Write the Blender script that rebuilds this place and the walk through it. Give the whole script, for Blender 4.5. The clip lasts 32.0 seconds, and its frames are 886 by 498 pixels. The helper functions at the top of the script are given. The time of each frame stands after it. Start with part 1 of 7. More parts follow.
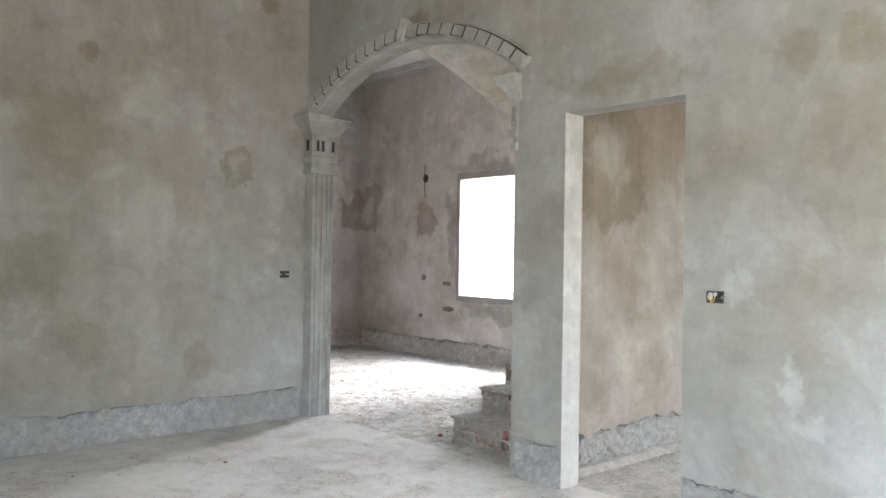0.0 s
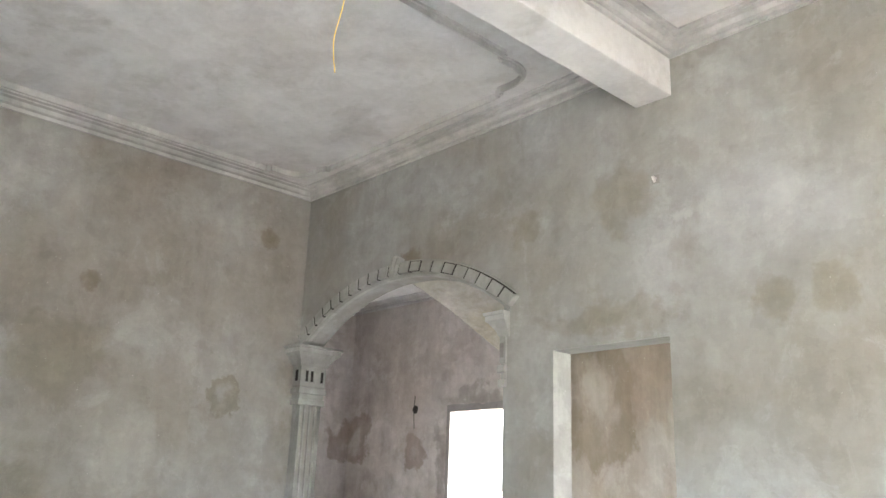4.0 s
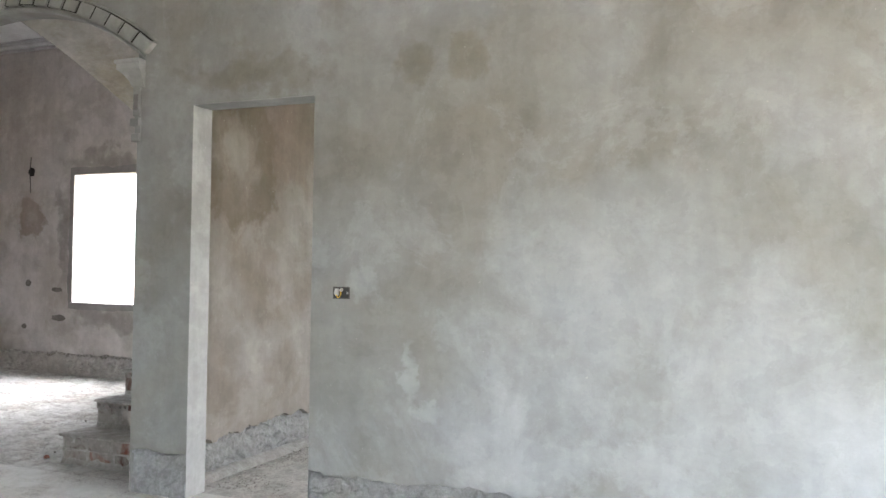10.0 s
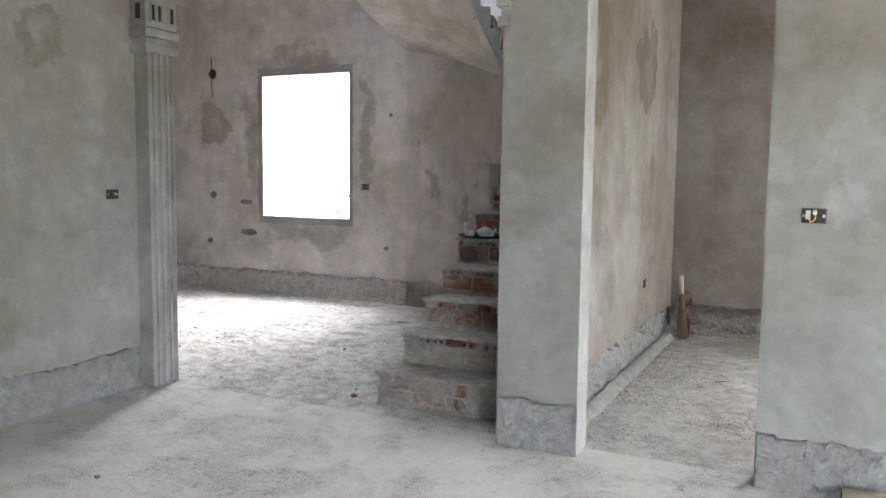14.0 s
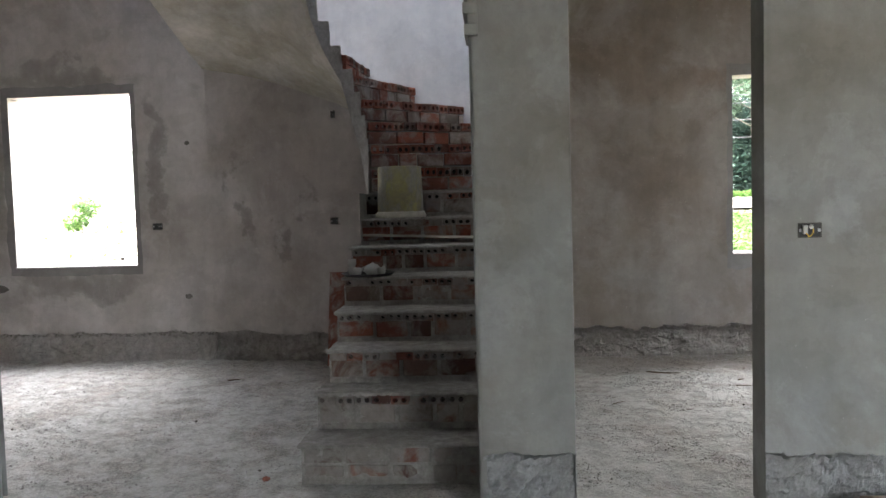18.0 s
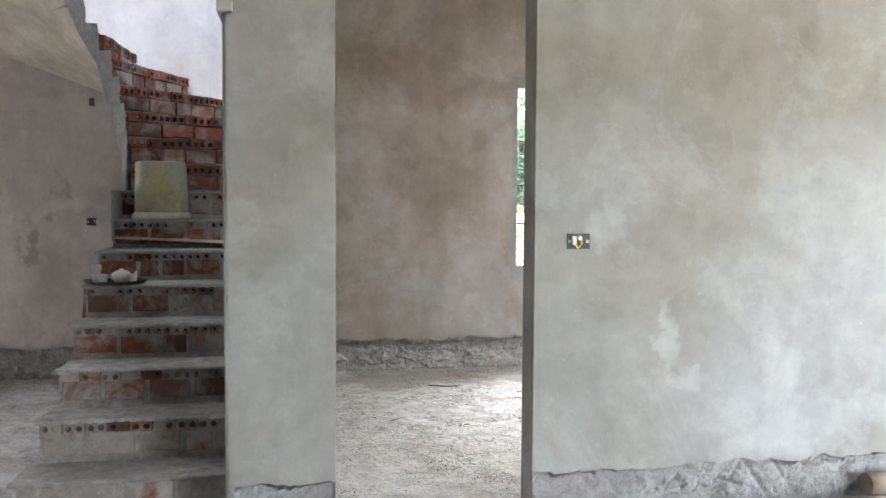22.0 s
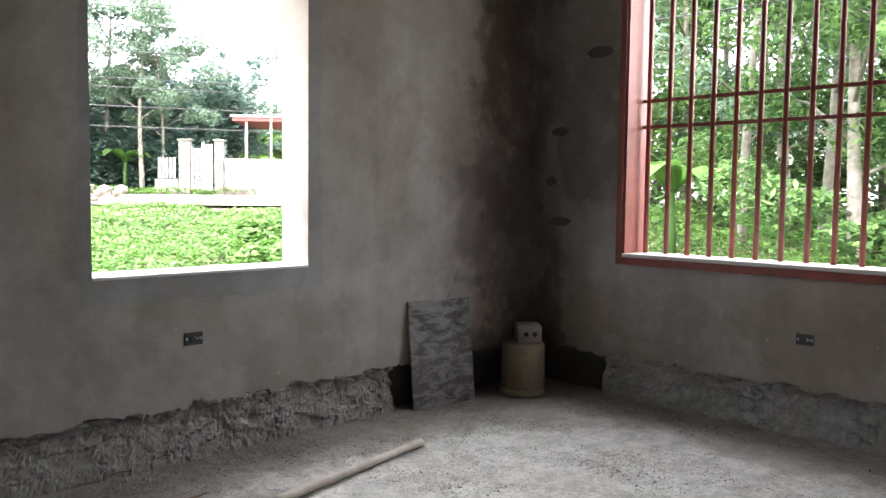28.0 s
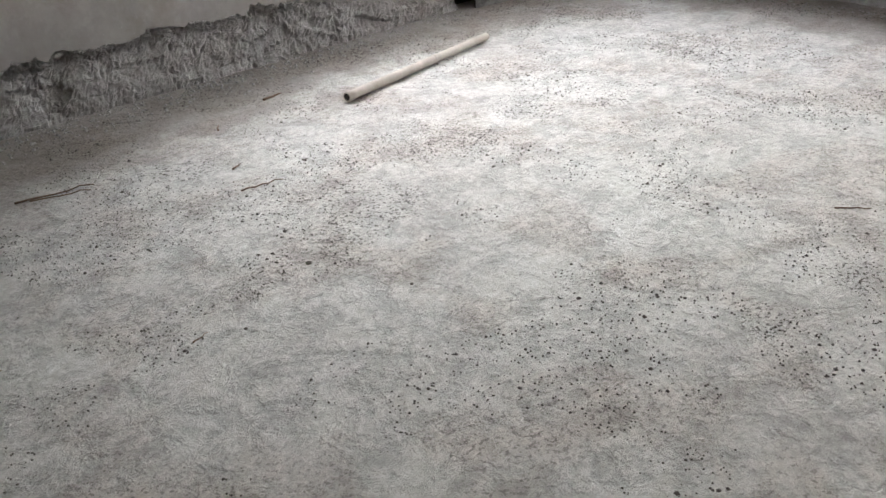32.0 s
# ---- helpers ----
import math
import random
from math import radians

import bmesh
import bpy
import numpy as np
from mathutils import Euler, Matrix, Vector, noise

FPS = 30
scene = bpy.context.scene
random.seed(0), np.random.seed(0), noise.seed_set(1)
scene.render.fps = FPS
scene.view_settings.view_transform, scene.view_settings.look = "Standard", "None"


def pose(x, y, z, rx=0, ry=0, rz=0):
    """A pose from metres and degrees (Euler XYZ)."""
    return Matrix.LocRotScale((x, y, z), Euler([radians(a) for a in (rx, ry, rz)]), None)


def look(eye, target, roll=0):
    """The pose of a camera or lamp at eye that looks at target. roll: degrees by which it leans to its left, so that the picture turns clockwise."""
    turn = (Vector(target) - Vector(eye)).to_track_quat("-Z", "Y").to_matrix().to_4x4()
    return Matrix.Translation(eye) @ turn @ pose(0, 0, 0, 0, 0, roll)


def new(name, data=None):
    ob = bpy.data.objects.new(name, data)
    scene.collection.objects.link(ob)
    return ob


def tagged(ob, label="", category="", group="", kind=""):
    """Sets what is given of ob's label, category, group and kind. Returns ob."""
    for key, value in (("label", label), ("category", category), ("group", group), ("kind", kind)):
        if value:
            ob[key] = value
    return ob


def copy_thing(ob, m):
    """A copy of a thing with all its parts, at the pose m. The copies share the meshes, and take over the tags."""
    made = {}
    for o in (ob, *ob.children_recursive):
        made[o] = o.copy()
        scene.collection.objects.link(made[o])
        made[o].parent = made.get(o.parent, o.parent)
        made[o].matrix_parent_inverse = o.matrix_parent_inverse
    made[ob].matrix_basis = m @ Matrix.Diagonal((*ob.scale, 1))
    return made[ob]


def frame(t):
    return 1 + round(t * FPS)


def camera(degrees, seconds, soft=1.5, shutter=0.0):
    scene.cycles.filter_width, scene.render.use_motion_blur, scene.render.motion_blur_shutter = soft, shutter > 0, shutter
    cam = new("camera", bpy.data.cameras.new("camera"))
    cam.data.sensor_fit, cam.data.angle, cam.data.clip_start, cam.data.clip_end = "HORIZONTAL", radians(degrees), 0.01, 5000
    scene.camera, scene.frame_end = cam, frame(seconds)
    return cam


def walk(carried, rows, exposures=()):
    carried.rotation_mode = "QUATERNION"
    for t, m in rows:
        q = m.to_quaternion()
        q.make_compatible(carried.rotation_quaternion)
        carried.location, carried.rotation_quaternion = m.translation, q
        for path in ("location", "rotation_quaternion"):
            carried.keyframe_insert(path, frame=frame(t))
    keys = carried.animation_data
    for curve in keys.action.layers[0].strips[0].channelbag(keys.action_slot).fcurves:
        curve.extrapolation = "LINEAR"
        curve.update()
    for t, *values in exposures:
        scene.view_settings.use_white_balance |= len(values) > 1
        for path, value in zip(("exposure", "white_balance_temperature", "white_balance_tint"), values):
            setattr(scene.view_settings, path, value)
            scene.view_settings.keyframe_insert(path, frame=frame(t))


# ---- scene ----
cam = camera(57.4, 32.0)
PATH = [
    (0, (3.36, -4.119, 1.508), (1.881, -2.772, 1.523), 0.9),
    (0.5, (3.379, -4.116, 1.535), (1.906, -2.776, 1.729), 0.6),
    (1, (3.39, -4.123, 1.554), (1.938, -2.809, 1.96), 0.4),
    (1.5, (3.399, -4.133, 1.566), (1.969, -2.855, 2.133), 0.1),
    (2, (3.404, -4.145, 1.576), (2.006, -2.901, 2.283), 0.2),
    (2.5, (3.415, -4.166, 1.611), (2.046, -2.937, 2.397), 0.7),
    (3, (3.424, -4.167, 1.577), (2.061, -2.941, 2.375), 1.2),
    (3.5, (3.409, -4.132, 1.547), (2.023, -2.881, 2.263), 1.6),
    (4, (3.4, -4.118, 1.555), (1.984, -2.824, 2.121), 2.1),
    (4.5, (3.389, -4.086, 1.554), (1.956, -2.764, 2.002), 1.7),
    (6.5, (3.392, -4.08, 1.506), (1.956, -2.694, 1.645), 1.0),
    (7, (3.407, -4.101, 1.501), (1.977, -2.71, 1.637), 0.9),
    (7.5, (3.427, -4.093, 1.499), (2.012, -2.686, 1.638), 0.8),
    (8, (3.432, -4.087, 1.483), (2.202, -2.517, 1.626), 0.5),
    (8.5, (3.417, -4.09, 1.49), (2.422, -2.361, 1.633), -0.2),
    (9, (3.416, -4.097, 1.499), (2.598, -2.276, 1.629), -1.1),
    (9.5, (3.403, -4.041, 1.489), (2.687, -2.177, 1.604), 0.2),
    (10, (3.346, -4.077, 1.452), (2.596, -2.223, 1.498), 0.8),
    (10.5, (3.199, -4.038, 1.44), (2.209, -2.302, 1.361), 0.8),
    (11, (2.971, -3.889, 1.435), (1.927, -2.187, 1.325), 0.1),
    (11.5, (2.661, -3.815, 1.446), (1.632, -2.104, 1.334), -0.2),
    (12, (2.345, -3.882, 1.442), (1.257, -2.208, 1.323), -3.1),
    (12.5, (2.078, -3.908, 1.415), (0.95, -2.271, 1.197), -2.0),
    (13, (1.8, -3.916, 1.432), (0.681, -2.272, 1.218), 1.8),
    (13.5, (1.469, -4.017, 1.456), (0.484, -2.287, 1.262), 1.7),
    (15.5, (0.344, -3.988, 1.486), (-0.401, -2.142, 1.296), -0.4),
    (16, (0.101, -3.892, 1.459), (-0.635, -2.042, 1.263), -1.1),
    (16.5, (-0.077, -3.822, 1.472), (-0.761, -1.953, 1.274), -1.2),
    (17, (-0.224, -3.809, 1.5), (-0.814, -1.904, 1.351), -2.0),
    (17.5, (-0.343, -3.844, 1.511), (-0.696, -1.879, 1.4), -2.2),
    (18, (-0.343, -3.785, 1.482), (-0.478, -1.793, 1.362), -1.6),
    (18.5, (-0.317, -3.765, 1.482), (-0.381, -1.769, 1.359), -1.0),
    (19, (-0.306, -3.76, 1.485), (-0.284, -1.764, 1.359), -0.9),
    (19.5, (-0.288, -3.767, 1.489), (-0.145, -1.776, 1.355), -0.9),
    (20, (-0.293, -3.768, 1.476), (-0.051, -1.787, 1.349), -0.8),
    (20.5, (-0.297, -3.756, 1.468), (-0.021, -1.778, 1.362), -1.2),
    (21, (-0.281, -3.74, 1.47), (0.016, -1.764, 1.374), -1.1),
    (21.5, (-0.191, -3.649, 1.467), (0.133, -1.678, 1.368), 0.2),
    (22, (-0.135, -3.439, 1.443), (0.208, -1.472, 1.343), 0.3),
    (22.5, (-0.17, -3.128, 1.457), (0.289, -1.183, 1.384), -0.7),
    (23, (-0.168, -2.843, 1.428), (0.342, -0.911, 1.331), -0.3),
    (23.5, (-0.089, -2.483, 1.443), (0.448, -0.56, 1.321), -0.1),
    (24, (-0.106, -2.081, 1.418), (0.44, -0.161, 1.294), -0.1),
    (24.5, (-0.101, -1.729, 1.432), (0.486, 0.178, 1.301), -1.3),
    (26.5, (0.163, -0.516, 1.248), (1.034, 1.284, 1.214), -0.7),
    (27, (0.213, -0.280, 1.256), (1.146, 1.489, 1.224), -0.1),
    (27.5, (0.311, -0.027, 1.307), (1.552, 1.541, 1.252), -0.1),
    (28, (0.357, 0.085, 1.317), (1.769, 1.494, 1.186), 0.7),
    (28.5, (0.368, 0.107, 1.252), (1.795, 1.492, 1.04), 0.2),
    (29, (0.367, 0.121, 1.224), (1.805, 1.476, 0.911), 0.0),
    (29.5, (0.36, 0.126, 1.197), (1.779, 1.447, 0.706), 0.4),
    (30, (0.36, 0.118, 1.192), (1.674, 1.467, 0.518), -0.5),
    (30.5, (0.361, 0.128, 1.173), (1.591, 1.502, 0.399), -1.4),
    (31, (0.365, 0.13, 1.134), (1.555, 1.465, 0.238), -2.7),
    (31.5, (0.349, 0.128, 1.175), (1.506, 1.454, 0.225), -2.8),
    (32, (0.357, 0.134, 1.152), (1.473, 1.464, 0.16), -4.1),
]
SKY = 0.58
# area lamps added outside the openings for skylight: place, target, width, height, watts, colour
COOL, LEAFY = (0.88, 0.935, 1.0), (1.0, 0.97, 0.96)
LAMPS = [
    ("entrance_daylight", (4.6, -9.6, 3.4), (4.2, -6.0, 1.9), 5.0, 2.4, 28, COOL),
    ("side_window_daylight", (9.2, -1.9, 3.0), (5.5, -1.9, 1.6), 3.4, 2.0, 17.5, COOL),
    ("hall_window_daylight", (-4.47, 5.6, 2.9), (-4.4, 3.4, 0.9), 1.8, 2.0, 66, (1.0, 0.945, 0.95)),
    ("room_window_daylight", (2.37, 5.4, 2.9), (2.37, 3.4, 0.9), 1.8, 2.0, 46, LEAFY),
    ("barred_window_daylight", (6.2, 2.05, 2.6), (4.2, 2.0, 0.7), 1.75, 1.8, 33, LEAFY),
    # stair well: added lamp above an assumed, unseen roof gap
    ("stair_well_daylight", (-3.15, 3.2, 7.3), (-3.2, 3.3, 0), 0.8, 1.2, 9.0, COOL),
]
EXPOSURES = [(0.0, 3.74), (1.0, 3.89), (2.5, 4.14), (4.0, 4.04), (4.5, 3.99), (6.5, 3.76), (8.0, 3.58), (9.5, 3.29), (11.0, 3.2), (12.0, 3.14), (12.6, 3.36), (13.0, 3.46), (16.0, 3.53), (17.0, 3.63), (17.5, 3.45), (18.0, 2.68), (18.5, 2.38), (20.0, 1.92), (20.6, 3.17), (21.2, 3.84), (23.0, 3.74), (24.5, 3.64), (26.5, 2.37), (27.0, 2.27), (28.0, 1.92), (28.6, 1.55), (29.5, 1.4), (30.2, 1.8), (31.0, 2.65), (32.0, 2.78)]
walk(cam, [(t, look(eye, target, roll)) for t, eye, target, roll in PATH], EXPOSURES)


# ---- world and light ----
world = bpy.data.worlds.new("overcast_sky")
scene.world = world
world.use_nodes = True
wn = world.node_tree
sky = wn.nodes.new("ShaderNodeTexSky")
sky.sky_type, sky.sun_disc = "NISHITA", False
sky.sun_elevation, sky.sun_rotation = radians(62), radians(248)
sky.air_density, sky.dust_density = 1.0, 4.0
hsv = wn.nodes.new("ShaderNodeHueSaturation")
hsv.inputs["Saturation"].default_value = 0.35
wn.links.new(sky.outputs[0], hsv.inputs["Color"])
wn.links.new(hsv.outputs[0], wn.nodes["Background"].inputs[0])
wn.nodes["Background"].inputs[1].default_value = SKY

sun = new("sun", bpy.data.lights.new("sun", "SUN"))
sun.data.energy, sun.data.angle, sun.data.color = 2.2, radians(30), (1.0, 0.985, 0.965)
sun.matrix_world = look((0, 0, 10), (2.0, 0.8, 6.0))


def window_light(name, place, target, w, h, energy, color=(0.93, 0.97, 1.0)):
    """An area lamp added outside an opening to stand in for the sky's light."""
    lamp = new(name, bpy.data.lights.new(name, "AREA"))
    lamp.data.shape, lamp.data.size, lamp.data.size_y = "RECTANGLE", w, h
    lamp.data.energy, lamp.data.color = energy, color
    lamp.matrix_world = look(place, target)
    return lamp


for lamp_row in LAMPS:
    window_light(*lamp_row)


# ---- materials ----
def material(name, rough=0.9, metal=0.0):
    m = bpy.data.materials.new(name)
    m.use_nodes = True
    b = m.node_tree.nodes["Principled BSDF"]
    b.inputs["Roughness"].default_value = rough
    b.inputs["Metallic"].default_value = metal
    return m, m.node_tree, b


def noise_tex(nt, coord, scale, detail=4.0, rough=0.55, distort=0.0, stretch=None):
    n = nt.nodes.new("ShaderNodeTexNoise")
    n.inputs["Scale"].default_value = scale
    n.inputs["Detail"].default_value = detail
    n.inputs["Roughness"].default_value = rough
    n.inputs["Distortion"].default_value = distort
    if stretch:
        mp = nt.nodes.new("ShaderNodeMapping")
        mp.inputs["Scale"].default_value = stretch
        nt.links.new(coord, mp.inputs["Vector"])
        coord = mp.outputs[0]
    nt.links.new(coord, n.inputs["Vector"])
    return n.outputs["Fac"]


def ramp(nt, fac, stops):
    r = nt.nodes.new("ShaderNodeValToRGB")
    els = r.color_ramp.elements
    while len(els) < len(stops):
        els.new(0.5)
    for e, (p, c) in zip(els, stops):
        e.position = p
        e.color = (*c, 1) if len(c) == 3 else c
    nt.links.new(fac, r.inputs[0])
    return r.outputs[0]


def grey(v):
    return (v, v, v)


def blend(nt, fac, a, b, mode="MIX"):
    x = nt.nodes.new("ShaderNodeMix")
    x.data_type, x.blend_type = "RGBA", mode
    for s, v in ((0, fac), (6, a), (7, b)):
        if isinstance(v, (int, float)):
            x.inputs[s].default_value = v
        elif isinstance(v, tuple):
            x.inputs[s].default_value = (*v, 1)
        else:
            nt.links.new(v, x.inputs[s])
    return x.outputs[2]


def times(nt, a, b):
    x = nt.nodes.new("ShaderNodeMath")
    x.operation = "MULTIPLY"
    for s, v in ((0, a), (1, b)):
        if isinstance(v, (int, float)):
            x.inputs[s].default_value = v
        else:
            nt.links.new(v, x.inputs[s])
    return x.outputs[0]


def plus(nt, a, b):
    x = nt.nodes.new("ShaderNodeMath")
    x.operation = "ADD"
    for s, v in ((0, a), (1, b)):
        if isinstance(v, (int, float)):
            x.inputs[s].default_value = v
        else:
            nt.links.new(v, x.inputs[s])
    return x.outputs[0]


def bump(nt, bsdf, height, strength, distance):
    bp = nt.nodes.new("ShaderNodeBump")
    bp.inputs["Strength"].default_value = strength
    bp.inputs["Distance"].default_value = distance
    nt.links.new(height, bp.inputs["Height"])
    nt.links.new(bp.outputs[0], bsdf.inputs["Normal"])


def coords(nt):
    g = nt.nodes.new("ShaderNodeNewGeometry")
    return g.outputs["Position"]


def spot_mask(nt, p, centre, r, ring=False, flat=(1, 1, 1)):
    """A soft-edged, ragged patch round a place on a wall."""
    warp = nt.nodes.new("ShaderNodeTexNoise")
    warp.inputs["Scale"].default_value = 0.9 / r
    warp.inputs["Detail"].default_value = 7
    warp.inputs["Roughness"].default_value = 0.62
    nt.links.new(p, warp.inputs["Vector"])
    off = nt.nodes.new("ShaderNodeVectorMath")
    off.operation = "MULTIPLY_ADD"
    nt.links.new(warp.outputs["Color"], off.inputs[0])
    off.inputs[1].default_value = (r * 2.2,) * 3
    nt.links.new(p, off.inputs[2])
    d = nt.nodes.new("ShaderNodeVectorMath")
    d.operation = "SUBTRACT"
    nt.links.new(off.outputs[0], d.inputs[0])
    d.inputs[1].default_value = [c + r * 1.1 for c in centre]
    s = nt.nodes.new("ShaderNodeVectorMath")
    s.operation = "MULTIPLY"
    nt.links.new(d.outputs[0], s.inputs[0])
    s.inputs[1].default_value = [f / r for f in flat]
    ln = nt.nodes.new("ShaderNodeVectorMath")
    ln.operation = "LENGTH"
    nt.links.new(s.outputs[0], ln.inputs[0])
    stops = [(0.25, grey(0.1)), (0.55, grey(0.6)), (0.85, grey(0.7)), (1.0, grey(0))] if ring else [(0.25, grey(0.65)), (0.70, grey(0.45)), (1.0, grey(0))]
    return ramp(nt, ln.outputs["Value"], stops)


def plaster(name, base, warm, cool, stain, stain_at=0.6, streak=0.3, scale=1.0, spots=(), mottle=0.24, crisp=0.34):
    """Bare cement plaster: trowelled clouds, damp stains, pale lime bloom and fine grain."""
    m, nt, b = material(name, 0.92)
    p = coords(nt)
    big = noise_tex(nt, p, 0.85 * scale, 5, 0.55, 0.3)
    mid = noise_tex(nt, p, 1.25 * scale, 8, 0.6, 0.35)
    mot = noise_tex(nt, p, 6.5 * scale, 6, 0.66, 0.2)
    fine = noise_tex(nt, p, 22, 6, 0.72)
    col = ramp(nt, big, [(0.36, warm), (0.5, base), (0.64, cool)])
    col = blend(nt, ramp(nt, mid, [(stain_at - 0.06, grey(0)), (stain_at - 0.005, grey(0.10)), (stain_at + 0.012, grey(0.28)), (stain_at + 0.16, grey(0.65))]), col, stain)
    pale = noise_tex(nt, p, 1.7 * scale, 7, 0.68, 0.35)
    col = blend(nt, ramp(nt, pale, [(0.50, grey(0)), (0.555, grey(0.06)), (0.572, grey(0.22)), (0.74, grey(0.5))]), col, tuple(min(1, c * 1.18) for c in cool))
    for centre, r, ring, colour, flat in spots:
        col = blend(nt, spot_mask(nt, p, centre, r, ring, flat), col, colour)
    streaks = noise_tex(nt, p, 2.6, 5, 0.6, 0.2, (2.4, 2.4, 0.3))
    col = blend(nt, streak, col, ramp(nt, streaks, [(0.3, grey(0.36)), (0.7, grey(0.64))]), "OVERLAY")
    col = blend(nt, mottle, col, ramp(nt, mot, [(0.3, grey(0.34)), (0.7, grey(0.66))]), "OVERLAY")
    col = blend(nt, 0.16, col, ramp(nt, fine, [(0.25, grey(0.36)), (0.75, grey(0.64))]), "OVERLAY")
    trowel = noise_tex(nt, p, 4.2, 6, 0.62, 0.6, (1.0, 1.0, 1.3))
    col = blend(nt, 0.2, col, ramp(nt, trowel, [(0.35, grey(0.4)), (0.65, grey(0.6))]), "OVERLAY")
    # trowelled-on patches with hard edges, and the thin tide marks round them
    coat = noise_tex(nt, p, 2.3 * scale, 10, 0.66, 0.25)
    col = blend(nt, crisp, col, ramp(nt, coat, [(0.40, grey(0.40)), (0.455, grey(0.44)), (0.465, grey(0.53)), (0.54, grey(0.50)), (0.55, grey(0.58)), (0.62, grey(0.60))]), "OVERLAY")
    tide = noise_tex(nt, p, 3.4 * scale, 10, 0.68, 0.3)
    col = blend(nt, ramp(nt, tide, [(0.565, grey(0)), (0.575, grey(0.30 * crisp)), (0.595, grey(0))]), col, stain)
    scratch = noise_tex(nt, p, 7.0, 6, 0.66, 0.5, (1.3, 1.3, 0.6))
    col = blend(nt, ramp(nt, scratch, [(0.60, grey(0)), (0.625, grey(0.30 * crisp)), (0.66, grey(0))]), col, tuple(min(1, c * 1.3) for c in cool))
    specks = noise_tex(nt, p, 38, 2, 0.5)
    col = blend(nt, ramp(nt, specks, [(0.735, grey(0)), (0.77, grey(0.28))]), col, (0.62, 0.61, 0.58))
    nt.links.new(col, b.inputs["Base Color"])
    h = plus(nt, times(nt, mid, 0.6), plus(nt, times(nt, mot, 0.25), times(nt, fine, 0.07)))
    bump(nt, b, plus(nt, h, times(nt, trowel, 0.3)), 0.5, 0.014)
    return m


BROWN, OLIVE, DAMP, LIME = (0.155, 0.122, 0.085), (0.195, 0.182, 0.142), (0.19, 0.178, 0.16), (0.40, 0.415, 0.42)
ONE = (1, 1, 1)
M_LEFT = plaster("plaster_left_wall", (0.282, 0.274, 0.258), (0.256, 0.24, 0.218), (0.318, 0.320, 0.315), (0.215, 0.198, 0.168), 0.56, 0.2, spots=[
    ((-3.06, -2.12, 2.4), 0.38, False, OLIVE, ONE), ((-3.06, -0.71, 2.23), 0.2, True, OLIVE, ONE), ((-3.06, -1.04, 0.58), 0.17, False, OLIVE, ONE),
    ((-3.06, -2.0, 0.83), 0.28, False, OLIVE, ONE), ((-3.06, -1.96, 3.03), 0.09, False, BROWN, ONE), ((-3.06, -0.42, 3.75), 0.12, False, BROWN, ONE),
    ((-3.06, -1.5, 1.75), 0.35, False, (0.335, 0.325, 0.305), (1, 1.4, 0.8)), ((-3.06, -2.6, 1.4), 0.5, False, OLIVE, (1, 0.8, 1.3))])
M_LIVING = plaster("plaster_living", (0.272, 0.277, 0.267), (0.250, 0.242, 0.224), (0.328, 0.341, 0.348), (0.215, 0.205, 0.178), 0.56, 0.2, spots=[
    ((0.61, 0, 3.37), 0.25, False, OLIVE, ONE), ((-0.25, 0, 3.36), 0.18, False, OLIVE, ONE), ((1.83, 0, 2.6), 0.14, False, OLIVE, ONE), ((1.52, 0, 2.58), 0.14, False, OLIVE, ONE),
    ((0.45, 0, 2.60), 0.42, False, OLIVE, (0.7, 1, 2.6)), ((0.99, 0, 3.17), 0.06, False, LIME, (0.7, 1, 1.4)), ((-1.5, 0, 3.36), 0.1, False, BROWN, (0.7, 1, 1.3)),
    ((1.5, 0, 0.88), 0.11, False, LIME, (1.9, 1, 0.6)), ((1.62, 0, 0.66), 0.12, False, LIME, (1, 1, 1.6)), ((2.07, 0, 0.72), 0.13, False, LIME, ONE), ((1.2, 0, 1.36), 0.10, False, LIME, (0.8, 1, 1)),
    # broad bluish patches put the lower right's brighter light into the plaster colour
    ((2.4, 0, 0.46), 0.5, False, LIME, (0.6, 1, 2.6)), ((2.6, 0, 1.55), 0.7, False, (0.335, 0.355, 0.362), (0.8, 1, 1.3)),
    ((2.5, 0, 1.15), 0.5, False, (0.37, 0.385, 0.39), ONE), ((3.4, 0, 0.8), 0.6, False, (0.38, 0.395, 0.40), ONE)])
M_HALL = plaster("plaster_hall", (0.42, 0.392, 0.372), (0.365, 0.335, 0.312), (0.475, 0.455, 0.448), (0.28, 0.25, 0.222), 0.55, 0.26, spots=[
    ((-5.85, 3.92, 2.05), 0.30, True, (0.22, 0.175, 0.135), ONE), ((-7.35, 3.94, 2.25), 0.45, True, (0.22, 0.18, 0.145), ONE), ((-5.9, 3.92, 2.15), 0.32, False, (0.29, 0.25, 0.215), ONE), ((-4.4, 3.9, 0.78), 0.5, False, DAMP, (0.6, 1, 2.4)),
    ((-4.45, 3.9, 2.74), 0.5, False, DAMP, (0.6, 1, 3.0)), ((-5.25, 3.92, 1.8), 0.4, False, DAMP, (3.0, 1, 0.5)), ((-3.65, 3.87, 1.8), 0.4, False, DAMP, (3.5, 1, 0.5)),
    ((-2.35, 3.7, 1.2), 0.7, False, DAMP, (7.0, 7.0, 1)), ((-2.7, 3.75, 1.5), 0.6, False, DAMP, (6.0, 6.0, 1))])
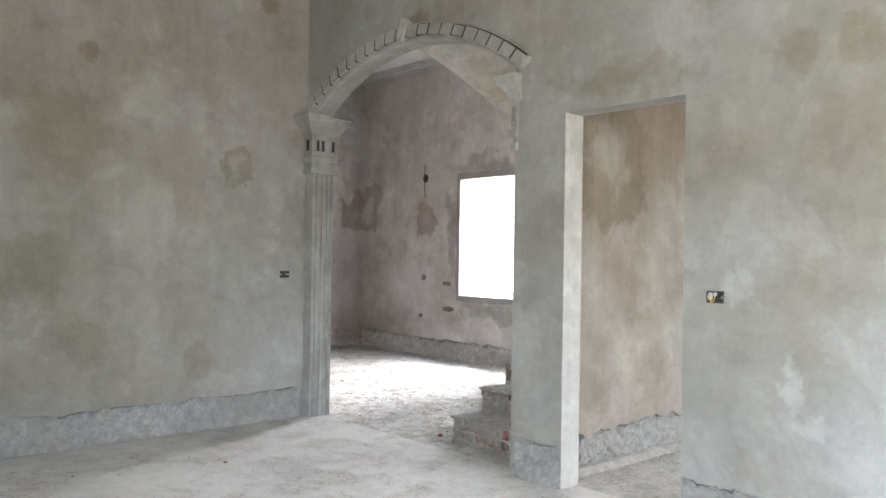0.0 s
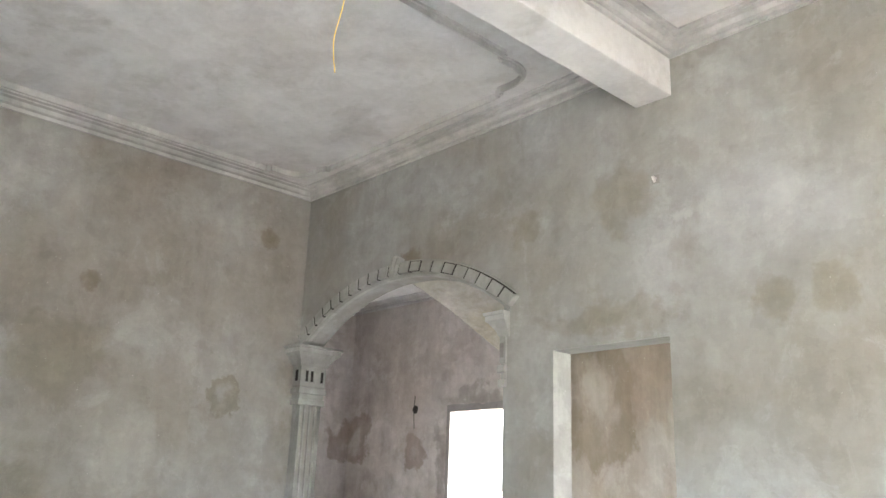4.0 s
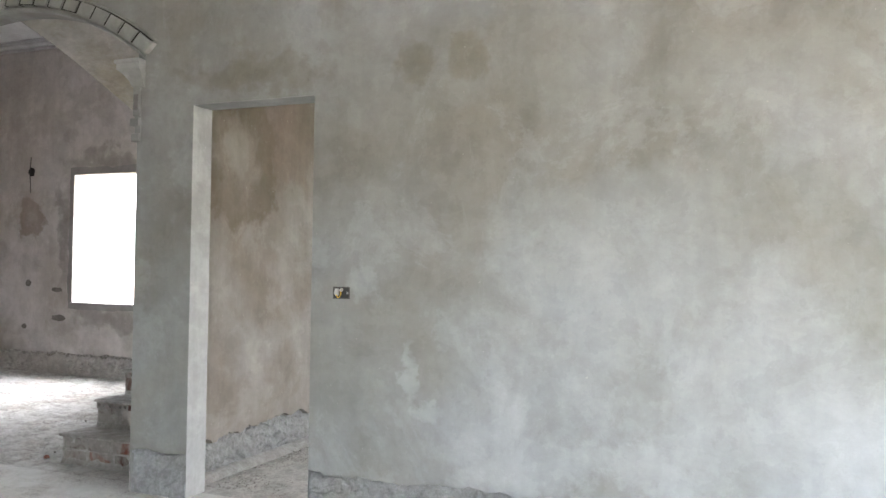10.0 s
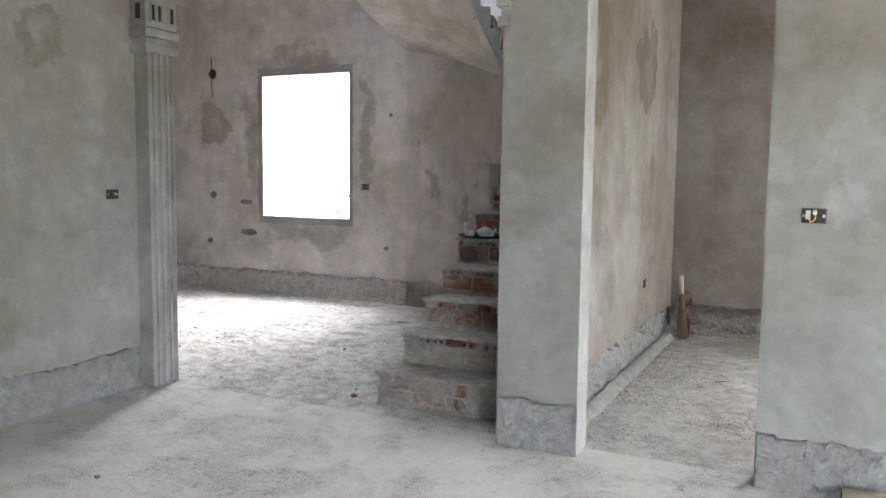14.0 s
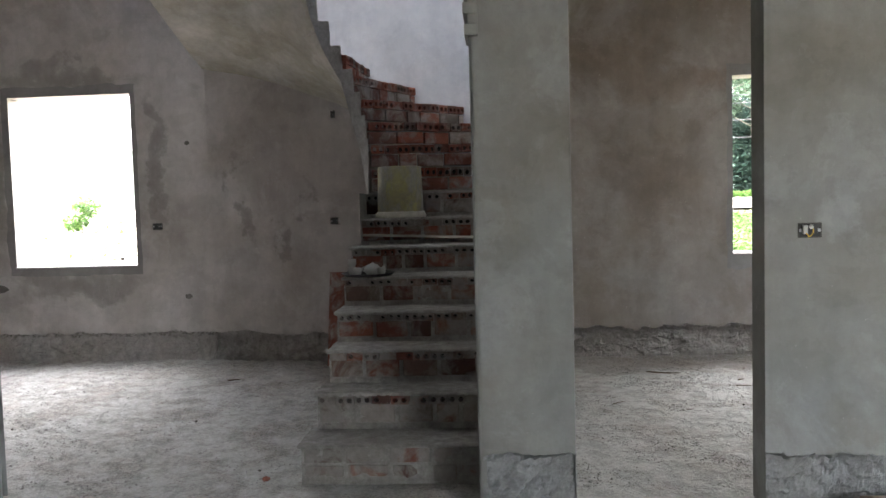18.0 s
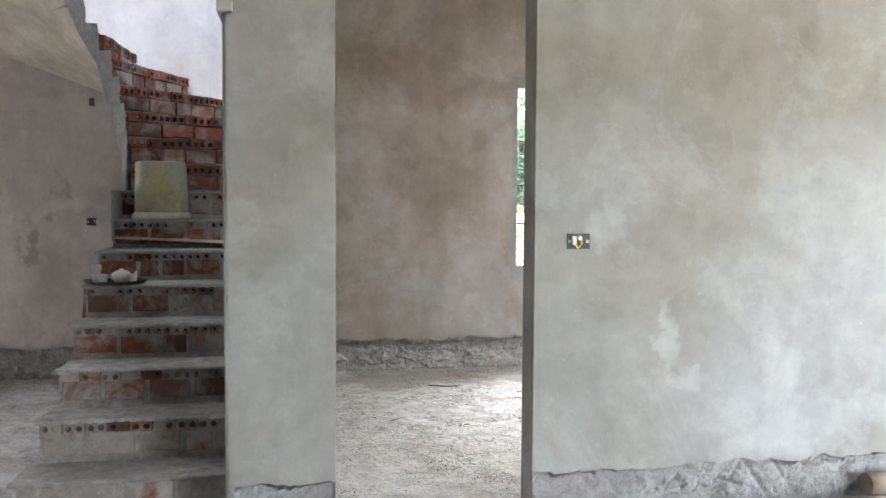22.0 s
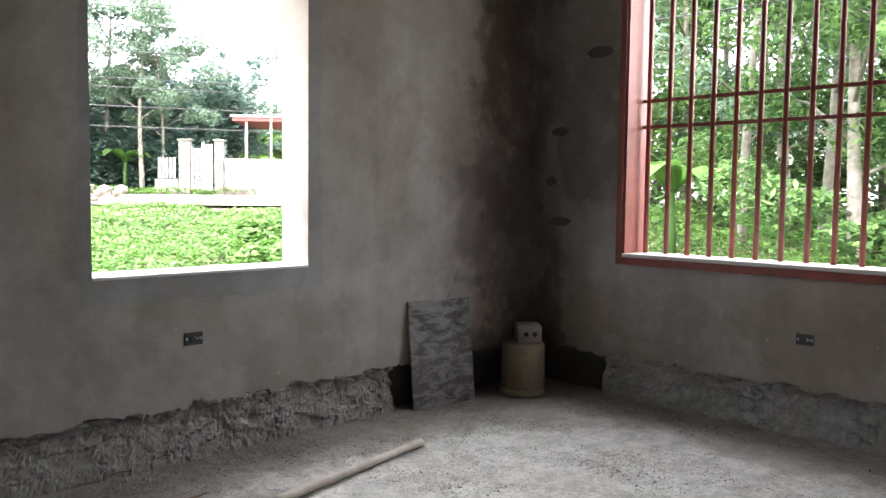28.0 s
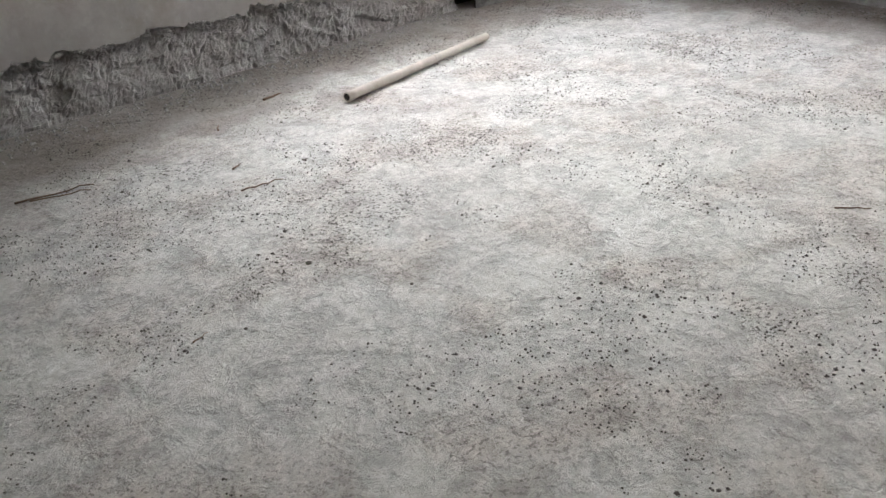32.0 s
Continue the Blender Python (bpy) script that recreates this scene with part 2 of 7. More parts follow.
M_ROOM = plaster("plaster_back_room", (0.265, 0.24, 0.216), (0.232, 0.197, 0.164), (0.312, 0.293, 0.275), (0.182, 0.152, 0.124), 0.56, 0.3, spots=[
    # corner spots: brown stains, painted deeper for the unlit corner
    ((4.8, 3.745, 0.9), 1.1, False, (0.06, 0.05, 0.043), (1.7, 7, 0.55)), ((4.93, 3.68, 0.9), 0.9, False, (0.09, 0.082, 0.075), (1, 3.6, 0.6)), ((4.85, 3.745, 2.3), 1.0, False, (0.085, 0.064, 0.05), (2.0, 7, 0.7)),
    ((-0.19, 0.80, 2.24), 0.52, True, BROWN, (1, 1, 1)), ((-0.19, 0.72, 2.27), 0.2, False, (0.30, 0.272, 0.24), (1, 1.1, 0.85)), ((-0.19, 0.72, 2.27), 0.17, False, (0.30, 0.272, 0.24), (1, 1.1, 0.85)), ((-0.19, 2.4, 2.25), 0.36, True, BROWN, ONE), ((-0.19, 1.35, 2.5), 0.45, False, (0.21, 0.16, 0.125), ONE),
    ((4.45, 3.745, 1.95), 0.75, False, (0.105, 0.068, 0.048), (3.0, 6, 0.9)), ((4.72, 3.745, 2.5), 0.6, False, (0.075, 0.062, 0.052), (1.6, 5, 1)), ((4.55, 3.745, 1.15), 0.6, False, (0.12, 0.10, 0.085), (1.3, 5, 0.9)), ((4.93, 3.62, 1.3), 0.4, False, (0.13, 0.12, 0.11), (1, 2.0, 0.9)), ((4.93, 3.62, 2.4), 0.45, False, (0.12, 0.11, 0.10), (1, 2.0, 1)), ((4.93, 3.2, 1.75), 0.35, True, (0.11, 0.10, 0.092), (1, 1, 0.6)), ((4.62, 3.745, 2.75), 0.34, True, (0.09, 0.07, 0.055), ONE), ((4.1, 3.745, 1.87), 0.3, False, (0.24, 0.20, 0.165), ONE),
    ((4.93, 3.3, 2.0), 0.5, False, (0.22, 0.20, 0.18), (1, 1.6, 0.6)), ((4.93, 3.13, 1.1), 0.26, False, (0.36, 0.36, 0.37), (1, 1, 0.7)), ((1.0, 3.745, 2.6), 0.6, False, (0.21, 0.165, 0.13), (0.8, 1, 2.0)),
    # first two spots: near-black for the deep shade at the hacked-out corner's foot
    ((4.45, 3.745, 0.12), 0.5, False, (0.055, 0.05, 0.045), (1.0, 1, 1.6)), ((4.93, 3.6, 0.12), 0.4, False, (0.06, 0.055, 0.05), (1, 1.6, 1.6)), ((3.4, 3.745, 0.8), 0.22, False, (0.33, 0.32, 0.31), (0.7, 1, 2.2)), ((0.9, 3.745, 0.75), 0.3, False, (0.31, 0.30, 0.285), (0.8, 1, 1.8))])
M_CEIL = plaster("plaster_ceiling", (0.53, 0.53, 0.535), (0.50, 0.495, 0.495), (0.58, 0.585, 0.595), (0.40, 0.395, 0.385), 0.60, 0.06, mottle=0.2)
# ceiling plaster darkened to carry the shade in the mouldings' grooves
M_CEILTRIM = plaster("shaded_ceiling_trim", (0.44, 0.44, 0.445), (0.39, 0.388, 0.387), (0.52, 0.525, 0.53), (0.28, 0.28, 0.275), 0.56, 0.06, mottle=0.3)
M_TRIM = plaster("cast_plaster_trim", (0.315, 0.322, 0.31), (0.27, 0.272, 0.255), (0.38, 0.388, 0.385), (0.21, 0.21, 0.195), 0.58, 0.2, mottle=0.35)
M_UPPER = plaster("white_skim_upper_wall", (0.52, 0.55, 0.61), (0.48, 0.50, 0.555), (0.57, 0.60, 0.66), (0.42, 0.44, 0.48), 0.66, 0.15, mottle=0.2)
M_REVEAL = plaster("pale_reveal_plaster", (0.55, 0.54, 0.52), (0.50, 0.48, 0.45), (0.62, 0.61, 0.60), (0.40, 0.38, 0.35), 0.64)
# paler than the wall: fresh plaster edges plus the side light they catch
M_JAMB = plaster("side_lit_pale_jamb", (0.34, 0.34, 0.335), (0.305, 0.30, 0.292), (0.39, 0.392, 0.39), (0.30, 0.295, 0.28), 0.6, mottle=0.3)
M_BAND = plaster("smooth_grey_cement_band", (0.225, 0.22, 0.215), (0.205, 0.195, 0.185), (0.26, 0.258, 0.255), (0.17, 0.165, 0.155), 0.62, 0.2, mottle=0.3)


def rough_concrete(name, dark, light, brown):
    m, nt, b = material(name, 0.95)
    p = coords(nt)
    mid = noise_tex(nt, p, 14, 8, 0.7, 0.1)
    fine = noise_tex(nt, p, 65, 6, 0.75)
    big = noise_tex(nt, p, 1.6, 4, 0.6)
    col = ramp(nt, mid, [(0.28, dark), (0.5, tuple((a + c) / 2 for a, c in zip(dark, light))), (0.68, light)])
    col = blend(nt, ramp(nt, big, [(0.45, grey(0)), (0.7, grey(0.6))]), col, brown)
    col = blend(nt, 0.5, col, ramp(nt, fine, [(0.25, grey(0.3)), (0.75, grey(0.7))]), "OVERLAY")
    nt.links.new(col, b.inputs["Base Color"])
    bump(nt, b, plus(nt, times(nt, mid, 0.8), times(nt, fine, 0.9)), 0.9, 0.016)
    return m


M_STRIP = rough_concrete("raw_hacked_base", (0.20, 0.19, 0.178), (0.43, 0.42, 0.405), (0.29, 0.262, 0.238))
M_PALE = rough_concrete("pale_hacked_base", (0.31, 0.295, 0.28), (0.62, 0.60, 0.58), (0.43, 0.40, 0.37))
M_FRESH = rough_concrete("smeared_cement_base", (0.24, 0.243, 0.24), (0.43, 0.44, 0.445), (0.30, 0.295, 0.285))
M_SOFFIT = plaster("olive_stained_soffit", (0.40, 0.385, 0.345), (0.345, 0.325, 0.265), (0.46, 0.45, 0.42), (0.29, 0.265, 0.20), 0.52, 0.2, 1.6, mottle=0.3)
M_CONC = rough_concrete("raw_concrete", (0.26, 0.255, 0.24), (0.45, 0.445, 0.43), (0.36, 0.34, 0.31))


def floor_material(name, pits=(), k=1.0, tone=1.0, brown_spots=()):
    """Dusty cement screed: pale worn skin in flakes, brown smears, pitted patches of dark grit."""
    m, nt, b = material(name, 0.9)
    p = coords(nt)
    big = noise_tex(nt, p, 0.5, 5, 0.6, 0.4)
    mid = noise_tex(nt, p, 2.4, 7, 0.66, 0.5)
    flake = noise_tex(nt, p, 7.5, 8, 0.68, 0.2)
    fine = noise_tex(nt, p, 34, 8, 0.78, 0.3)
    grit = noise_tex(nt, p, 90, 3, 0.6)
    scab = noise_tex(nt, p, 10, 6, 0.62, 0.3)
    col = ramp(nt, big, [(0.3, tuple(c * tone for c in (0.46, 0.445, 0.425))), (0.5, tuple(c * tone for c in (0.54, 0.538, 0.512))), (0.7, tuple(c * tone for c in (0.585, 0.588, 0.565)))])
    col = blend(nt, ramp(nt, mid, [(0.48, grey(0)), (0.58, grey(0.12 + 0.25 * k)), (0.72, grey(0.2 + 0.5 * k))]), col, (0.38, 0.335, 0.30))
    col = blend(nt, 0.55 * k, col, ramp(nt, flake, [(0.3, grey(0.27)), (0.47, grey(0.48)), (0.52, grey(0.55)), (0.7, grey(0.66))]), "OVERLAY")
    col = blend(nt, 0.65 * k, col, ramp(nt, fine, [(0.28, grey(0.25)), (0.72, grey(0.70))]), "OVERLAY")
    line = ramp(nt, scab, [(0.565, grey(0)), (0.585, grey(0.75)), (0.60, grey(0.3)), (0.66, grey(0))])
    col = blend(nt, times(nt, line, ramp(nt, mid, [(0.46, grey(0.05)), (0.60, grey(0.8))])), col, (0.24, 0.215, 0.19))
    # browner, darker patches along the wall foot and in the corner
    for centre, r, flat in brown_spots:
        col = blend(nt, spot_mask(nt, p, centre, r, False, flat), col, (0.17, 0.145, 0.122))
    where = ramp(nt, mid, [(0.46, grey(0.10)), (0.60, grey(0.6))])
    for centre, r in pits:
        where = plus(nt, where, times(nt, spot_mask(nt, p, centre, r), 2.0))
    specks = times(nt, ramp(nt, grit, [(0.56, grey(0)), (0.61, grey(0.95))]), where)
    sc = nt.nodes.new("ShaderNodeMath")
    sc.operation, sc.use_clamp = "MINIMUM", True
    nt.links.new(specks, sc.inputs[0])
    sc.inputs[1].default_value = 0.92
    specks = sc.outputs[0]
    col = blend(nt, specks, col, (0.07, 0.062, 0.055))
    nt.links.new(col, b.inputs["Base Color"])
    h = plus(nt, times(nt, ramp(nt, flake, [(0.42, grey(0)), (0.50, grey(0.6)), (0.7, grey(1))]), 0.5), plus(nt, times(nt, fine, 0.55), times(nt, ramp(nt, scab, [(0.55, grey(0)), (0.60, grey(1))]), 0.25)))
    bump(nt, b, h, 0.35 + 0.5 * k, 0.012)
    return m


M_FLOOR = floor_material("dusty_cement_floor", (), 0.5, 1.12)
M_HALLFLOOR = floor_material("rubbly_cement_floor", (), 1.3, 0.97)
PITS = [((1.72, 2.08, 0), 0.20), ((1.58, 1.98, 0), 0.14), ((2.2, 2.32, 0), 0.24), ((2.67, 2.28, 0), 0.16), ((1.95, 0.85, 0), 0.08), ((3.72, 2.25, 0), 0.25), ((2.28, 0.8, 0), 0.10), ((1.42, 2.8, 0), 0.12)]
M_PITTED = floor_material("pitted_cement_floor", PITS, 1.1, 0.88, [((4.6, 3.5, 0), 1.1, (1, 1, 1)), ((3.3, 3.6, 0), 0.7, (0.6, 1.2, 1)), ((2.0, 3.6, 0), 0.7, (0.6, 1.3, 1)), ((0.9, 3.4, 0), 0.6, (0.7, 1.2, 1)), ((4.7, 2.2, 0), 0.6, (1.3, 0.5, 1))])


def varied(name, a, c, rough=0.85, scale=14, bumps=0.3, per_object=True, metal=0.0, dist=0.006):
    """A surface that runs between two colours, from piece to piece and over its grain."""
    m, nt, b = material(name, rough, metal)
    p = coords(nt)
    n = noise_tex(nt, p, scale, 6, 0.65, 0.3)
    col = ramp(nt, n, [(0.3, a), (0.7, c)])
    if per_object:
        o = nt.nodes.new("ShaderNodeObjectInfo")
        col = blend(nt, 0.5, col, ramp(nt, o.outputs["Random"], [(0, grey(0.3)), (1, grey(0.7))]), "OVERLAY")
    nt.links.new(col, b.inputs["Base Color"])
    if bumps:
        bump(nt, b, n, bumps, dist)
    return m


def brick_material(name, mortar, shift=0.0):
    """Fired hollow brick under cement splashes; mortar: how much of it the cement covers."""
    m, nt, b = material(name, 0.92)
    p = coords(nt)
    n = noise_tex(nt, p, 20, 6, 0.7)
    d = noise_tex(nt, p, 6, 6, 0.68, 0.5)
    o = nt.nodes.new("ShaderNodeObjectInfo")
    col = ramp(nt, o.outputs["Random"], [(0, (0.085, 0.046, 0.038)), (0.25, (0.14, 0.055, 0.040)), (0.6, (0.22, 0.074, 0.046)), (0.8, (0.30, 0.10, 0.058)), (0.92, (0.16, 0.075, 0.055)), (1, (0.16, 0.135, 0.12))])
    col = blend(nt, ramp(nt, d, [(0.62 - mortar * 0.3, grey(0)), (0.78 - mortar * 0.3, grey(0.92))]), col, (0.31, 0.295, 0.275))
    col = blend(nt, 0.6, col, ramp(nt, n, [(0.3, grey(0.3)), (0.7, grey(0.66))]), "OVERLAY")
    nt.links.new(col, b.inputs["Base Color"])
    bump(nt, b, plus(nt, n, d), 0.7, 0.008)
    return m


M_BRICK = brick_material("fired_hollow_brick", 0.48)
M_BRICKTOP = brick_material("cement_splashed_brick_end", 0.42)
M_BRICKGREY = brick_material("cement_covered_brick", 0.95)
M_MORTAR = rough_concrete("stair_mortar", (0.19, 0.18, 0.17), (0.50, 0.485, 0.46), (0.30, 0.27, 0.24))
M_CHIP = plaster("chipped_cement", (0.16, 0.15, 0.138), (0.13, 0.122, 0.11), (0.21, 0.20, 0.185), (0.10, 0.094, 0.085), 0.5, 0.0, 5.0)
# dark scarred cement; its tone also paints the shade inside the hacked-out corner
M_SCAR_SHADE = plaster("scarred_cement_and_recess_shade", (0.085, 0.08, 0.075), (0.07, 0.065, 0.06), (0.11, 0.105, 0.10), (0.06, 0.055, 0.05))
# shade inside holes, niches and gaps, painted as a near-black colour
M_DARK = varied("cavity_shade", (0.012, 0.011, 0.010), (0.03, 0.028, 0.026), 0.95, 20, 0)
M_STRAW = varied("worn_brown_straw", (0.13, 0.085, 0.06), (0.27, 0.18, 0.125), 0.85, 9, 0.2)
M_BAMBOO = varied("dry_bamboo", (0.25, 0.20, 0.155), (0.44, 0.375, 0.30), 0.6, 7, 0.2)
M_TUBE = varied("dusty_cane", (0.42, 0.37, 0.31), (0.58, 0.54, 0.48), 0.75, 9, 0.3)


def smeared(name, a, c, spill, stretch, rough=0.8):
    """Dirty plastic or sheet metal under dried cement that ran along one way."""
    m, nt, b = material(name, rough)
    p = coords(nt)
    n = noise_tex(nt, p, 5, 7, 0.68, 0.4)
    run = noise_tex(nt, p, 8, 7, 0.7, 0.6, stretch)
    col = ramp(nt, n, [(0.35, a), (0.65, c)])
    col = blend(nt, ramp(nt, run, [(0.46, grey(0)), (0.54, grey(0.6)), (0.7, grey(0.9))]), col, spill)
    col = blend(nt, 0.5, col, ramp(nt, noise_tex(nt, p, 40, 5, 0.7), [(0.3, grey(0.35)), (0.7, grey(0.65))]), "OVERLAY")
    nt.links.new(col, b.inputs["Base Color"])
    bump(nt, b, plus(nt, n, run), 0.5, 0.006)
    return m


M_BUCKET = smeared("cement_stained_bucket", (0.15, 0.13, 0.10), (0.25, 0.20, 0.12), (0.19, 0.18, 0.165), (1.0, 1.0, 0.35))
M_YELLOWED = smeared("yellow_bucket_under_cement", (0.23, 0.22, 0.185), (0.42, 0.385, 0.16), (0.31, 0.305, 0.28), (1.3, 1.3, 0.6))
M_LIME = varied("lime_crust", (0.42, 0.40, 0.34), (0.60, 0.58, 0.52), 0.9, 12, 0.5)
M_BLOCK = varied("cement_block", (0.27, 0.245, 0.22), (0.38, 0.355, 0.33), 0.92, 20, 0.5)
M_BOARD = smeared("cement_smeared_board", (0.06, 0.057, 0.055), (0.15, 0.145, 0.14), (0.27, 0.27, 0.27), (0.9, 0.9, 2.4))
M_RED = varied("red_oxide_painted_steel", (0.17, 0.035, 0.026), (0.26, 0.056, 0.041), 0.5, 9, 0.1)
M_METAL = varied("galvanised_box", (0.30, 0.31, 0.32), (0.55, 0.56, 0.57), 0.45, 25, 0.1, metal=0.7)
M_YELLOW = varied("yellow_wire", (0.70, 0.47, 0.03), (0.82, 0.60, 0.06), 0.45, 5, 0)
M_WHITEP = varied("white_plastic", (0.50, 0.50, 0.485), (0.62, 0.62, 0.60), 0.4, 8, 0)
M_BLACK = varied("black_plastic", (0.015, 0.015, 0.016), (0.04, 0.04, 0.042), 0.5, 8, 0)
M_TWIG = varied("dry_twig", (0.09, 0.055, 0.035), (0.20, 0.13, 0.085), 0.9, 30, 0.3)
M_PEBBLE = varied("dark_pebble", (0.06, 0.055, 0.05), (0.20, 0.18, 0.16), 0.9, 40, 0.3)
M_WOOD = varied("weathered_timber", (0.30, 0.24, 0.18), (0.44, 0.36, 0.28), 0.8, 10, 0.3)


# ---- mesh helpers ----
def part(name, bm, mat, parent=None, label=""):
    me = bpy.data.meshes.new(name)
    bm.to_mesh(me)
    bm.free()
    me.materials.append(mat)
    ob = new(name, me)
    if parent:
        ob.parent = parent
    if label:
        ob["label"] = label
    return ob


def empty(name, m=None):
    ob = new(name)
    ob.empty_display_size = 0.1
    if m:
        ob.matrix_basis = m
    return ob


def add_box(bm, x0, x1, y0, y1, z0, z1, bevel=0.0):
    c = [bm.verts.new(v) for v in ((x0, y0, z0), (x1, y0, z0), (x1, y1, z0), (x0, y1, z0), (x0, y0, z1), (x1, y0, z1), (x1, y1, z1), (x0, y1, z1))]
    fs = [bm.faces.new([c[i] for i in q]) for q in ((3, 2, 1, 0), (4, 5, 6, 7), (0, 1, 5, 4), (1, 2, 6, 5), (2, 3, 7, 6), (3, 0, 4, 7))]
    if bevel:
        edges = list({e for f in fs for e in f.edges})
        bmesh.ops.bevel(bm, geom=edges, offset=bevel, segments=2, affect="EDGES", profile=0.6)
    return bm


def box_bm(x0, x1, y0, y1, z0, z1, bevel=0.0):
    return add_box(bmesh.new(), x0, x1, y0, y1, z0, z1, bevel)


def lathe_bm(profile, n=32, closed=False):
    """Turns (radius, height) pairs round the z axis."""
    bm = bmesh.new()
    rings = [[bm.verts.new((r * math.cos(2 * math.pi * k / n), r * math.sin(2 * math.pi * k / n), z)) for k in range(n)] for r, z in profile]
    pairs = list(zip(rings, rings[1:])) + ([(rings[-1], rings[0])] if closed else [])
    for a, b in pairs:
        for k in range(n):
            bm.faces.new((a[k], a[(k + 1) % n], b[(k + 1) % n], b[k]))
    if not closed:
        bm.faces.new(rings[0][::-1])
        bm.faces.new(rings[-1])
    for f in bm.faces:
        f.smooth = len(f.verts) == 4
    return bm


def tube_bm(points, radius, n=8, cap=True):
    """A round rod along points; radius: one number or one for each point."""
    bm = bmesh.new()
    pts = [Vector(p) for p in points]
    rad = radius if isinstance(radius, (list, tuple)) else [radius] * len(pts)
    rings = []
    for i, p in enumerate(pts):
        d = (pts[min(i + 1, len(pts) - 1)] - pts[max(i - 1, 0)]).normalized()
        u = d.cross(Vector((0, 0, 1)) if abs(d.z) < 0.9 else Vector((1, 0, 0))).normalized()
        v = d.cross(u)
        rings.append([bm.verts.new(p + rad[i] * (math.cos(2 * math.pi * k / n) * u + math.sin(2 * math.pi * k / n) * v)) for k in range(n)])
    for a, b in zip(rings, rings[1:]):
        for k in range(n):
            bm.faces.new((a[k], b[k], b[(k + 1) % n], a[(k + 1) % n])).smooth = True
    if cap:
        bm.faces.new(rings[0])
        bm.faces.new(rings[-1][::-1])
    bmesh.ops.recalc_face_normals(bm, faces=bm.faces)
    return bm


def sweep_bm(path, profile, closed=False):
    """Sweeps a profile of (out, up) pairs along a path of ((x, y, z), (ox, oy, oz), (ux, uy, uz)): place, out and up at each stop."""
    bm = bmesh.new()
    rings = [[bm.verts.new(Vector(p) + a * Vector(o) + b * Vector(u)) for a, b in profile] for p, o, u in path]
    for a, b in list(zip(rings, rings[1:])) + ([(rings[-1], rings[0])] if closed else []):
        for k in range(len(profile) - 1):
            bm.faces.new((a[k], a[k + 1], b[k + 1], b[k]))
    bmesh.ops.recalc_face_normals(bm, faces=bm.faces)
    return bm


def hum(x, y=0.0, z=0.0):
    return noise.noise(Vector((x, y, z)))


def jag(u, seed, mid=0.27):
    """The broken lower edge of the plaster above the raw base: long flakes with sharp nicks between."""
    k = 1.6 if seed > 20 else 1.25
    tooth = noise.cell(Vector((u * 13.0, seed, 0))) - 0.5
    w = (u * 13.0) % 1.0
    tooth *= (1.0 - 0.6 * w) * min(1.0, max(0.0, 0.2 + 2.5 * hum(u * 1.3, seed + 30)))
    return mid + 0.022 * k * hum(u * 2.1, seed) + 0.020 * k * hum(u * 7.3, seed + 4) + 0.020 * k * tooth + 0.012 * k * hum(u * 29.0, seed + 9)


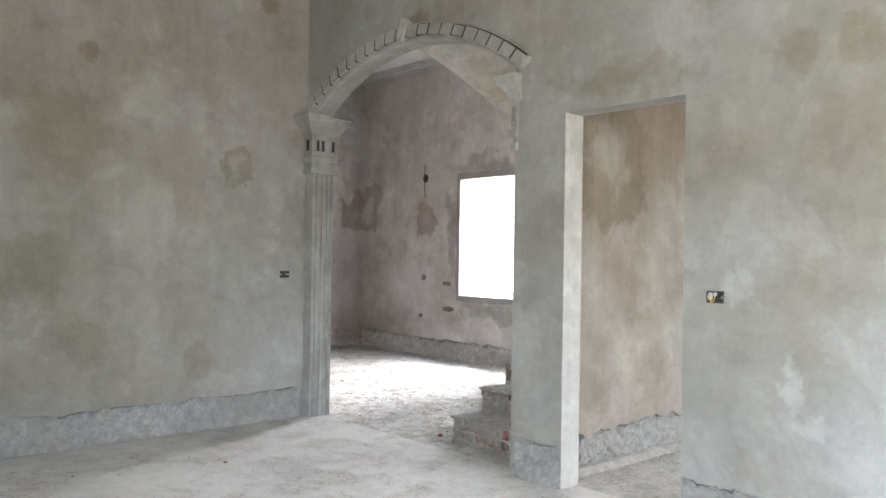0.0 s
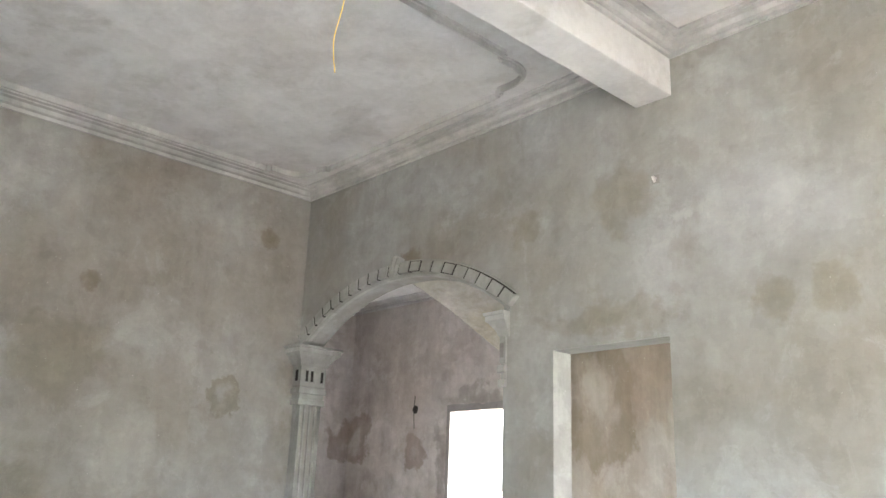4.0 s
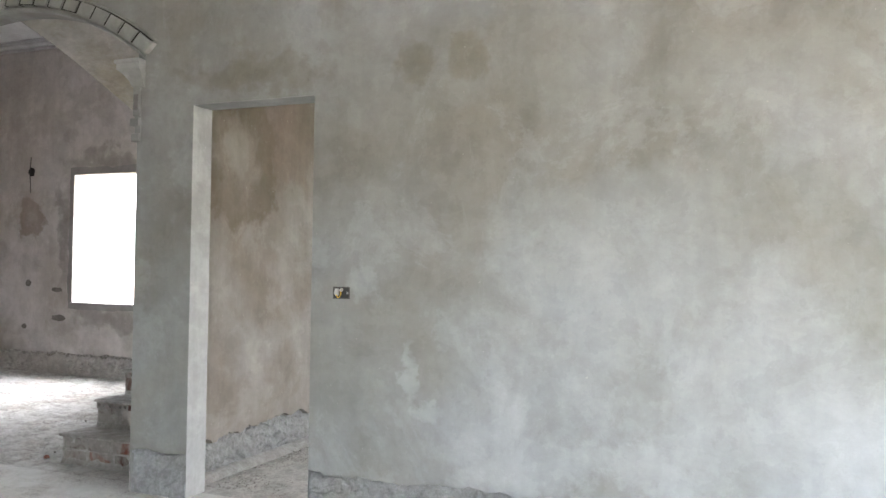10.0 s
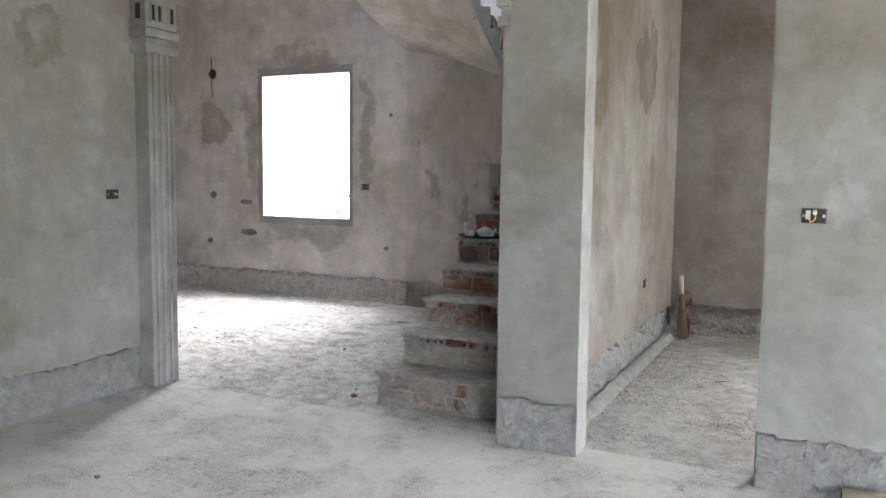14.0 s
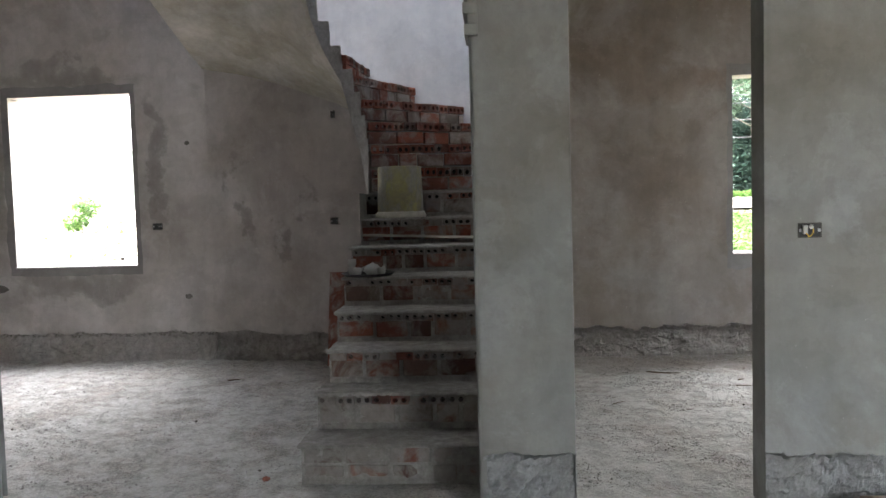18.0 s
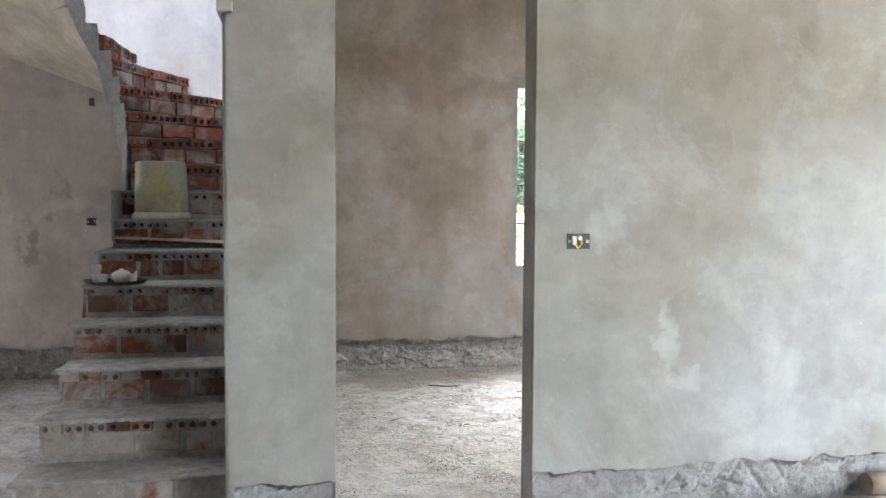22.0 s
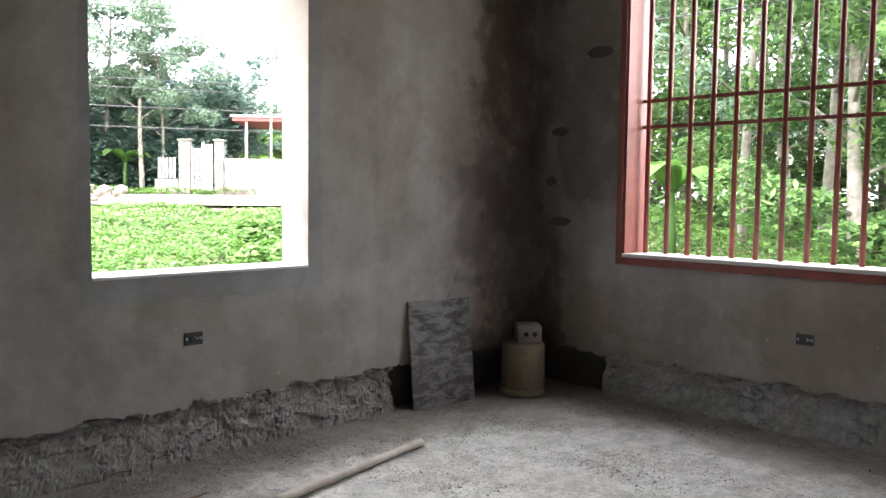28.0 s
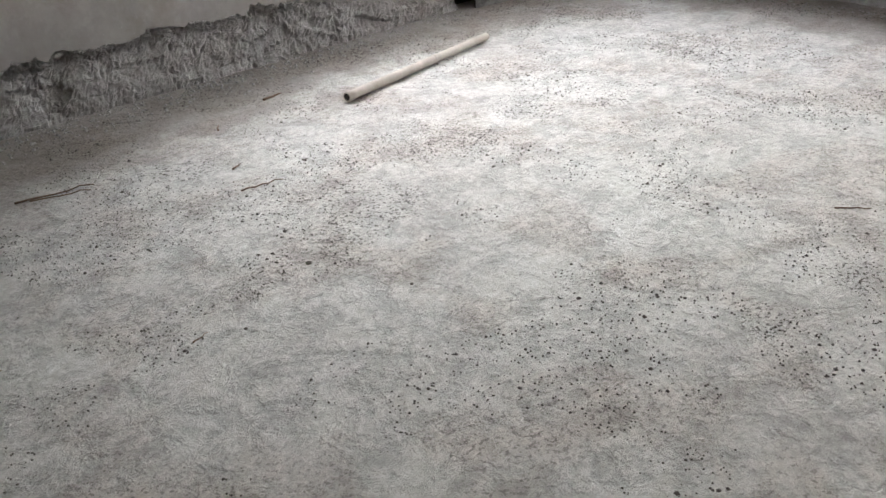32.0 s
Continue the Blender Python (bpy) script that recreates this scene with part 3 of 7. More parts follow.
def wall(name, start, end, height, thick, openings=(), mat=None, strip=(), seed=0.0, base=0.0, label="", mid=0.27, reveal=None, relief=0.004):
    """A wall from start to end (x, y); its seen face lies on that line and its body to the left of the way. openings: (u0, u1, v0, top),
    top a height or a function of u. strip: stretches (u0, u1) in which the plaster has been hacked away at the foot."""
    a, b = Vector((*start, 0)), Vector((*end, 0))
    length = (b - a).length
    d = (b - a).normalized()
    out = Vector((d.y, -d.x, 0))
    us = {0.0, length}
    for u0, u1, v0, top in openings:
        us |= {u0, u1}
        if callable(top):
            us |= {u0 + (u1 - u0) * k / 40 for k in range(41)}
    for u0, u1 in strip:
        n = max(2, int((u1 - u0) / 0.02))
        us |= {u0 + (u1 - u0) * k / n for k in range(n + 1)}
    n = int(length / 0.25) + 1
    us = sorted(us | {length * k / n for k in range(n + 1)})
    us = [u for i, u in enumerate(us) if i == 0 or u - us[i - 1] > 1e-4]
    bm = bmesh.new()

    def at(u, v, depth):
        return a + d * u - out * depth + Vector((0, 0, v))

    def face(*ps):
        bm.faces.new([bm.verts.new(p) for p in ps])

    def wob(u, v):
        return relief * hum(u * 1.3 + seed, v * 1.3, 3.0)

    for u0, u1 in zip(us, us[1:]):
        um = (u0 + u1) / 2
        void = [o for o in openings if o[0] - 1e-6 < um < o[1] + 1e-6]
        hacked = any(s0 - 1e-6 < um < s1 + 1e-6 for s0, s1 in strip)
        lo0, lo1 = (jag(u0, seed, mid), jag(u1, seed, mid)) if hacked else (base, base)
        spans, low = [], (lo0, lo1)
        for o in sorted(void, key=lambda o: o[2]):
            t0, t1 = (o[3](u0), o[3](u1)) if callable(o[3]) else (o[3], o[3])
            if o[2] > base + 0.01:
                spans.append((low, (o[2], o[2])))
                face(at(u0, o[2], 0), at(u1, o[2], 0), at(u1, o[2], thick), at(u0, o[2], thick))
            face(at(u0, t0, thick), at(u1, t1, thick), at(u1, t1, 0), at(u0, t0, 0))
            low = (t0, t1)
        spans.append((low, (height, height)))
        for (l0, l1), (h0, h1) in spans:
            rows = max(1, int((min(h0, h1) - max(l0, l1)) / 0.3))
            for k in range(rows):
                p, q = k / rows, (k + 1) / rows
                v = [l0 + (h0 - l0) * p, l1 + (h1 - l1) * p, l1 + (h1 - l1) * q, l0 + (h0 - l0) * q]
                face(at(u0, v[0], 0), at(u1, v[1], 0), at(u1, v[2], 0), at(u0, v[3], 0))
            b0, b1 = (base, base) if (l0, l1) == (lo0, lo1) else (l0, l1)
            face(at(u1, b1, thick), at(u0, b0, thick), at(u0, h0, thick), at(u1, h1, thick))
        if hacked and not (void and void[0][2] <= base + 0.01):
            face(at(u0, lo0, 0.06), at(u1, lo1, 0.06), at(u1, lo1, 0), at(u0, lo0, 0))
    for u0, u1, v0, top in openings:
        for u, s in ((u0, 1), (u1, -1)):
            t = top(u) if callable(top) else top
            hacked = v0 <= base + 0.01 and any(s0 - 0.01 <= u <= s1 + 0.01 for s0, s1 in strip)
            q = [at(u, v0, 0), at(u, t, 0), at(u, t, thick), at(u, v0, thick)]
            face(*(q if s > 0 else q[::-1]))
    for u, s in ((0, -1), (length, 1)):
        q = [at(u, base, 0), at(u, height, 0), at(u, height, thick), at(u, base, thick)]
        face(*(q if s > 0 else q[::-1]))
    face(at(0, height, 0), at(length, height, 0), at(length, height, thick), at(0, height, thick))
    bmesh.ops.remove_doubles(bm, verts=bm.verts, dist=0.0005)
    ob = part(name, bm, mat)
    tagged(ob, label, "wall", "", "structure")
    return ob


def raw_strip(name, start, end, seed, stretches, mid=0.27, bulge=0.035, label="", mat=None):
    """The hacked masonry at the foot of a wall: a rough sheet behind the plaster's broken edge, gouged from above and swelling towards
    the floor. A deep crack of changing width parts it from the plaster."""
    a, b = Vector((*start, 0)), Vector((*end, 0))
    d = (b - a).normalized()
    out = Vector((d.y, -d.x, 0))
    bm = bmesh.new()
    raw = seed > 20
    rows = 20
    for u0, u1 in stretches:
        n = max(2, int((u1 - u0) / 0.012))
        grid = []
        for i in range(n + 1):
            u = u0 + (u1 - u0) * i / n
            edge = jag(u, seed, mid)
            crack = max(0.004, 0.007 + 0.016 * hum(u * 4.3, seed + 11) + 0.010 * hum(u * 19, seed + 13)) * (1.7 if raw else 1.35)
            top = edge - crack
            col = []
            for j in range(rows + 1):
                v = top * j / rows
                f = max(0.0, 1 - v / top)
                depth = (0.034 if raw else 0.012) - (bulge if raw else 0.6 * bulge) * f ** 1.5
                lump = 0.014 * hum(u * 5, v * 6, seed) + 0.007 * abs(hum(u * 13, v * 13, seed)) + 0.004 * hum(u * 38, v * 34, seed) + 0.006 * hum(u * 80, v * 70, seed)
                gouge = max(0.0, hum(u * 13, v * 13, seed + 2)) * 0.022 + max(0.0, hum(u * 36, v * 36, seed + 6) - 0.2) * 0.030
                ledge = 0.015 * (noise.cell(Vector((u * 6 + seed + 1.5 * hum(v * 14, u * 3), v * 13 + hum(u * 5), seed))) - 0.5)
                depth -= (0.95 if raw else 0.42) * (lump + ledge) - (1.0 if raw else 0.55) * gouge
                if not raw:
                    slant = (u + (0.7 if hum(u * 1.1, seed) > 0 else -0.9) * v) * 7.0
                    depth += 0.020 * max(0.0, 1 - 6 * abs(slant % 1.0 - 0.5)) * max(0.0, min(1.0, 0.4 + 2 * hum(u * 2.3, seed + 20)))
                depth = min(max(depth, -0.10), 0.056 if raw else 0.036)
                col.append(bm.verts.new(a + d * u - out * depth + Vector((0, 0, v - 0.01 if j == 0 else v))))
            for v in (top + 0.3 * crack, edge + 0.016):
                col.append(bm.verts.new(a + d * u - out * 0.058 + Vector((0, 0, v))))
            grid.append(col)
        for c0, c1 in zip(grid, grid[1:]):
            for k in range(rows + 2):
                bm.faces.new((c0[k], c1[k], c1[k + 1], c0[k + 1]))
        for c in (grid[0], grid[-1]):
            back = [bm.verts.new(v.co - out * 0.08) for v in c]
            for k in range(rows + 2):
                bm.faces.new((c[k], c[k + 1], back[k + 1], back[k]))
    bmesh.ops.recalc_face_normals(bm, faces=bm.faces)
    ob = part(name, bm, mat or (M_STRIP if raw else M_FRESH))
    return tagged(ob, label or "raw hacked cement base along the wall's foot", "baseboard", "", "structure")


# ---- structure ----
TOP = 4.31


ARCH_X, ARCH_Z, ARCH_R = -1.66, 1.074, 2.126


def arch_top(u):
    """Underside of the flattened arch, measured along the arch wall from x = -3.12."""
    return ARCH_Z + math.sqrt(max(0.1, ARCH_R ** 2 - (u - 3.12 - ARCH_X) ** 2))


wall("wall_arch", (-3.12, 0), (6.6, 0), TOP + 0.1, 0.185,
     [(0.17, 2.68, 0.0, arch_top), (3.12, 3.995, 0.0, 2.45)], M_LIVING, [(2.68, 3.12), (3.995, 9.72)], 1.0,
     label="bare cement-plastered wall with an arched opening and a doorway")
raw_strip("baseboard_arch_wall", (-3.12, 0), (6.6, 0), 1.0, [(2.685, 3.115), (4.0, 9.70)], bulge=0.03)
wall("wall_left", (-3.06, -6.6), (-3.06, 0.05), TOP + 0.1, 0.2, [], M_LEFT, [(0.2, 6.6)], 7.0,
     label="bare cement-plastered wall with damp patches")
raw_strip("baseboard_left_wall", (-3.06, -6.6), (-3.06, 0.0), 7.0, [(0.2, 6.59)], bulge=0.04)
# unseen walls, placed by guess; their openings shape the living room's light
wall("wall_entrance", (6.6, -6.6), (-3.06, -6.6), TOP + 0.1, 0.2, [(1.0, 3.4, 0.0, 2.9)], M_LIVING, label="unseen plastered wall with a wide doorway")
wall("wall_right", (6.6, 0.0), (6.6, -6.6), TOP + 0.1, 0.2, [(0.9, 2.7, 0.5, 2.6)], M_LIVING, label="unseen plastered wall with a window opening")

# stair hall
wall("wall_hall_back", (-7.55, 3.95), (-3.1, 3.86), 7.0, 0.22, [(2.46, 3.70, 0.925, 2.595)], M_HALL, [(0.02, 4.45)], 21.0, label="grimy plastered wall with an unglazed window opening")
raw_strip("baseboard_hall_back", (-7.55, 3.95), (-3.1, 3.86), 21.0, [(0.02, 4.45)], bulge=0.06, mat=M_PALE)
wall("wall_hall_stair", (-3.1, 3.86), (-1.82, 3.648), 2.9, 0.22, [], M_HALL, [(0.0, 1.297)], 25.0, label="plastered wall behind the brick stair")
raw_strip("baseboard_hall_stair", (-3.1, 3.86), (-1.5, 3.595), 25.0, [(0.0, 1.62)], bulge=0.06)
wall("wall_hall_stair_end", (-1.82, 3.648), (-1.5, 3.595), 2.58, 0.22, [], M_HALL, [], 26.0, label="plastered wall end behind the brick stair")
wall("wall_stair_infill", (-1.819, 3.6485), (-1.5, 3.5955), 2.902, 0.2, [], M_UPPER, base=2.582, label="white skimmed wall above the stair")
wall("wall_stair_upper", (-3.1, 3.861), (-1.5, 3.596), 7.0, 0.22, [], M_UPPER, base=2.901, label="white skimmed wall above the stair")
wall("wall_stair_white", (-1.5, 3.595), (-0.262, 3.39), 7.0, 0.22, [], M_UPPER, label="white skimmed wall beside the upper steps")
wall("wall_well_left", (-3.42, 0.95), (-3.42, 3.9), 7.0, 0.18, [], M_UPPER, base=4.4, label="white skimmed wall of the stair well")
wall("wall_well_front", (-0.2, 0.9), (-3.6, 0.9), 7.0, 0.18, [], M_UPPER, base=4.4, label="white skimmed wall of the stair well")
wall("wall_hall_left", (-7.55, 0.185), (-7.55, 3.95), TOP + 0.3, 0.2, [], M_HALL, [(0.0, 3.75)], 31.0, label="grimy plastered side wall of the stair hall")
raw_strip("baseboard_hall_left", (-7.55, 0.185), (-7.55, 3.95), 31.0, [(0.0, 3.75)], bulge=0.05, mat=M_PALE)
wall("wall_hall_front", (-3.06, 0.185), (-7.75, 0.185), TOP + 0.3, 0.17, [], M_HALL, label="plastered wall of the stair hall")
wall("wall_partition_upper", (-0.301, 3.6), (-0.301, 0.187), 7.0, 0.05, [], M_UPPER, base=2.6, label="white skimmed partition above the stair")
wall("wall_partition_hall", (-0.30, 3.6), (-0.30, 0.187), 2.6, 0.05, [], M_HALL, label="plastered partition beside the stair")

# back room
wall("wall_partition_room", (-0.19, 0.187), (-0.19, 3.99), TOP + 0.1, 0.058, [], M_ROOM, [(0.02, 3.54)], 41.0, label="brown-stained plastered partition wall")
raw_strip("baseboard_partition", (-0.19, 0.187), (-0.19, 3.73), 41.0, [(0.02, 3.54)], bulge=0.05, mat=M_FRESH)
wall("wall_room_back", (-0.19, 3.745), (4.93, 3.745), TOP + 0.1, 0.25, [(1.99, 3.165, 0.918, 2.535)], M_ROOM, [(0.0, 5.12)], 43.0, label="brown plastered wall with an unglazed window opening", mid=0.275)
raw_strip("baseboard_room_back", (-0.19, 3.745), (4.93, 3.745), 43.0, [(0.0, 3.80)], mid=0.275, bulge=0.06)
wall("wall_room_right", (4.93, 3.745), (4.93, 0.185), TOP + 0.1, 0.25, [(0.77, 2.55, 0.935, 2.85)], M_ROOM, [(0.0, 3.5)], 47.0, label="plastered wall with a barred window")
raw_strip("baseboard_room_right", (4.93, 3.745), (4.93, 0.185), 47.0, [(0.62, 3.5)], bulge=0.05)
# the void's shade is put into the near-black colour of these blocks
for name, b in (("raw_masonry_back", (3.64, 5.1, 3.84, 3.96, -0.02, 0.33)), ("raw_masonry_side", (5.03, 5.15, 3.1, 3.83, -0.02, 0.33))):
    tagged(part("wall_" + name, box_bm(*b), M_SCAR_SHADE), "raw masonry, near-black for the shade deep in the hacked-out corner", "wall", "", "structure")
wall("wall_room_front", (4.93, 0.187), (0.9, 0.187), TOP + 0.1, 0.004, [], M_ROOM, label="inner face of the arch wall in the back room")


def floor_sheet(name, x0, x1, y0, y1, mat, label, step=0.06, amp=0.004, rubble=0.0, from_y=None):
    """A floor with its hollows; rubble: the height of the lumps, growing from the line from_y inwards."""
    nx, ny = int((x1 - x0) / step), int((y1 - y0) / step)
    verts, faces = [], []
    for j in range(ny + 1):
        for i in range(nx + 1):
            x, y = x0 + (x1 - x0) * i / nx, y0 + (y1 - y0) * j / ny
            z = amp * hum(x * 1.7, y * 1.7) + 0.5 * amp * hum(x * 7, y * 7) - 0.003
            if rubble:
                g = min(1.0, max(0.0, (y - from_y) / 0.5))
                z += g * rubble * (0.9 * hum(x * 9, y * 9, 2.0) + 0.7 * max(0, hum(x * 21, y * 21, 5.0)) + 0.4 * hum(x * 33, y * 33, 7.0))
            verts.append((x, y, z))
    for j in range(ny):
        for i in range(nx):
            k = j * (nx + 1) + i
            faces.append((k, k + 1, k + nx + 2, k + nx + 1))
    me = bpy.data.meshes.new(name)
    me.from_pydata(verts, [], faces)
    me.materials.append(mat)
    for poly in me.polygons:
        poly.use_smooth = True
    return tagged(new(name, me), label, "floor", "", "structure")


floor_sheet("floor", -7.8, 6.8, -6.8, 0.16, M_FLOOR, "dusty bare cement floor with grit and brown stains")
floor_sheet("floor_hall", -7.8, -0.25, 0.16, 4.1, M_HALLFLOOR, "lumpy bare cement floor of the stair hall", 0.022, 0.004, 0.018, 0.16)
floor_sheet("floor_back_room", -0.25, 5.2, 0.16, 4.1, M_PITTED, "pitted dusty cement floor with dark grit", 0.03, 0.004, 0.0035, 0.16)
tagged(part("floor_slab", box_bm(-7.9, 6.9, -6.9, 4.2, -0.5, -0.03), M_CONC), "concrete slab under the floor", "floor", "", "structure")

# ceilings
tagged(part("ceiling_left_bay", box_bm(-3.26, 0.74, -6.8, 0.1, TOP, TOP + 0.12), M_CEIL), "pale plastered ceiling with a moulded frame", "ceiling", "", "structure")
tagged(part("ceiling_right_bay", box_bm(0.93, 6.8, -6.8, 0.1, TOP, TOP + 0.12), M_CEIL), "pale plastered ceiling with a moulded frame", "ceiling", "", "structure")
tagged(part("ceiling_beam", box_bm(0.70, 0.965, -6.6, 0.0, 3.96, TOP + 0.1, 0.012), M_CEIL), "plastered ceiling beam between two bays", "beam", "", "structure")
tagged(part("ceiling_back_room", box_bm(-0.3, 5.2, 0.1, 4.0, TOP, TOP + 0.12), M_CEIL), "plastered ceiling of the back room", "ceiling", "", "structure")
tagged(part("ceiling_hall", box_bm(-7.8, -3.6, 0.1, 4.2, 4.4, 4.52), M_CEIL), "plastered ceiling of the stair hall", "ceiling", "", "structure")
tagged(part("ceiling_hall_front", box_bm(-3.6, -0.2, 0.1, 0.9, 4.4, 4.52), M_CEIL), "plastered ceiling in front of the stair well", "ceiling", "", "structure")
# unseen slabs added to keep sky and sun out of the stair well
tagged(part("ceiling_well_sky_block", box_bm(-2.5, -0.1, 0.7, 4.1, 7.0, 7.12), M_CEIL), "unseen slab added to block light over the stair well", "ceiling", "", "structure")
tagged(part("ceiling_well_sun_block", box_bm(-3.7, -2.5, 0.7, 2.75, 7.0, 7.12), M_CEIL), "unseen slab added to block light over the stair well", "ceiling", "", "structure")

# ---- arch, imposts and pilasters ----
def archivolt():
    root = empty("arch_moulding")
    tagged(root, "cast cement arch moulding of separate ribbed blocks", "moulding")
    a0, a1 = math.atan2(2.79 - ARCH_Z, -2.97 - ARCH_X), math.atan2(2.80 - ARCH_Z, -0.35 - ARCH_X)
    n = 21
    for k in range(n):
        s, e = a0 + (a1 - a0) * k / n, a0 + (a1 - a0) * (k + 1) / n
        gap = 0.0031
        s, e = s - gap, e + gap
        bm = bmesh.new()
        lean = 0.008
        ring = []
        for y in (-0.050 - 0.005 * random.random(), 0.0):
            for a, r in ((s, ARCH_R + 0.03), (e, ARCH_R + 0.03), (e - lean, ARCH_R + 0.118), (s - lean, ARCH_R + 0.118)):
                ring.append(bm.verts.new((ARCH_X + r * math.cos(a), y, ARCH_Z + r * math.sin(a))))
        f = ring[:4]
        bm.faces.new(f)
        for i in range(4):
            bm.faces.new((ring[i], ring[(i + 1) % 4], ring[4 + (i + 1) % 4], ring[4 + i]))
        bmesh.ops.recalc_face_normals(bm, faces=bm.faces)
        bmesh.ops.bevel(bm, geom=[g for g in bm.edges if all(abs(v.co.y) > 0.03 for v in g.verts)], offset=0.006, segments=2, affect="EDGES")
        part("moulding_block", bm, M_TRIM, root)
    path = []
    for k in range(61):
        a = a0 + 0.02 + (a1 - a0 - 0.02) * k / 60
        d = Vector((math.cos(a), 0, math.sin(a)))
        path.append((Vector((ARCH_X, 0, ARCH_Z)) + d * ARCH_R, d, Vector((0, -1, 0))))
    prof = [(-0.004, -0.02), (-0.004, 0.016), (0.004, 0.026), (0.004, 0.034), (0.014, 0.036), (0.016, 0.012), (0.022, 0.012), (0.032, 0.012), (0.032, -0.02)]
    part("lower_fillet", sweep_bm(path, prof), M_TRIM, root)
    band = []
    for k in range(61):
        a = a0 - 0.006 + (a1 - a0 + 0.012) * k / 60
        d = Vector((math.cos(a), 0, math.sin(a)))
        band.append((Vector((ARCH_X, 0, ARCH_Z)) + d * ARCH_R, d, Vector((0, -1, 0))))
    # almost flush band; its black paints the gaps' shade between the blocks
    part("backing_band", sweep_bm(band, [(0.030, 0.0), (0.030, 0.0455), (0.117, 0.0455), (0.122, 0.0)]), M_DARK, root, "near-black band painting the shade in the blocks' joints")
    part("upper_fillet", sweep_bm(path, [(0.124, 0.0), (0.124, 0.020), (0.132, 0.024), (0.140, 0.0)]), M_TRIM, root)
    bm = bmesh.new()
    for i, (w, h0, h1, y) in enumerate(((0.075, 0.0, 0.16, -0.075), (0.035, 0.02, 0.175, -0.095))):
        c = [bm.verts.new((ARCH_X + 0.02 + sx * w * (0.7 if top else 0.5) + (0.03 if top else -0.01), yy, ARCH_Z + ARCH_R + (h1 if top else h0))) for top in (0, 1) for yy in (y, 0.0) for sx in (-1, 1)]
        for q in ((0, 1, 5, 4), (1, 3, 7, 5), (3, 2, 6, 7), (2, 0, 4, 6), (4, 5, 7, 6), (0, 2, 3, 1)):
            bm.faces.new([c[t] for t in q])
    bmesh.ops.recalc_face_normals(bm, faces=bm.faces)
    bmesh.ops.bevel(bm, geom=list(bm.edges), offset=0.008, segments=2, affect="EDGES")
    part("keystone", bm, M_TRIM, root, "small tilted leaf keystone")
    return root


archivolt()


def impost(sign, xj, front, name_label):
    """Capital and fluted pilaster on a jamb of the arch; sign: the way it faces along x."""
    root = empty("pilaster")
    tagged(root, name_label, "pilaster", "pilasters of the arch")
    back = 0.215

    def span(out, z0, z1, bev=0.004, fy=None):
        f = front - out if fy is None else fy
        xa, xb = (xj - 0.11, xj + out) if sign > 0 else (xj - out, xj + 0.03)
        return box_bm(min(xa, xb), max(xa, xb), f, back + out * 0.8, z0, z1, bev)

    bm = bmesh.new()
    levels = [(0.035, 2.585), (0.05, 2.605), (0.06, 2.63), (0.085, 2.66), (0.115, 2.69), (0.13, 2.70), (0.13, 2.735), (0.145, 2.74), (0.145, 2.762)]
    rings = []
    for out, z in levels:
        f = front - (out if sign > 0 else 0.55 * out)
        xa, xb = (xj - 0.108, xj + out) if sign > 0 else (xj - out, xj + 0.055)
        rings.append([bm.verts.new(p) for p in ((xa, f, z), (xb, f, z), (xb, back + out * 0.8, z), (xa, back + out * 0.8, z))])
    for a, b in zip(rings, rings[1:]):
        for k in range(4):
            bm.faces.new((a[k], a[(k + 1) % 4], b[(k + 1) % 4], b[k]))
    bm.faces.new(rings[0][::-1])
    bm.faces.new(rings[-1])
    bmesh.ops.recalc_face_normals(bm, faces=bm.faces)
    part("capital", bm, M_TRIM, root, "stepped cast cement capital")
    part("frieze", span(0.028, 2.40, 2.583), M_TRIM, root)
    part("frieze_band", span(0.04, 2.335, 2.385, 0.006), M_TRIM, root)
    part("neck", span(0.018, 2.29, 2.398), M_TRIM, root)
    part("necking_ring", span(0.034, 2.235, 2.288, 0.006), M_TRIM, root)
    fx = xj + sign * 0.028
    fx2 = fx + sign * 0.010
    for k in range(4):
        y = front + 0.012 + k * 0.055
        for ya, yb, za, zb in ((y, y + 0.008, 2.445, 2.545), (y + 0.040, y + 0.048, 2.445, 2.545), (y, y + 0.048, 2.435, 2.445), (y, y + 0.048, 2.545, 2.555)):
            part("frieze_frame", box_bm(min(fx, fx2), max(fx, fx2), ya, yb, za, zb), M_TRIM, root)
        part("frieze_niche", box_bm(min(fx, fx + sign * 0.003), max(fx, fx + sign * 0.003), y + 0.008, y + 0.040, 2.445, 2.545), M_DARK if k != 2 else M_TRIM, root)
    if sign > 0:
        part("front_niche", box_bm(xj - 0.055, xj - 0.015, front - 0.031, front - 0.027, 2.45, 2.55), M_DARK, root)
    if sign < 0:
        part("front_niche", box_bm(xj - 0.020, xj + 0.014, front - 0.031, front - 0.027, 2.44, 2.54), M_BAND, root)
    # shaft with four flutes on the face towards the opening
    bm = bmesh.new()
    n = 4
    prof = [(front, 0.012)]
    w = (back - front) / n
    for k in range(n):
        y0 = front + k * w
        prof += [(y0 + 0.007, 0.016), (y0 + 0.010, 0.006), (y0 + w * 0.3, -0.020), (y0 + w * 0.5, -0.027), (y0 + w * 0.7, -0.020), (y0 + w - 0.010, 0.006), (y0 + w - 0.007, 0.016)]
    prof.append((back, 0.012))
    z1 = 2.236
    lo = [bm.verts.new((xj + sign * o, y, 0.0)) for y, o in prof]
    hi = [bm.verts.new((xj + sign * o, y, z1)) for y, o in prof]
    for k in range(len(prof) - 1):
        bm.faces.new((lo[k], lo[k + 1], hi[k + 1], hi[k]))
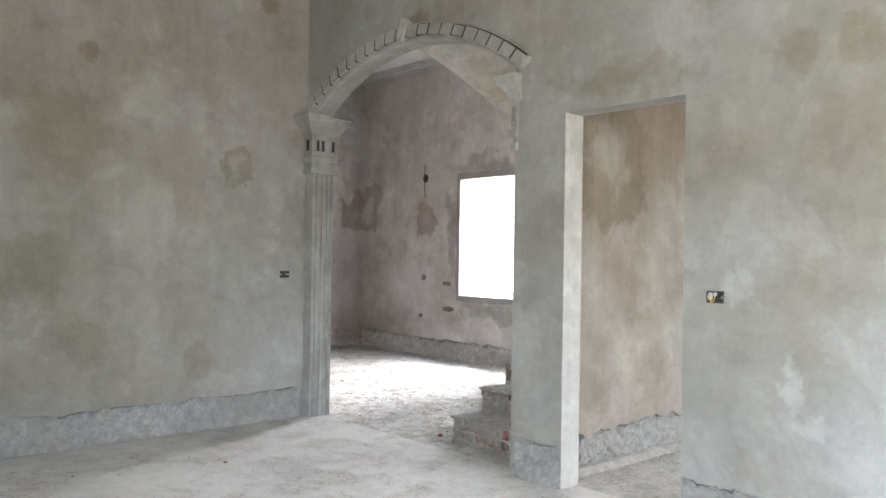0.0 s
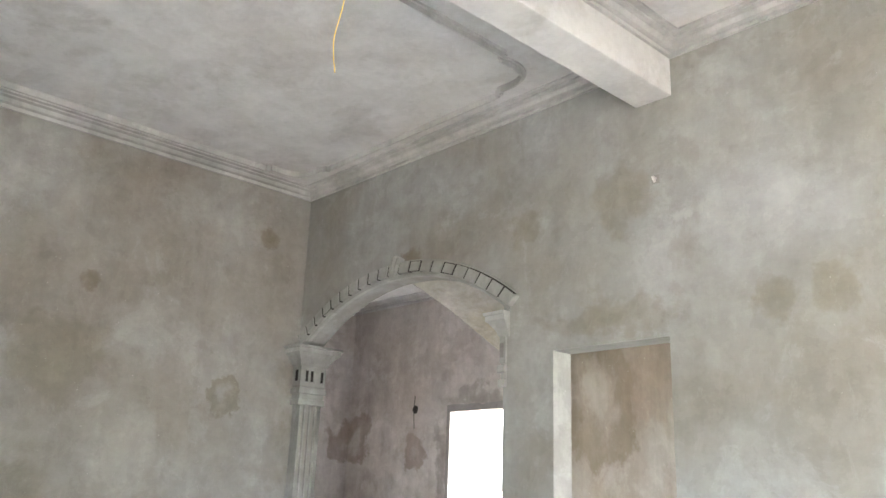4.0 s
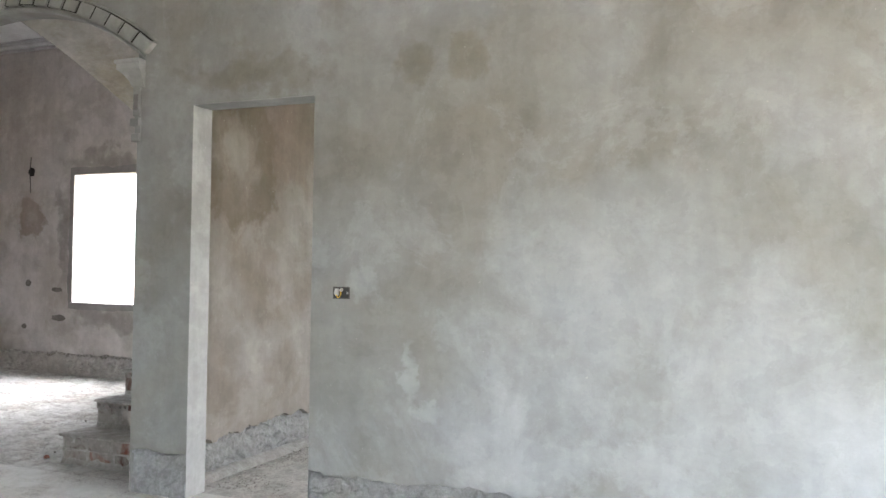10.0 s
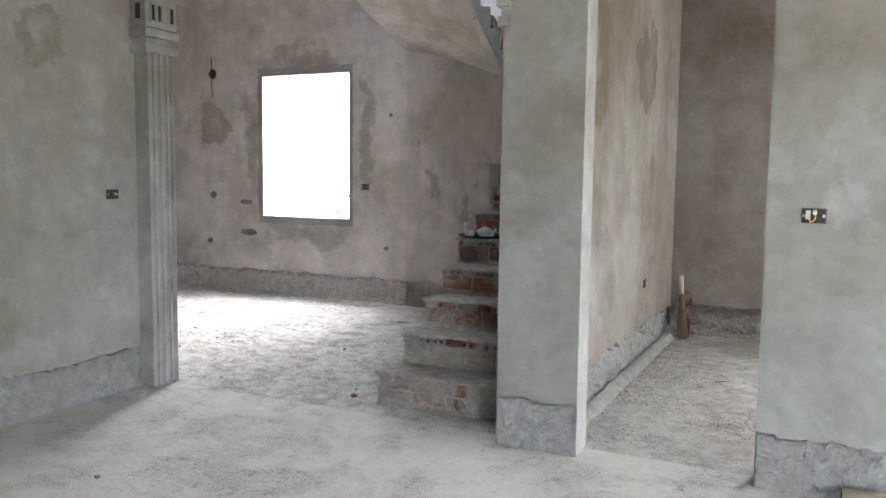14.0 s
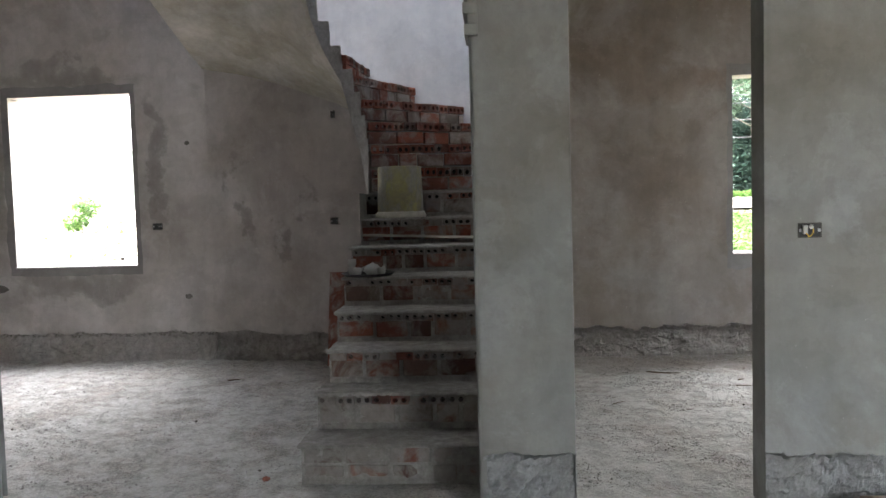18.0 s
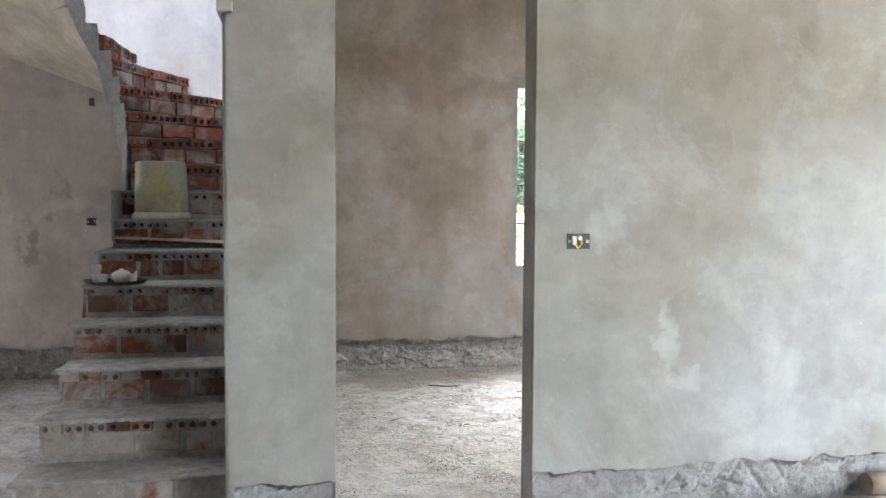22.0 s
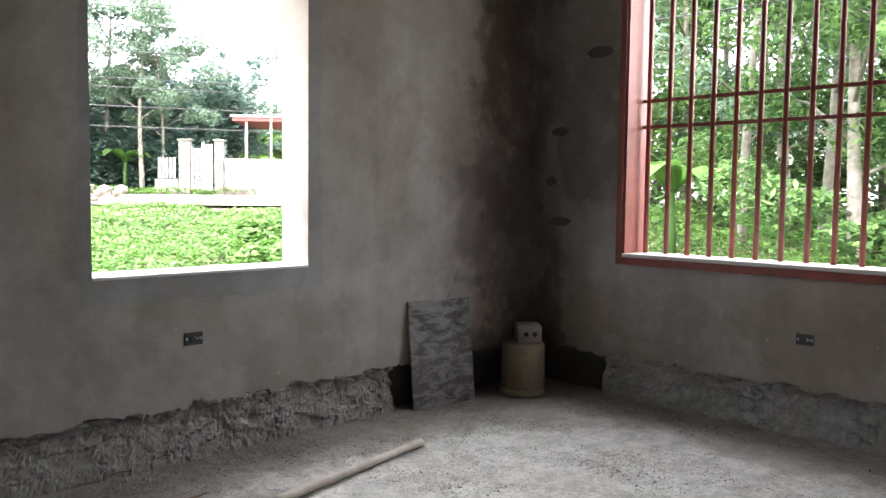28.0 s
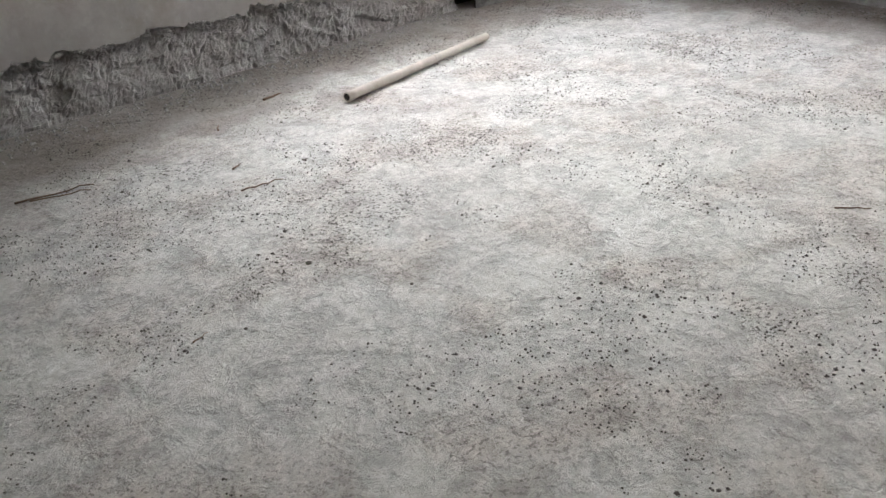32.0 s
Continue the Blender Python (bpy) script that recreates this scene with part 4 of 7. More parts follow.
    xin = xj - sign * (0.11 if sign > 0 else 0.02)
    ends = [bm.verts.new(p) for p in ((xin, front, 0), (xin, front, z1), (xin, back, 0), (xin, back, z1))]
    bm.faces.new((ends[0], lo[0], hi[0], ends[1]))
    bm.faces.new((lo[-1], ends[2], ends[3], hi[-1]))
    bm.faces.new(hi + [ends[3], ends[1]])
    bmesh.ops.recalc_face_normals(bm, faces=bm.faces)
    part("fluted_shaft", bm, M_TRIM, root, "grey fluted cement shaft")
    return root


impost(1, -2.95, -0.012, "grey fluted cement pilaster with a stepped capital")
impost(-1, -0.44, 0.012, "cement pilaster with a stepped capital on the pier")


# ---- cornices and ceiling frames ----
CORNICE = [(0.0, -0.095), (0.022, -0.095), (0.022, -0.070), (0.004, -0.068), (0.004, -0.058), (0.045, -0.052), (0.060, -0.036), (0.066, -0.028), (0.040, -0.028), (0.040, -0.018), (0.098, -0.018), (0.102, -0.010), (0.080, -0.008), (0.080, -0.002), (0.150, -0.012), (0.152, 0.0)]


def cornice(name, x0, x1, y0, y1, z, label, k=1.0):
    corners = [((x0, y0), (1, 1)), ((x1, y0), (-1, 1)), ((x1, y1), (-1, -1)), ((x0, y1), (1, -1))]
    path = [(Vector((x, y, z)), Vector((ox, oy, 0)), Vector((0, 0, 1))) for (x, y), (ox, oy) in corners]
    ob = part(name, sweep_bm(path, [(a * k, c * k) for a, c in CORNICE], True), M_CEILTRIM)
    return tagged(ob, label, "cornice", "", "structure")


cornice("trim_cornice_left_bay", -3.06, 0.70, -6.6, 0.0, TOP, "stepped plaster cornice round the ceiling bay")
cornice("trim_cornice_right_bay", 0.965, 6.6, -6.6, 0.0, TOP, "stepped plaster cornice round the ceiling bay")
cornice("trim_cornice_hall", -7.55, -3.6, 0.185, 3.9, 4.4, "stepped plaster cornice in the stair hall", 1.1)


def ceiling_frame(x0, x1, y0, y1, cut, z):
    """A moulded line on the ceiling whose corners swell in a curl between two notches."""
    pts = []
    for cx, cy, sx, sy in ((x0, y0, 1, 1), (x1, y0, -1, 1), (x1, y1, -1, -1), (x0, y1, 1, -1)):
        a = [(cx, cy + sy * (cut + 0.06)), (cx, cy + sy * cut), (cx + sx * 0.03, cy + sy * cut), (cx + sx * 0.03, cy + sy * (cut - 0.04)), (cx + sx * 0.055, cy + sy * (cut - 0.04)), (cx + sx * 0.055, cy + sy * (cut - 0.07))]
        b = [(cx + sx * (cut - 0.07), cy + sy * 0.055), (cx + sx * (cut - 0.04), cy + sy * 0.055), (cx + sx * (cut - 0.04), cy + sy * 0.03), (cx + sx * cut, cy + sy * 0.03), (cx + sx * cut, cy), (cx + sx * (cut + 0.06), cy)]
        p, q = Vector((*a[-1], 0)), Vector((*b[0], 0))
        m = Vector((cx + sx * 0.045, cy + sy * 0.045, 0)) * 0.62 + (p + q) / 2 * 0.38
        arc = [tuple(((1 - t) ** 2 * p + 2 * t * (1 - t) * (2 * m - (p + q) / 2) + t * t * q)[:2]) for t in [k / 10 for k in range(1, 10)]]
        run = a + arc + b
        pts += run if (sx, sy) in ((1, 1), (-1, -1)) else run[::-1]
    order = pts
    n = len(order)
    path = []
    for i, p in enumerate(order):
        d = (Vector(order[(i + 1) % n]) - Vector(order[i - 1])).normalized()
        path.append((Vector((*p, z)), Vector((-d.y, d.x, 0)), Vector((0, 0, -1))))
    prof = [(-0.026, 0.0), (-0.026, 0.020), (-0.012, 0.020), (-0.012, 0.002), (0.0, 0.002), (0.0, 0.048), (0.014, 0.048), (0.018, 0.0)]
    ob = part("trim_ceiling_frame", sweep_bm(path, prof, True), M_CEILTRIM)
    return tagged(ob, "raised plaster line with curled corners on the ceiling", "moulding", "", "structure")


ceiling_frame(-2.79, 0.16, -6.2, -0.28, 0.41, TOP)
ceiling_frame(1.30, 6.2, -6.2, -0.28, 0.41, TOP)

# ---- brick stair ----
CX, CY, R0 = -1.57, 2.45, 0.25
STEP_Y = [0.36, 0.65, 0.91, 1.18, 1.45, 1.75, 2.05, 2.28]
STEP_Z = [0.21, 0.415, 0.61, 0.80, 0.99, 1.17, 1.36, 1.55]
TURN = [0, 13, 29, 46, 64, 85, 105, 127, 143, 154, 165, 177, 189, 201, 213]
TURN_Z = [1.74 + 0.19 * k for k in range(len(TURN))]
X_IN, X_WALL = -1.36, -0.302


def outer(deg):
    """Where a line from the stair's centre meets the walls round the well."""
    c, s = math.cos(radians(deg)), math.sin(radians(deg))
    far = 9.0
    if c > 1e-6:
        far = min(far, (X_WALL - CX) / c)
    if c < -1e-6:
        far = min(far, (-3.1 - CX) / c)
    k = -0.1655
    den = s - k * c
    if den > 1e-6:
        far = min(far, (3.855 + k * (CX + 3.1) - CY) / den)
    if s < -1e-6:
        far = min(far, (0.95 - CY) / s)
    return far


def on_line(deg, r, z):
    return Vector((CX + r * math.cos(radians(deg)), CY + r * math.sin(radians(deg)), z))


def tread_at(deg):
    return float(np.interp(deg, [-30] + TURN + [270], [1.55] + TURN_Z + [TURN_Z[-1] + 0.9]))


def soffit_at(deg, t):
    """Height of the plastered underside, from the inner well (t = 0) to the walls (t = 1)."""
    inner = float(np.interp(deg, [-16, 20, 36, 49, 68, 88, 117, 143, 170, 222], [1.24, 1.42, 1.62, 1.85, 2.13, 2.47, 2.70, 2.97, 3.36, 4.10]))
    wall_side = float(np.interp(deg, [-16, 20, 49, 75, 99, 112, 123, 131.5, 138, 154, 170, 222], [1.20, 1.38, 1.72, 2.08, 2.38, 2.50, 2.625, 2.725, 2.79, 2.985, 3.15, 3.75]))
    return inner + (wall_side - inner) * t


def stretcher_mesh():
    bm = box_bm(-0.5, 0.5, -0.5, 0.5, -0.5, 0.5)
    me = bpy.data.meshes.new("brick")
    bmesh.ops.bevel(bm, geom=list(bm.edges), offset=0.03, segments=1, affect="EDGES")
    bm.to_mesh(me)
    bm.free()
    me.materials.append(M_BRICK)
    return me


def header_mesh(cores, mat):
    """A brick end with two round cores; it is 1 wide, 1 deep and 1 high, its face at y = -0.5. cores: how deep each one is open."""
    bm = bmesh.new()
    for cx, open_to in zip((-0.25, 0.25), cores):
        sq = [(cx - 0.25, -0.5), (cx, -0.5), (cx + 0.25, -0.5), (cx + 0.25, 0), (cx + 0.25, 0.5), (cx, 0.5), (cx - 0.25, 0.5), (cx - 0.25, 0)]
        a0 = radians(225)
        o = [bm.verts.new((x, -0.5, z)) for x, z in sq]
        i = [bm.verts.new((cx + 0.165 * math.cos(a0 + k * math.pi / 4), -0.5, -0.04 + 0.30 * math.sin(a0 + k * math.pi / 4))) for k in range(8)]
        d = [bm.verts.new((v.co.x, -0.5 + open_to, v.co.z - (0.05 if open_to < 0.3 else 0))) for v in i]
        for k in range(8):
            bm.faces.new((o[k], o[(k + 1) % 8], i[(k + 1) % 8], i[k]))
            bm.faces.new((i[k], i[(k + 1) % 8], d[(k + 1) % 8], d[k]))
        bm.faces.new(d).material_index = 1 if open_to > 0.3 else 0
    c = {(x, y, z): bm.verts.new((x, y, z)) for x in (-0.5, 0.5) for y in (-0.5, 0.5) for z in (-0.5, 0.5)}
    for q in (((-.5, -.5, .5), (.5, -.5, .5), (.5, .5, .5), (-.5, .5, .5)), ((-.5, -.5, -.5), (-.5, .5, -.5), (.5, .5, -.5), (.5, -.5, -.5)),
              ((-.5, -.5, -.5), (-.5, -.5, .5), (-.5, .5, .5), (-.5, .5, -.5)), ((.5, -.5, -.5), (.5, .5, -.5), (.5, .5, .5), (.5, -.5, .5))):
        bm.faces.new([c[p] for p in q])
    bmesh.ops.recalc_face_normals(bm, faces=bm.faces)
    me = bpy.data.meshes.new("brick")
    bm.to_mesh(me)
    bm.free()
    me.materials.append(mat)
    me.materials.append(M_DARK)
    return me


STRETCHER = stretcher_mesh()
GREY_STRETCHER = STRETCHER.copy()
GREY_STRETCHER.materials[0] = M_BRICKGREY
CORES = ((0.96, 0.96), (0.9, 0.12), (0.1, 0.8), (0.08, 0.12))
HEADERS = [header_mesh(c, M_BRICKTOP) for c in CORES]
GREY_HEADERS = [header_mesh(c, M_BRICKGREY) for c in CORES]
stair = empty("brick_stair")
tagged(stair, "unfinished winding stair of red hollow bricks and mortar", "stair")


def put_brick(me, m, parent):
    ob = new("brick", me)
    ob.parent = parent
    ob.matrix_basis = m
    return ob


def lay_riser(a, b, z0, z1, smear, step, winding=False):
    """Bricks along a riser from a (open side) to b: a stretcher course bedded in thick mortar, brick ends with their open cores above."""
    a, b = Vector(a), Vector(b)
    length = (b - a).length
    d = (b - a).normalized()
    ang = math.atan2(d.y, d.x)
    back = Vector((-d.y, d.x, 0))
    rise = z1 - z0
    deep = 0.05 if winding else 0.09
    courses = [(0.10, 0.58)] if winding else [(0.06, 0.46), (0.53, 0.93)] if z0 < 0.1 else [(0.19, 0.70)]
    joint = 0.014 if winding else 0.024
    for lo, hi in courses:
        u = 0.004
        while u < length - 0.03:
            w = min(random.choice((0.225, 0.225, 0.235, 0.14 if u > 0.1 else 0.22)) + random.uniform(-0.012, 0.012), length - u)
            p = a + d * (u + w / 2)
            lost = smear or random.random() < (0.45 * u / length if winding else 1.25 * (u / length) - 0.22)
            q = p + back * (deep / 2 + random.uniform(-0.005, 0.005) + (0.006 if lost else 0))
            m = Matrix.Translation((q.x, q.y, z0 + rise * (lo + hi) / 2 + random.uniform(-0.004, 0.004))) @ Matrix.Rotation(ang + random.uniform(-0.02, 0.02), 4, "Z") @ Matrix.Rotation(random.uniform(-0.015, 0.015), 4, "Y") @ Matrix.Diagonal((w - joint, deep, rise * (hi - lo), 1))
            put_brick(GREY_STRETCHER if lost else STRETCHER, m, step)
            u += w
    if len(courses) > 1:
        return
    u = 0.006
    h = rise * (0.34 if winding else 0.25)
    while u < length - 0.03:
        w = min(0.102 + random.uniform(-0.006, 0.006), length - u)
        p = a + d * (u + w / 2)
        q = p + back * (deep / 2 - 0.006 + random.uniform(-0.007, 0.006))
        m = Matrix.Translation((q.x, q.y, z1 - (0.006 if winding else 0.010) - h / 2 + random.uniform(-0.004, 0.003))) @ Matrix.Rotation(ang + random.uniform(-0.04, 0.04), 4, "Z") @ Matrix.Diagonal((w - 0.006, deep, h, 1))
        kind = random.choices(range(4), (8, 2, 2, 1) if winding else (6, 2, 2, 1))[0]
        put_brick((HEADERS if winding or random.random() < 0.25 else GREY_HEADERS)[kind], m, step)
        u += w


def riser_mortar(x0, x1, y, z0, z1, deep=0.06):
    """The mortar between and below the bricks of a riser, pressed out in lumps."""
    bm = bmesh.new()
    nx, nz = max(2, int((x1 - x0) / 0.018)), 8
    grid = []
    for i in range(nx + 1):
        x = x0 + (x1 - x0) * i / nx
        col = []
        for j in range(nz + 1):
            z = z0 + (z1 - z0) * j / nz
            out = 0.012 - 0.008 * hum(x * 9, z * 9, y) - 0.008 * abs(hum(x * 26, z * 30, y)) - 0.020 * max(0.0, 1 - 5.0 * j / nz) * (0.6 + hum(x * 6, y))
            col.append(bm.verts.new((x, y + out, z)))
        col.append(bm.verts.new((x, y + deep, z1)))
        grid.append(col)
    for c0, c1 in zip(grid, grid[1:]):
        for k in range(nz + 1):
            bm.faces.new((c0[k], c1[k], c1[k + 1], c0[k + 1]))
    ends = [bm.verts.new((x0, y + deep, z0)), bm.verts.new((x1, y + deep, z0))]
    bm.faces.new(grid[0] + [ends[0]])
    bm.faces.new((grid[-1] + [ends[1]])[::-1])
    bmesh.ops.recalc_face_normals(bm, faces=bm.faces)
    return bm


def prism(ring, z0, z1):
    bm = bmesh.new()
    lo = [bm.verts.new((x, y, z0)) for x, y in ring]
    hi = [bm.verts.new((x, y, z1)) for x, y in ring]
    n = len(ring)
    bm.faces.new(lo[::-1])
    bm.faces.new(hi)
    for k in range(n):
        bm.faces.new((lo[k], lo[(k + 1) % n], hi[(k + 1) % n], hi[k]))
    bmesh.ops.recalc_face_normals(bm, faces=bm.faces)
    return bm


def uneven(bm, amp, cuts=3, scale=9.0):
    bmesh.ops.subdivide_edges(bm, edges=list(bm.edges), cuts=cuts, use_grid_fill=True)
    for v in bm.verts:
        v.co += Vector((hum(v.co.x * scale, v.co.y * scale, v.co.z * scale), hum(v.co.y * scale, v.co.z * scale, 5), hum(v.co.z * scale + 3, v.co.x * scale, 9))) * amp
    return bm


def drip_bm(x0, x1, y, z):
    """The ragged lip of mortar squeezed out over a riser, hanging in scallops between the holes."""
    bm = bmesh.new()
    n = int((x1 - x0) / 0.012)
    rows = []
    for k in range(n + 1):
        x = x0 + (x1 - x0) * k / n
        low = 0.006 + 0.018 * abs(math.sin(x * 62.0 + 1.5 * hum(x * 6, z))) * (0.5 + 0.5 * hum(x * 5, z * 9)) + 0.008 * max(0, hum(x * 17, z * 7))
        out = 0.004 * hum(x * 20, z * 5)
        rows.append([bm.verts.new(p) for p in ((x, y + 0.05, z + 0.004), (x, y + 0.004 - out, z + 0.003 + 0.004 * hum(x * 25, z)), (x, y - out, z - low * 0.5), (x, y + 0.006, z - low), (x, y + 0.03, z - low))])
    for a, b in zip(rows, rows[1:]):
        for k in range(4):
            bm.faces.new((a[k], a[k + 1], b[k + 1], b[k]))
    bmesh.ops.recalc_face_normals(bm, faces=bm.faces)
    return bm


for i, (y, z) in enumerate(zip(STEP_Y, STEP_Z)):
    y_next = STEP_Y[i + 1] if i + 1 < len(STEP_Y) else CY
    low = STEP_Z[i - 1] if i else 0.0
    xi = X_IN - (0.05 if i == 0 else 0.02 if i == 1 else 0.0) + (0.02 if i > 5 else 0)
    base = 0.0 if i < 6 else low - 0.28
    core = part("step", uneven(prism([(xi + 0.004, y + 0.095), (X_WALL, y + 0.095), (X_WALL, y_next + 0.13), (xi + 0.004, y_next + 0.13)], base, z - 0.004), 0.010, 5, 14.0), M_MORTAR, stair)
    tread = part("mortar_bed", uneven(prism([(xi - 0.01, y - 0.006), (X_WALL, y - 0.006), (X_WALL, y_next + 0.05), (xi - 0.01, y_next + 0.05)], z - 0.014, z + 0.004), 0.005, 7, 14.0), M_MORTAR, core)
    part("mortar_lip", drip_bm(xi - 0.012, X_WALL, y - 0.016, z), M_MORTAR, core)
    part("mortar_face", riser_mortar(xi + 0.002, X_WALL, y, max(low - 0.004, 0.0), low + (z - low) * (0.73 if i else 0.97), 0.1), M_MORTAR, core)
    lay_riser((xi, y, 0), (X_WALL, y, 0), low, z, i < 2, core)
for k, (deg, z) in enumerate(zip(TURN, TURN_Z)):
    deg2 = TURN[k + 1] if k + 1 < len(TURN) else 222
    n = 6
    # the tread begins behind its riser's bricks and runs on under the next riser
    d0, d1 = (deg + 5, deg2 + 5) if k < 7 else (deg + 5, deg2) if k == 7 else (deg, deg2)
    ring = [tuple(on_line(d0 + (d1 - d0) * t / n, R0, 0)[:2]) for t in range(n + 1)]
    ring += [tuple(on_line(d0 + (d1 - d0) * t / n, outer(d0 + (d1 - d0) * t / n), 0)[:2]) for t in range(n, -1, -1)]
    core = part("step", prism(ring, z - 0.045, z), M_MORTAR, stair)
    if k >= 8:
        ring = [tuple(on_line(deg + t, r, 0)[:2]) for t, r in ((0, R0 + 0.02), (2.5, R0 + 0.02), (2.5, outer(deg + 2.5)), (0, outer(deg)))]
        part("riser", prism(ring, z - 0.15, z - 0.044), M_BRICK, core)
    if k < 8:
        a, b = on_line(deg, R0 + (0.01 if k < 5 else 0.08), 0), on_line(deg, outer(deg), 0)
        lay_riser(a, b, z - 0.19, z, False, core, True)

# the plastered underside, winding up behind the steps
bm = bmesh.new()
degs = list(range(-16, 223, 2))
rows = []
for deg in degs:
    ro = outer(deg) if deg > -1 else (X_WALL - CX)
    row = []
    for t in range(9):
        r = R0 + (ro - R0) * t / 8
        if deg < 0:
            row.append(bm.verts.new((CX + R0 + (X_WALL - CX - R0) * t / 8, CY + 0.03 * deg, soffit_at(deg, t / 8))))
        else:
            row.append(bm.verts.new(on_line(deg, r, soffit_at(deg, t / 8))))
    rows.append(row)
for a, b in zip(rows, rows[1:]):
    for t in range(8):
        bm.faces.new((a[t], b[t], b[t + 1], a[t + 1])).smooth = True
part("underside", bm, M_SOFFIT, stair, "smooth plastered winding underside")
# side of the slab round the inner well
bm = bmesh.new()
pairs = []
for deg in range(-16, 223, 2):
    k = max([j for j, t in enumerate(TURN) if t <= max(0, deg)])
    top = TURN_Z[k] + (0.05 if k < 7 else 0.10) if deg >= 0 else 1.55
    zs = soffit_at(deg, 0)
    x, y = (CX + R0, CY + 0.03 * deg) if deg < 0 else on_line(deg, R0, 0)[:2]
    wob = 0.006 * hum(deg * 0.35)
    pairs.append((bm.verts.new((x - 0.004, y - 0.004 + wob, zs - 0.02)), bm.verts.new((x - 0.004 + wob, y - 0.004, top))))
for a, b in zip(pairs, pairs[1:]):
    bm.faces.new((a[0], b[0], b[1], a[1]))
part("slab_side", bm, M_CONC, stair, "raw concrete edge of the winding slab")
# outer left edge of the flight
bm = bmesh.new()
pairs = []
for deg in range(138, 223, 2):
    r = outer(deg)
    pairs.append((bm.verts.new(on_line(deg, r, soffit_at(deg, 1) - 0.004)), bm.verts.new(on_line(deg, r, tread_at(deg) + 0.02))))
for a, b in zip(pairs, pairs[1:]):
    bm.faces.new((a[0], a[1], b[1], b[0]))
part("outer_edge", bm, M_CONC, stair, "raw concrete outer edge of the flight")

# ---- windows' frames and grille ----
def grille():
    root = empty("window_grille")
    tagged(root, "red-oxide painted steel window frame with upright bars", "window grille")
    x0, x1 = 4.91, 5.185
    ya, yb = 2.975, 1.195
    z0, z1 = 0.935, 2.85
    part("sill_plate", box_bm(x0 - 0.012, x1, yb, ya, z0, z0 + 0.022, 0.003), M_REVEAL, root, "pale cement sill")
    part("frame_foot", box_bm(x0 - 0.014, x0 + 0.03, yb - 0.04, ya + 0.045, z0 - 0.048, z0 - 0.002, 0.003), M_RED, root)
    part("frame_head", box_bm(x0 - 0.014, x0 + 0.03, yb - 0.04, ya + 0.045, z1 + 0.002, z1 + 0.045, 0.003), M_RED, root)
    part("frame_side", box_bm(x0 - 0.014, x0 + 0.03, ya + 0.002, ya + 0.045, z0, z1, 0.003), M_RED, root)
    part("frame_side", box_bm(x0 - 0.014, x0 + 0.03, yb - 0.045, yb - 0.002, z0, z1, 0.003), M_RED, root)
    part("reveal_plate", box_bm(x0 + 0.002, x1, ya - 0.012, ya - 0.002, z0 + 0.024, z1, 0.002), M_RED, root, "wide red steel reveal plate")
    part("reveal_plate", box_bm(x0 + 0.002, x1, yb + 0.002, yb + 0.012, z0 + 0.024, z1, 0.002), M_RED, root, "wide red steel reveal plate")
    part("reveal_plate", box_bm(x0 + 0.002, x1, yb + 0.014, ya - 0.014, z1 - 0.012, z1 - 0.001, 0.002), M_RED, root, "wide red steel reveal plate")
    xb = 5.10
    y = 2.92
    while y > yb + 0.04:
        part("bar", tube_bm([(xb, y, z0 + 0.015), (xb, y, z1 - 0.008)], 0.0165, 10), M_RED, root)
        y -= 0.149
    for z in (1.783, 1.952):
        part("cross_rail", box_bm(xb - 0.006, xb + 0.006, yb + 0.013, ya - 0.013, z - 0.012, z + 0.012, 0.002), M_RED, root)
    return root


grille()
for name, (xa, xb, ya, yb, z) in {"window_sill_room": (1.802, 2.973, 3.733, 4.005, 0.918), "window_sill_hall": (-5.088, -3.852, 3.87, 4.16, 0.925)}.items():
    tagged(part(name, box_bm(xa, xb, ya, yb, z - 0.002, z + 0.012, 0.003), M_REVEAL), "pale smoothed cement window sill", "window sill", "", "structure")


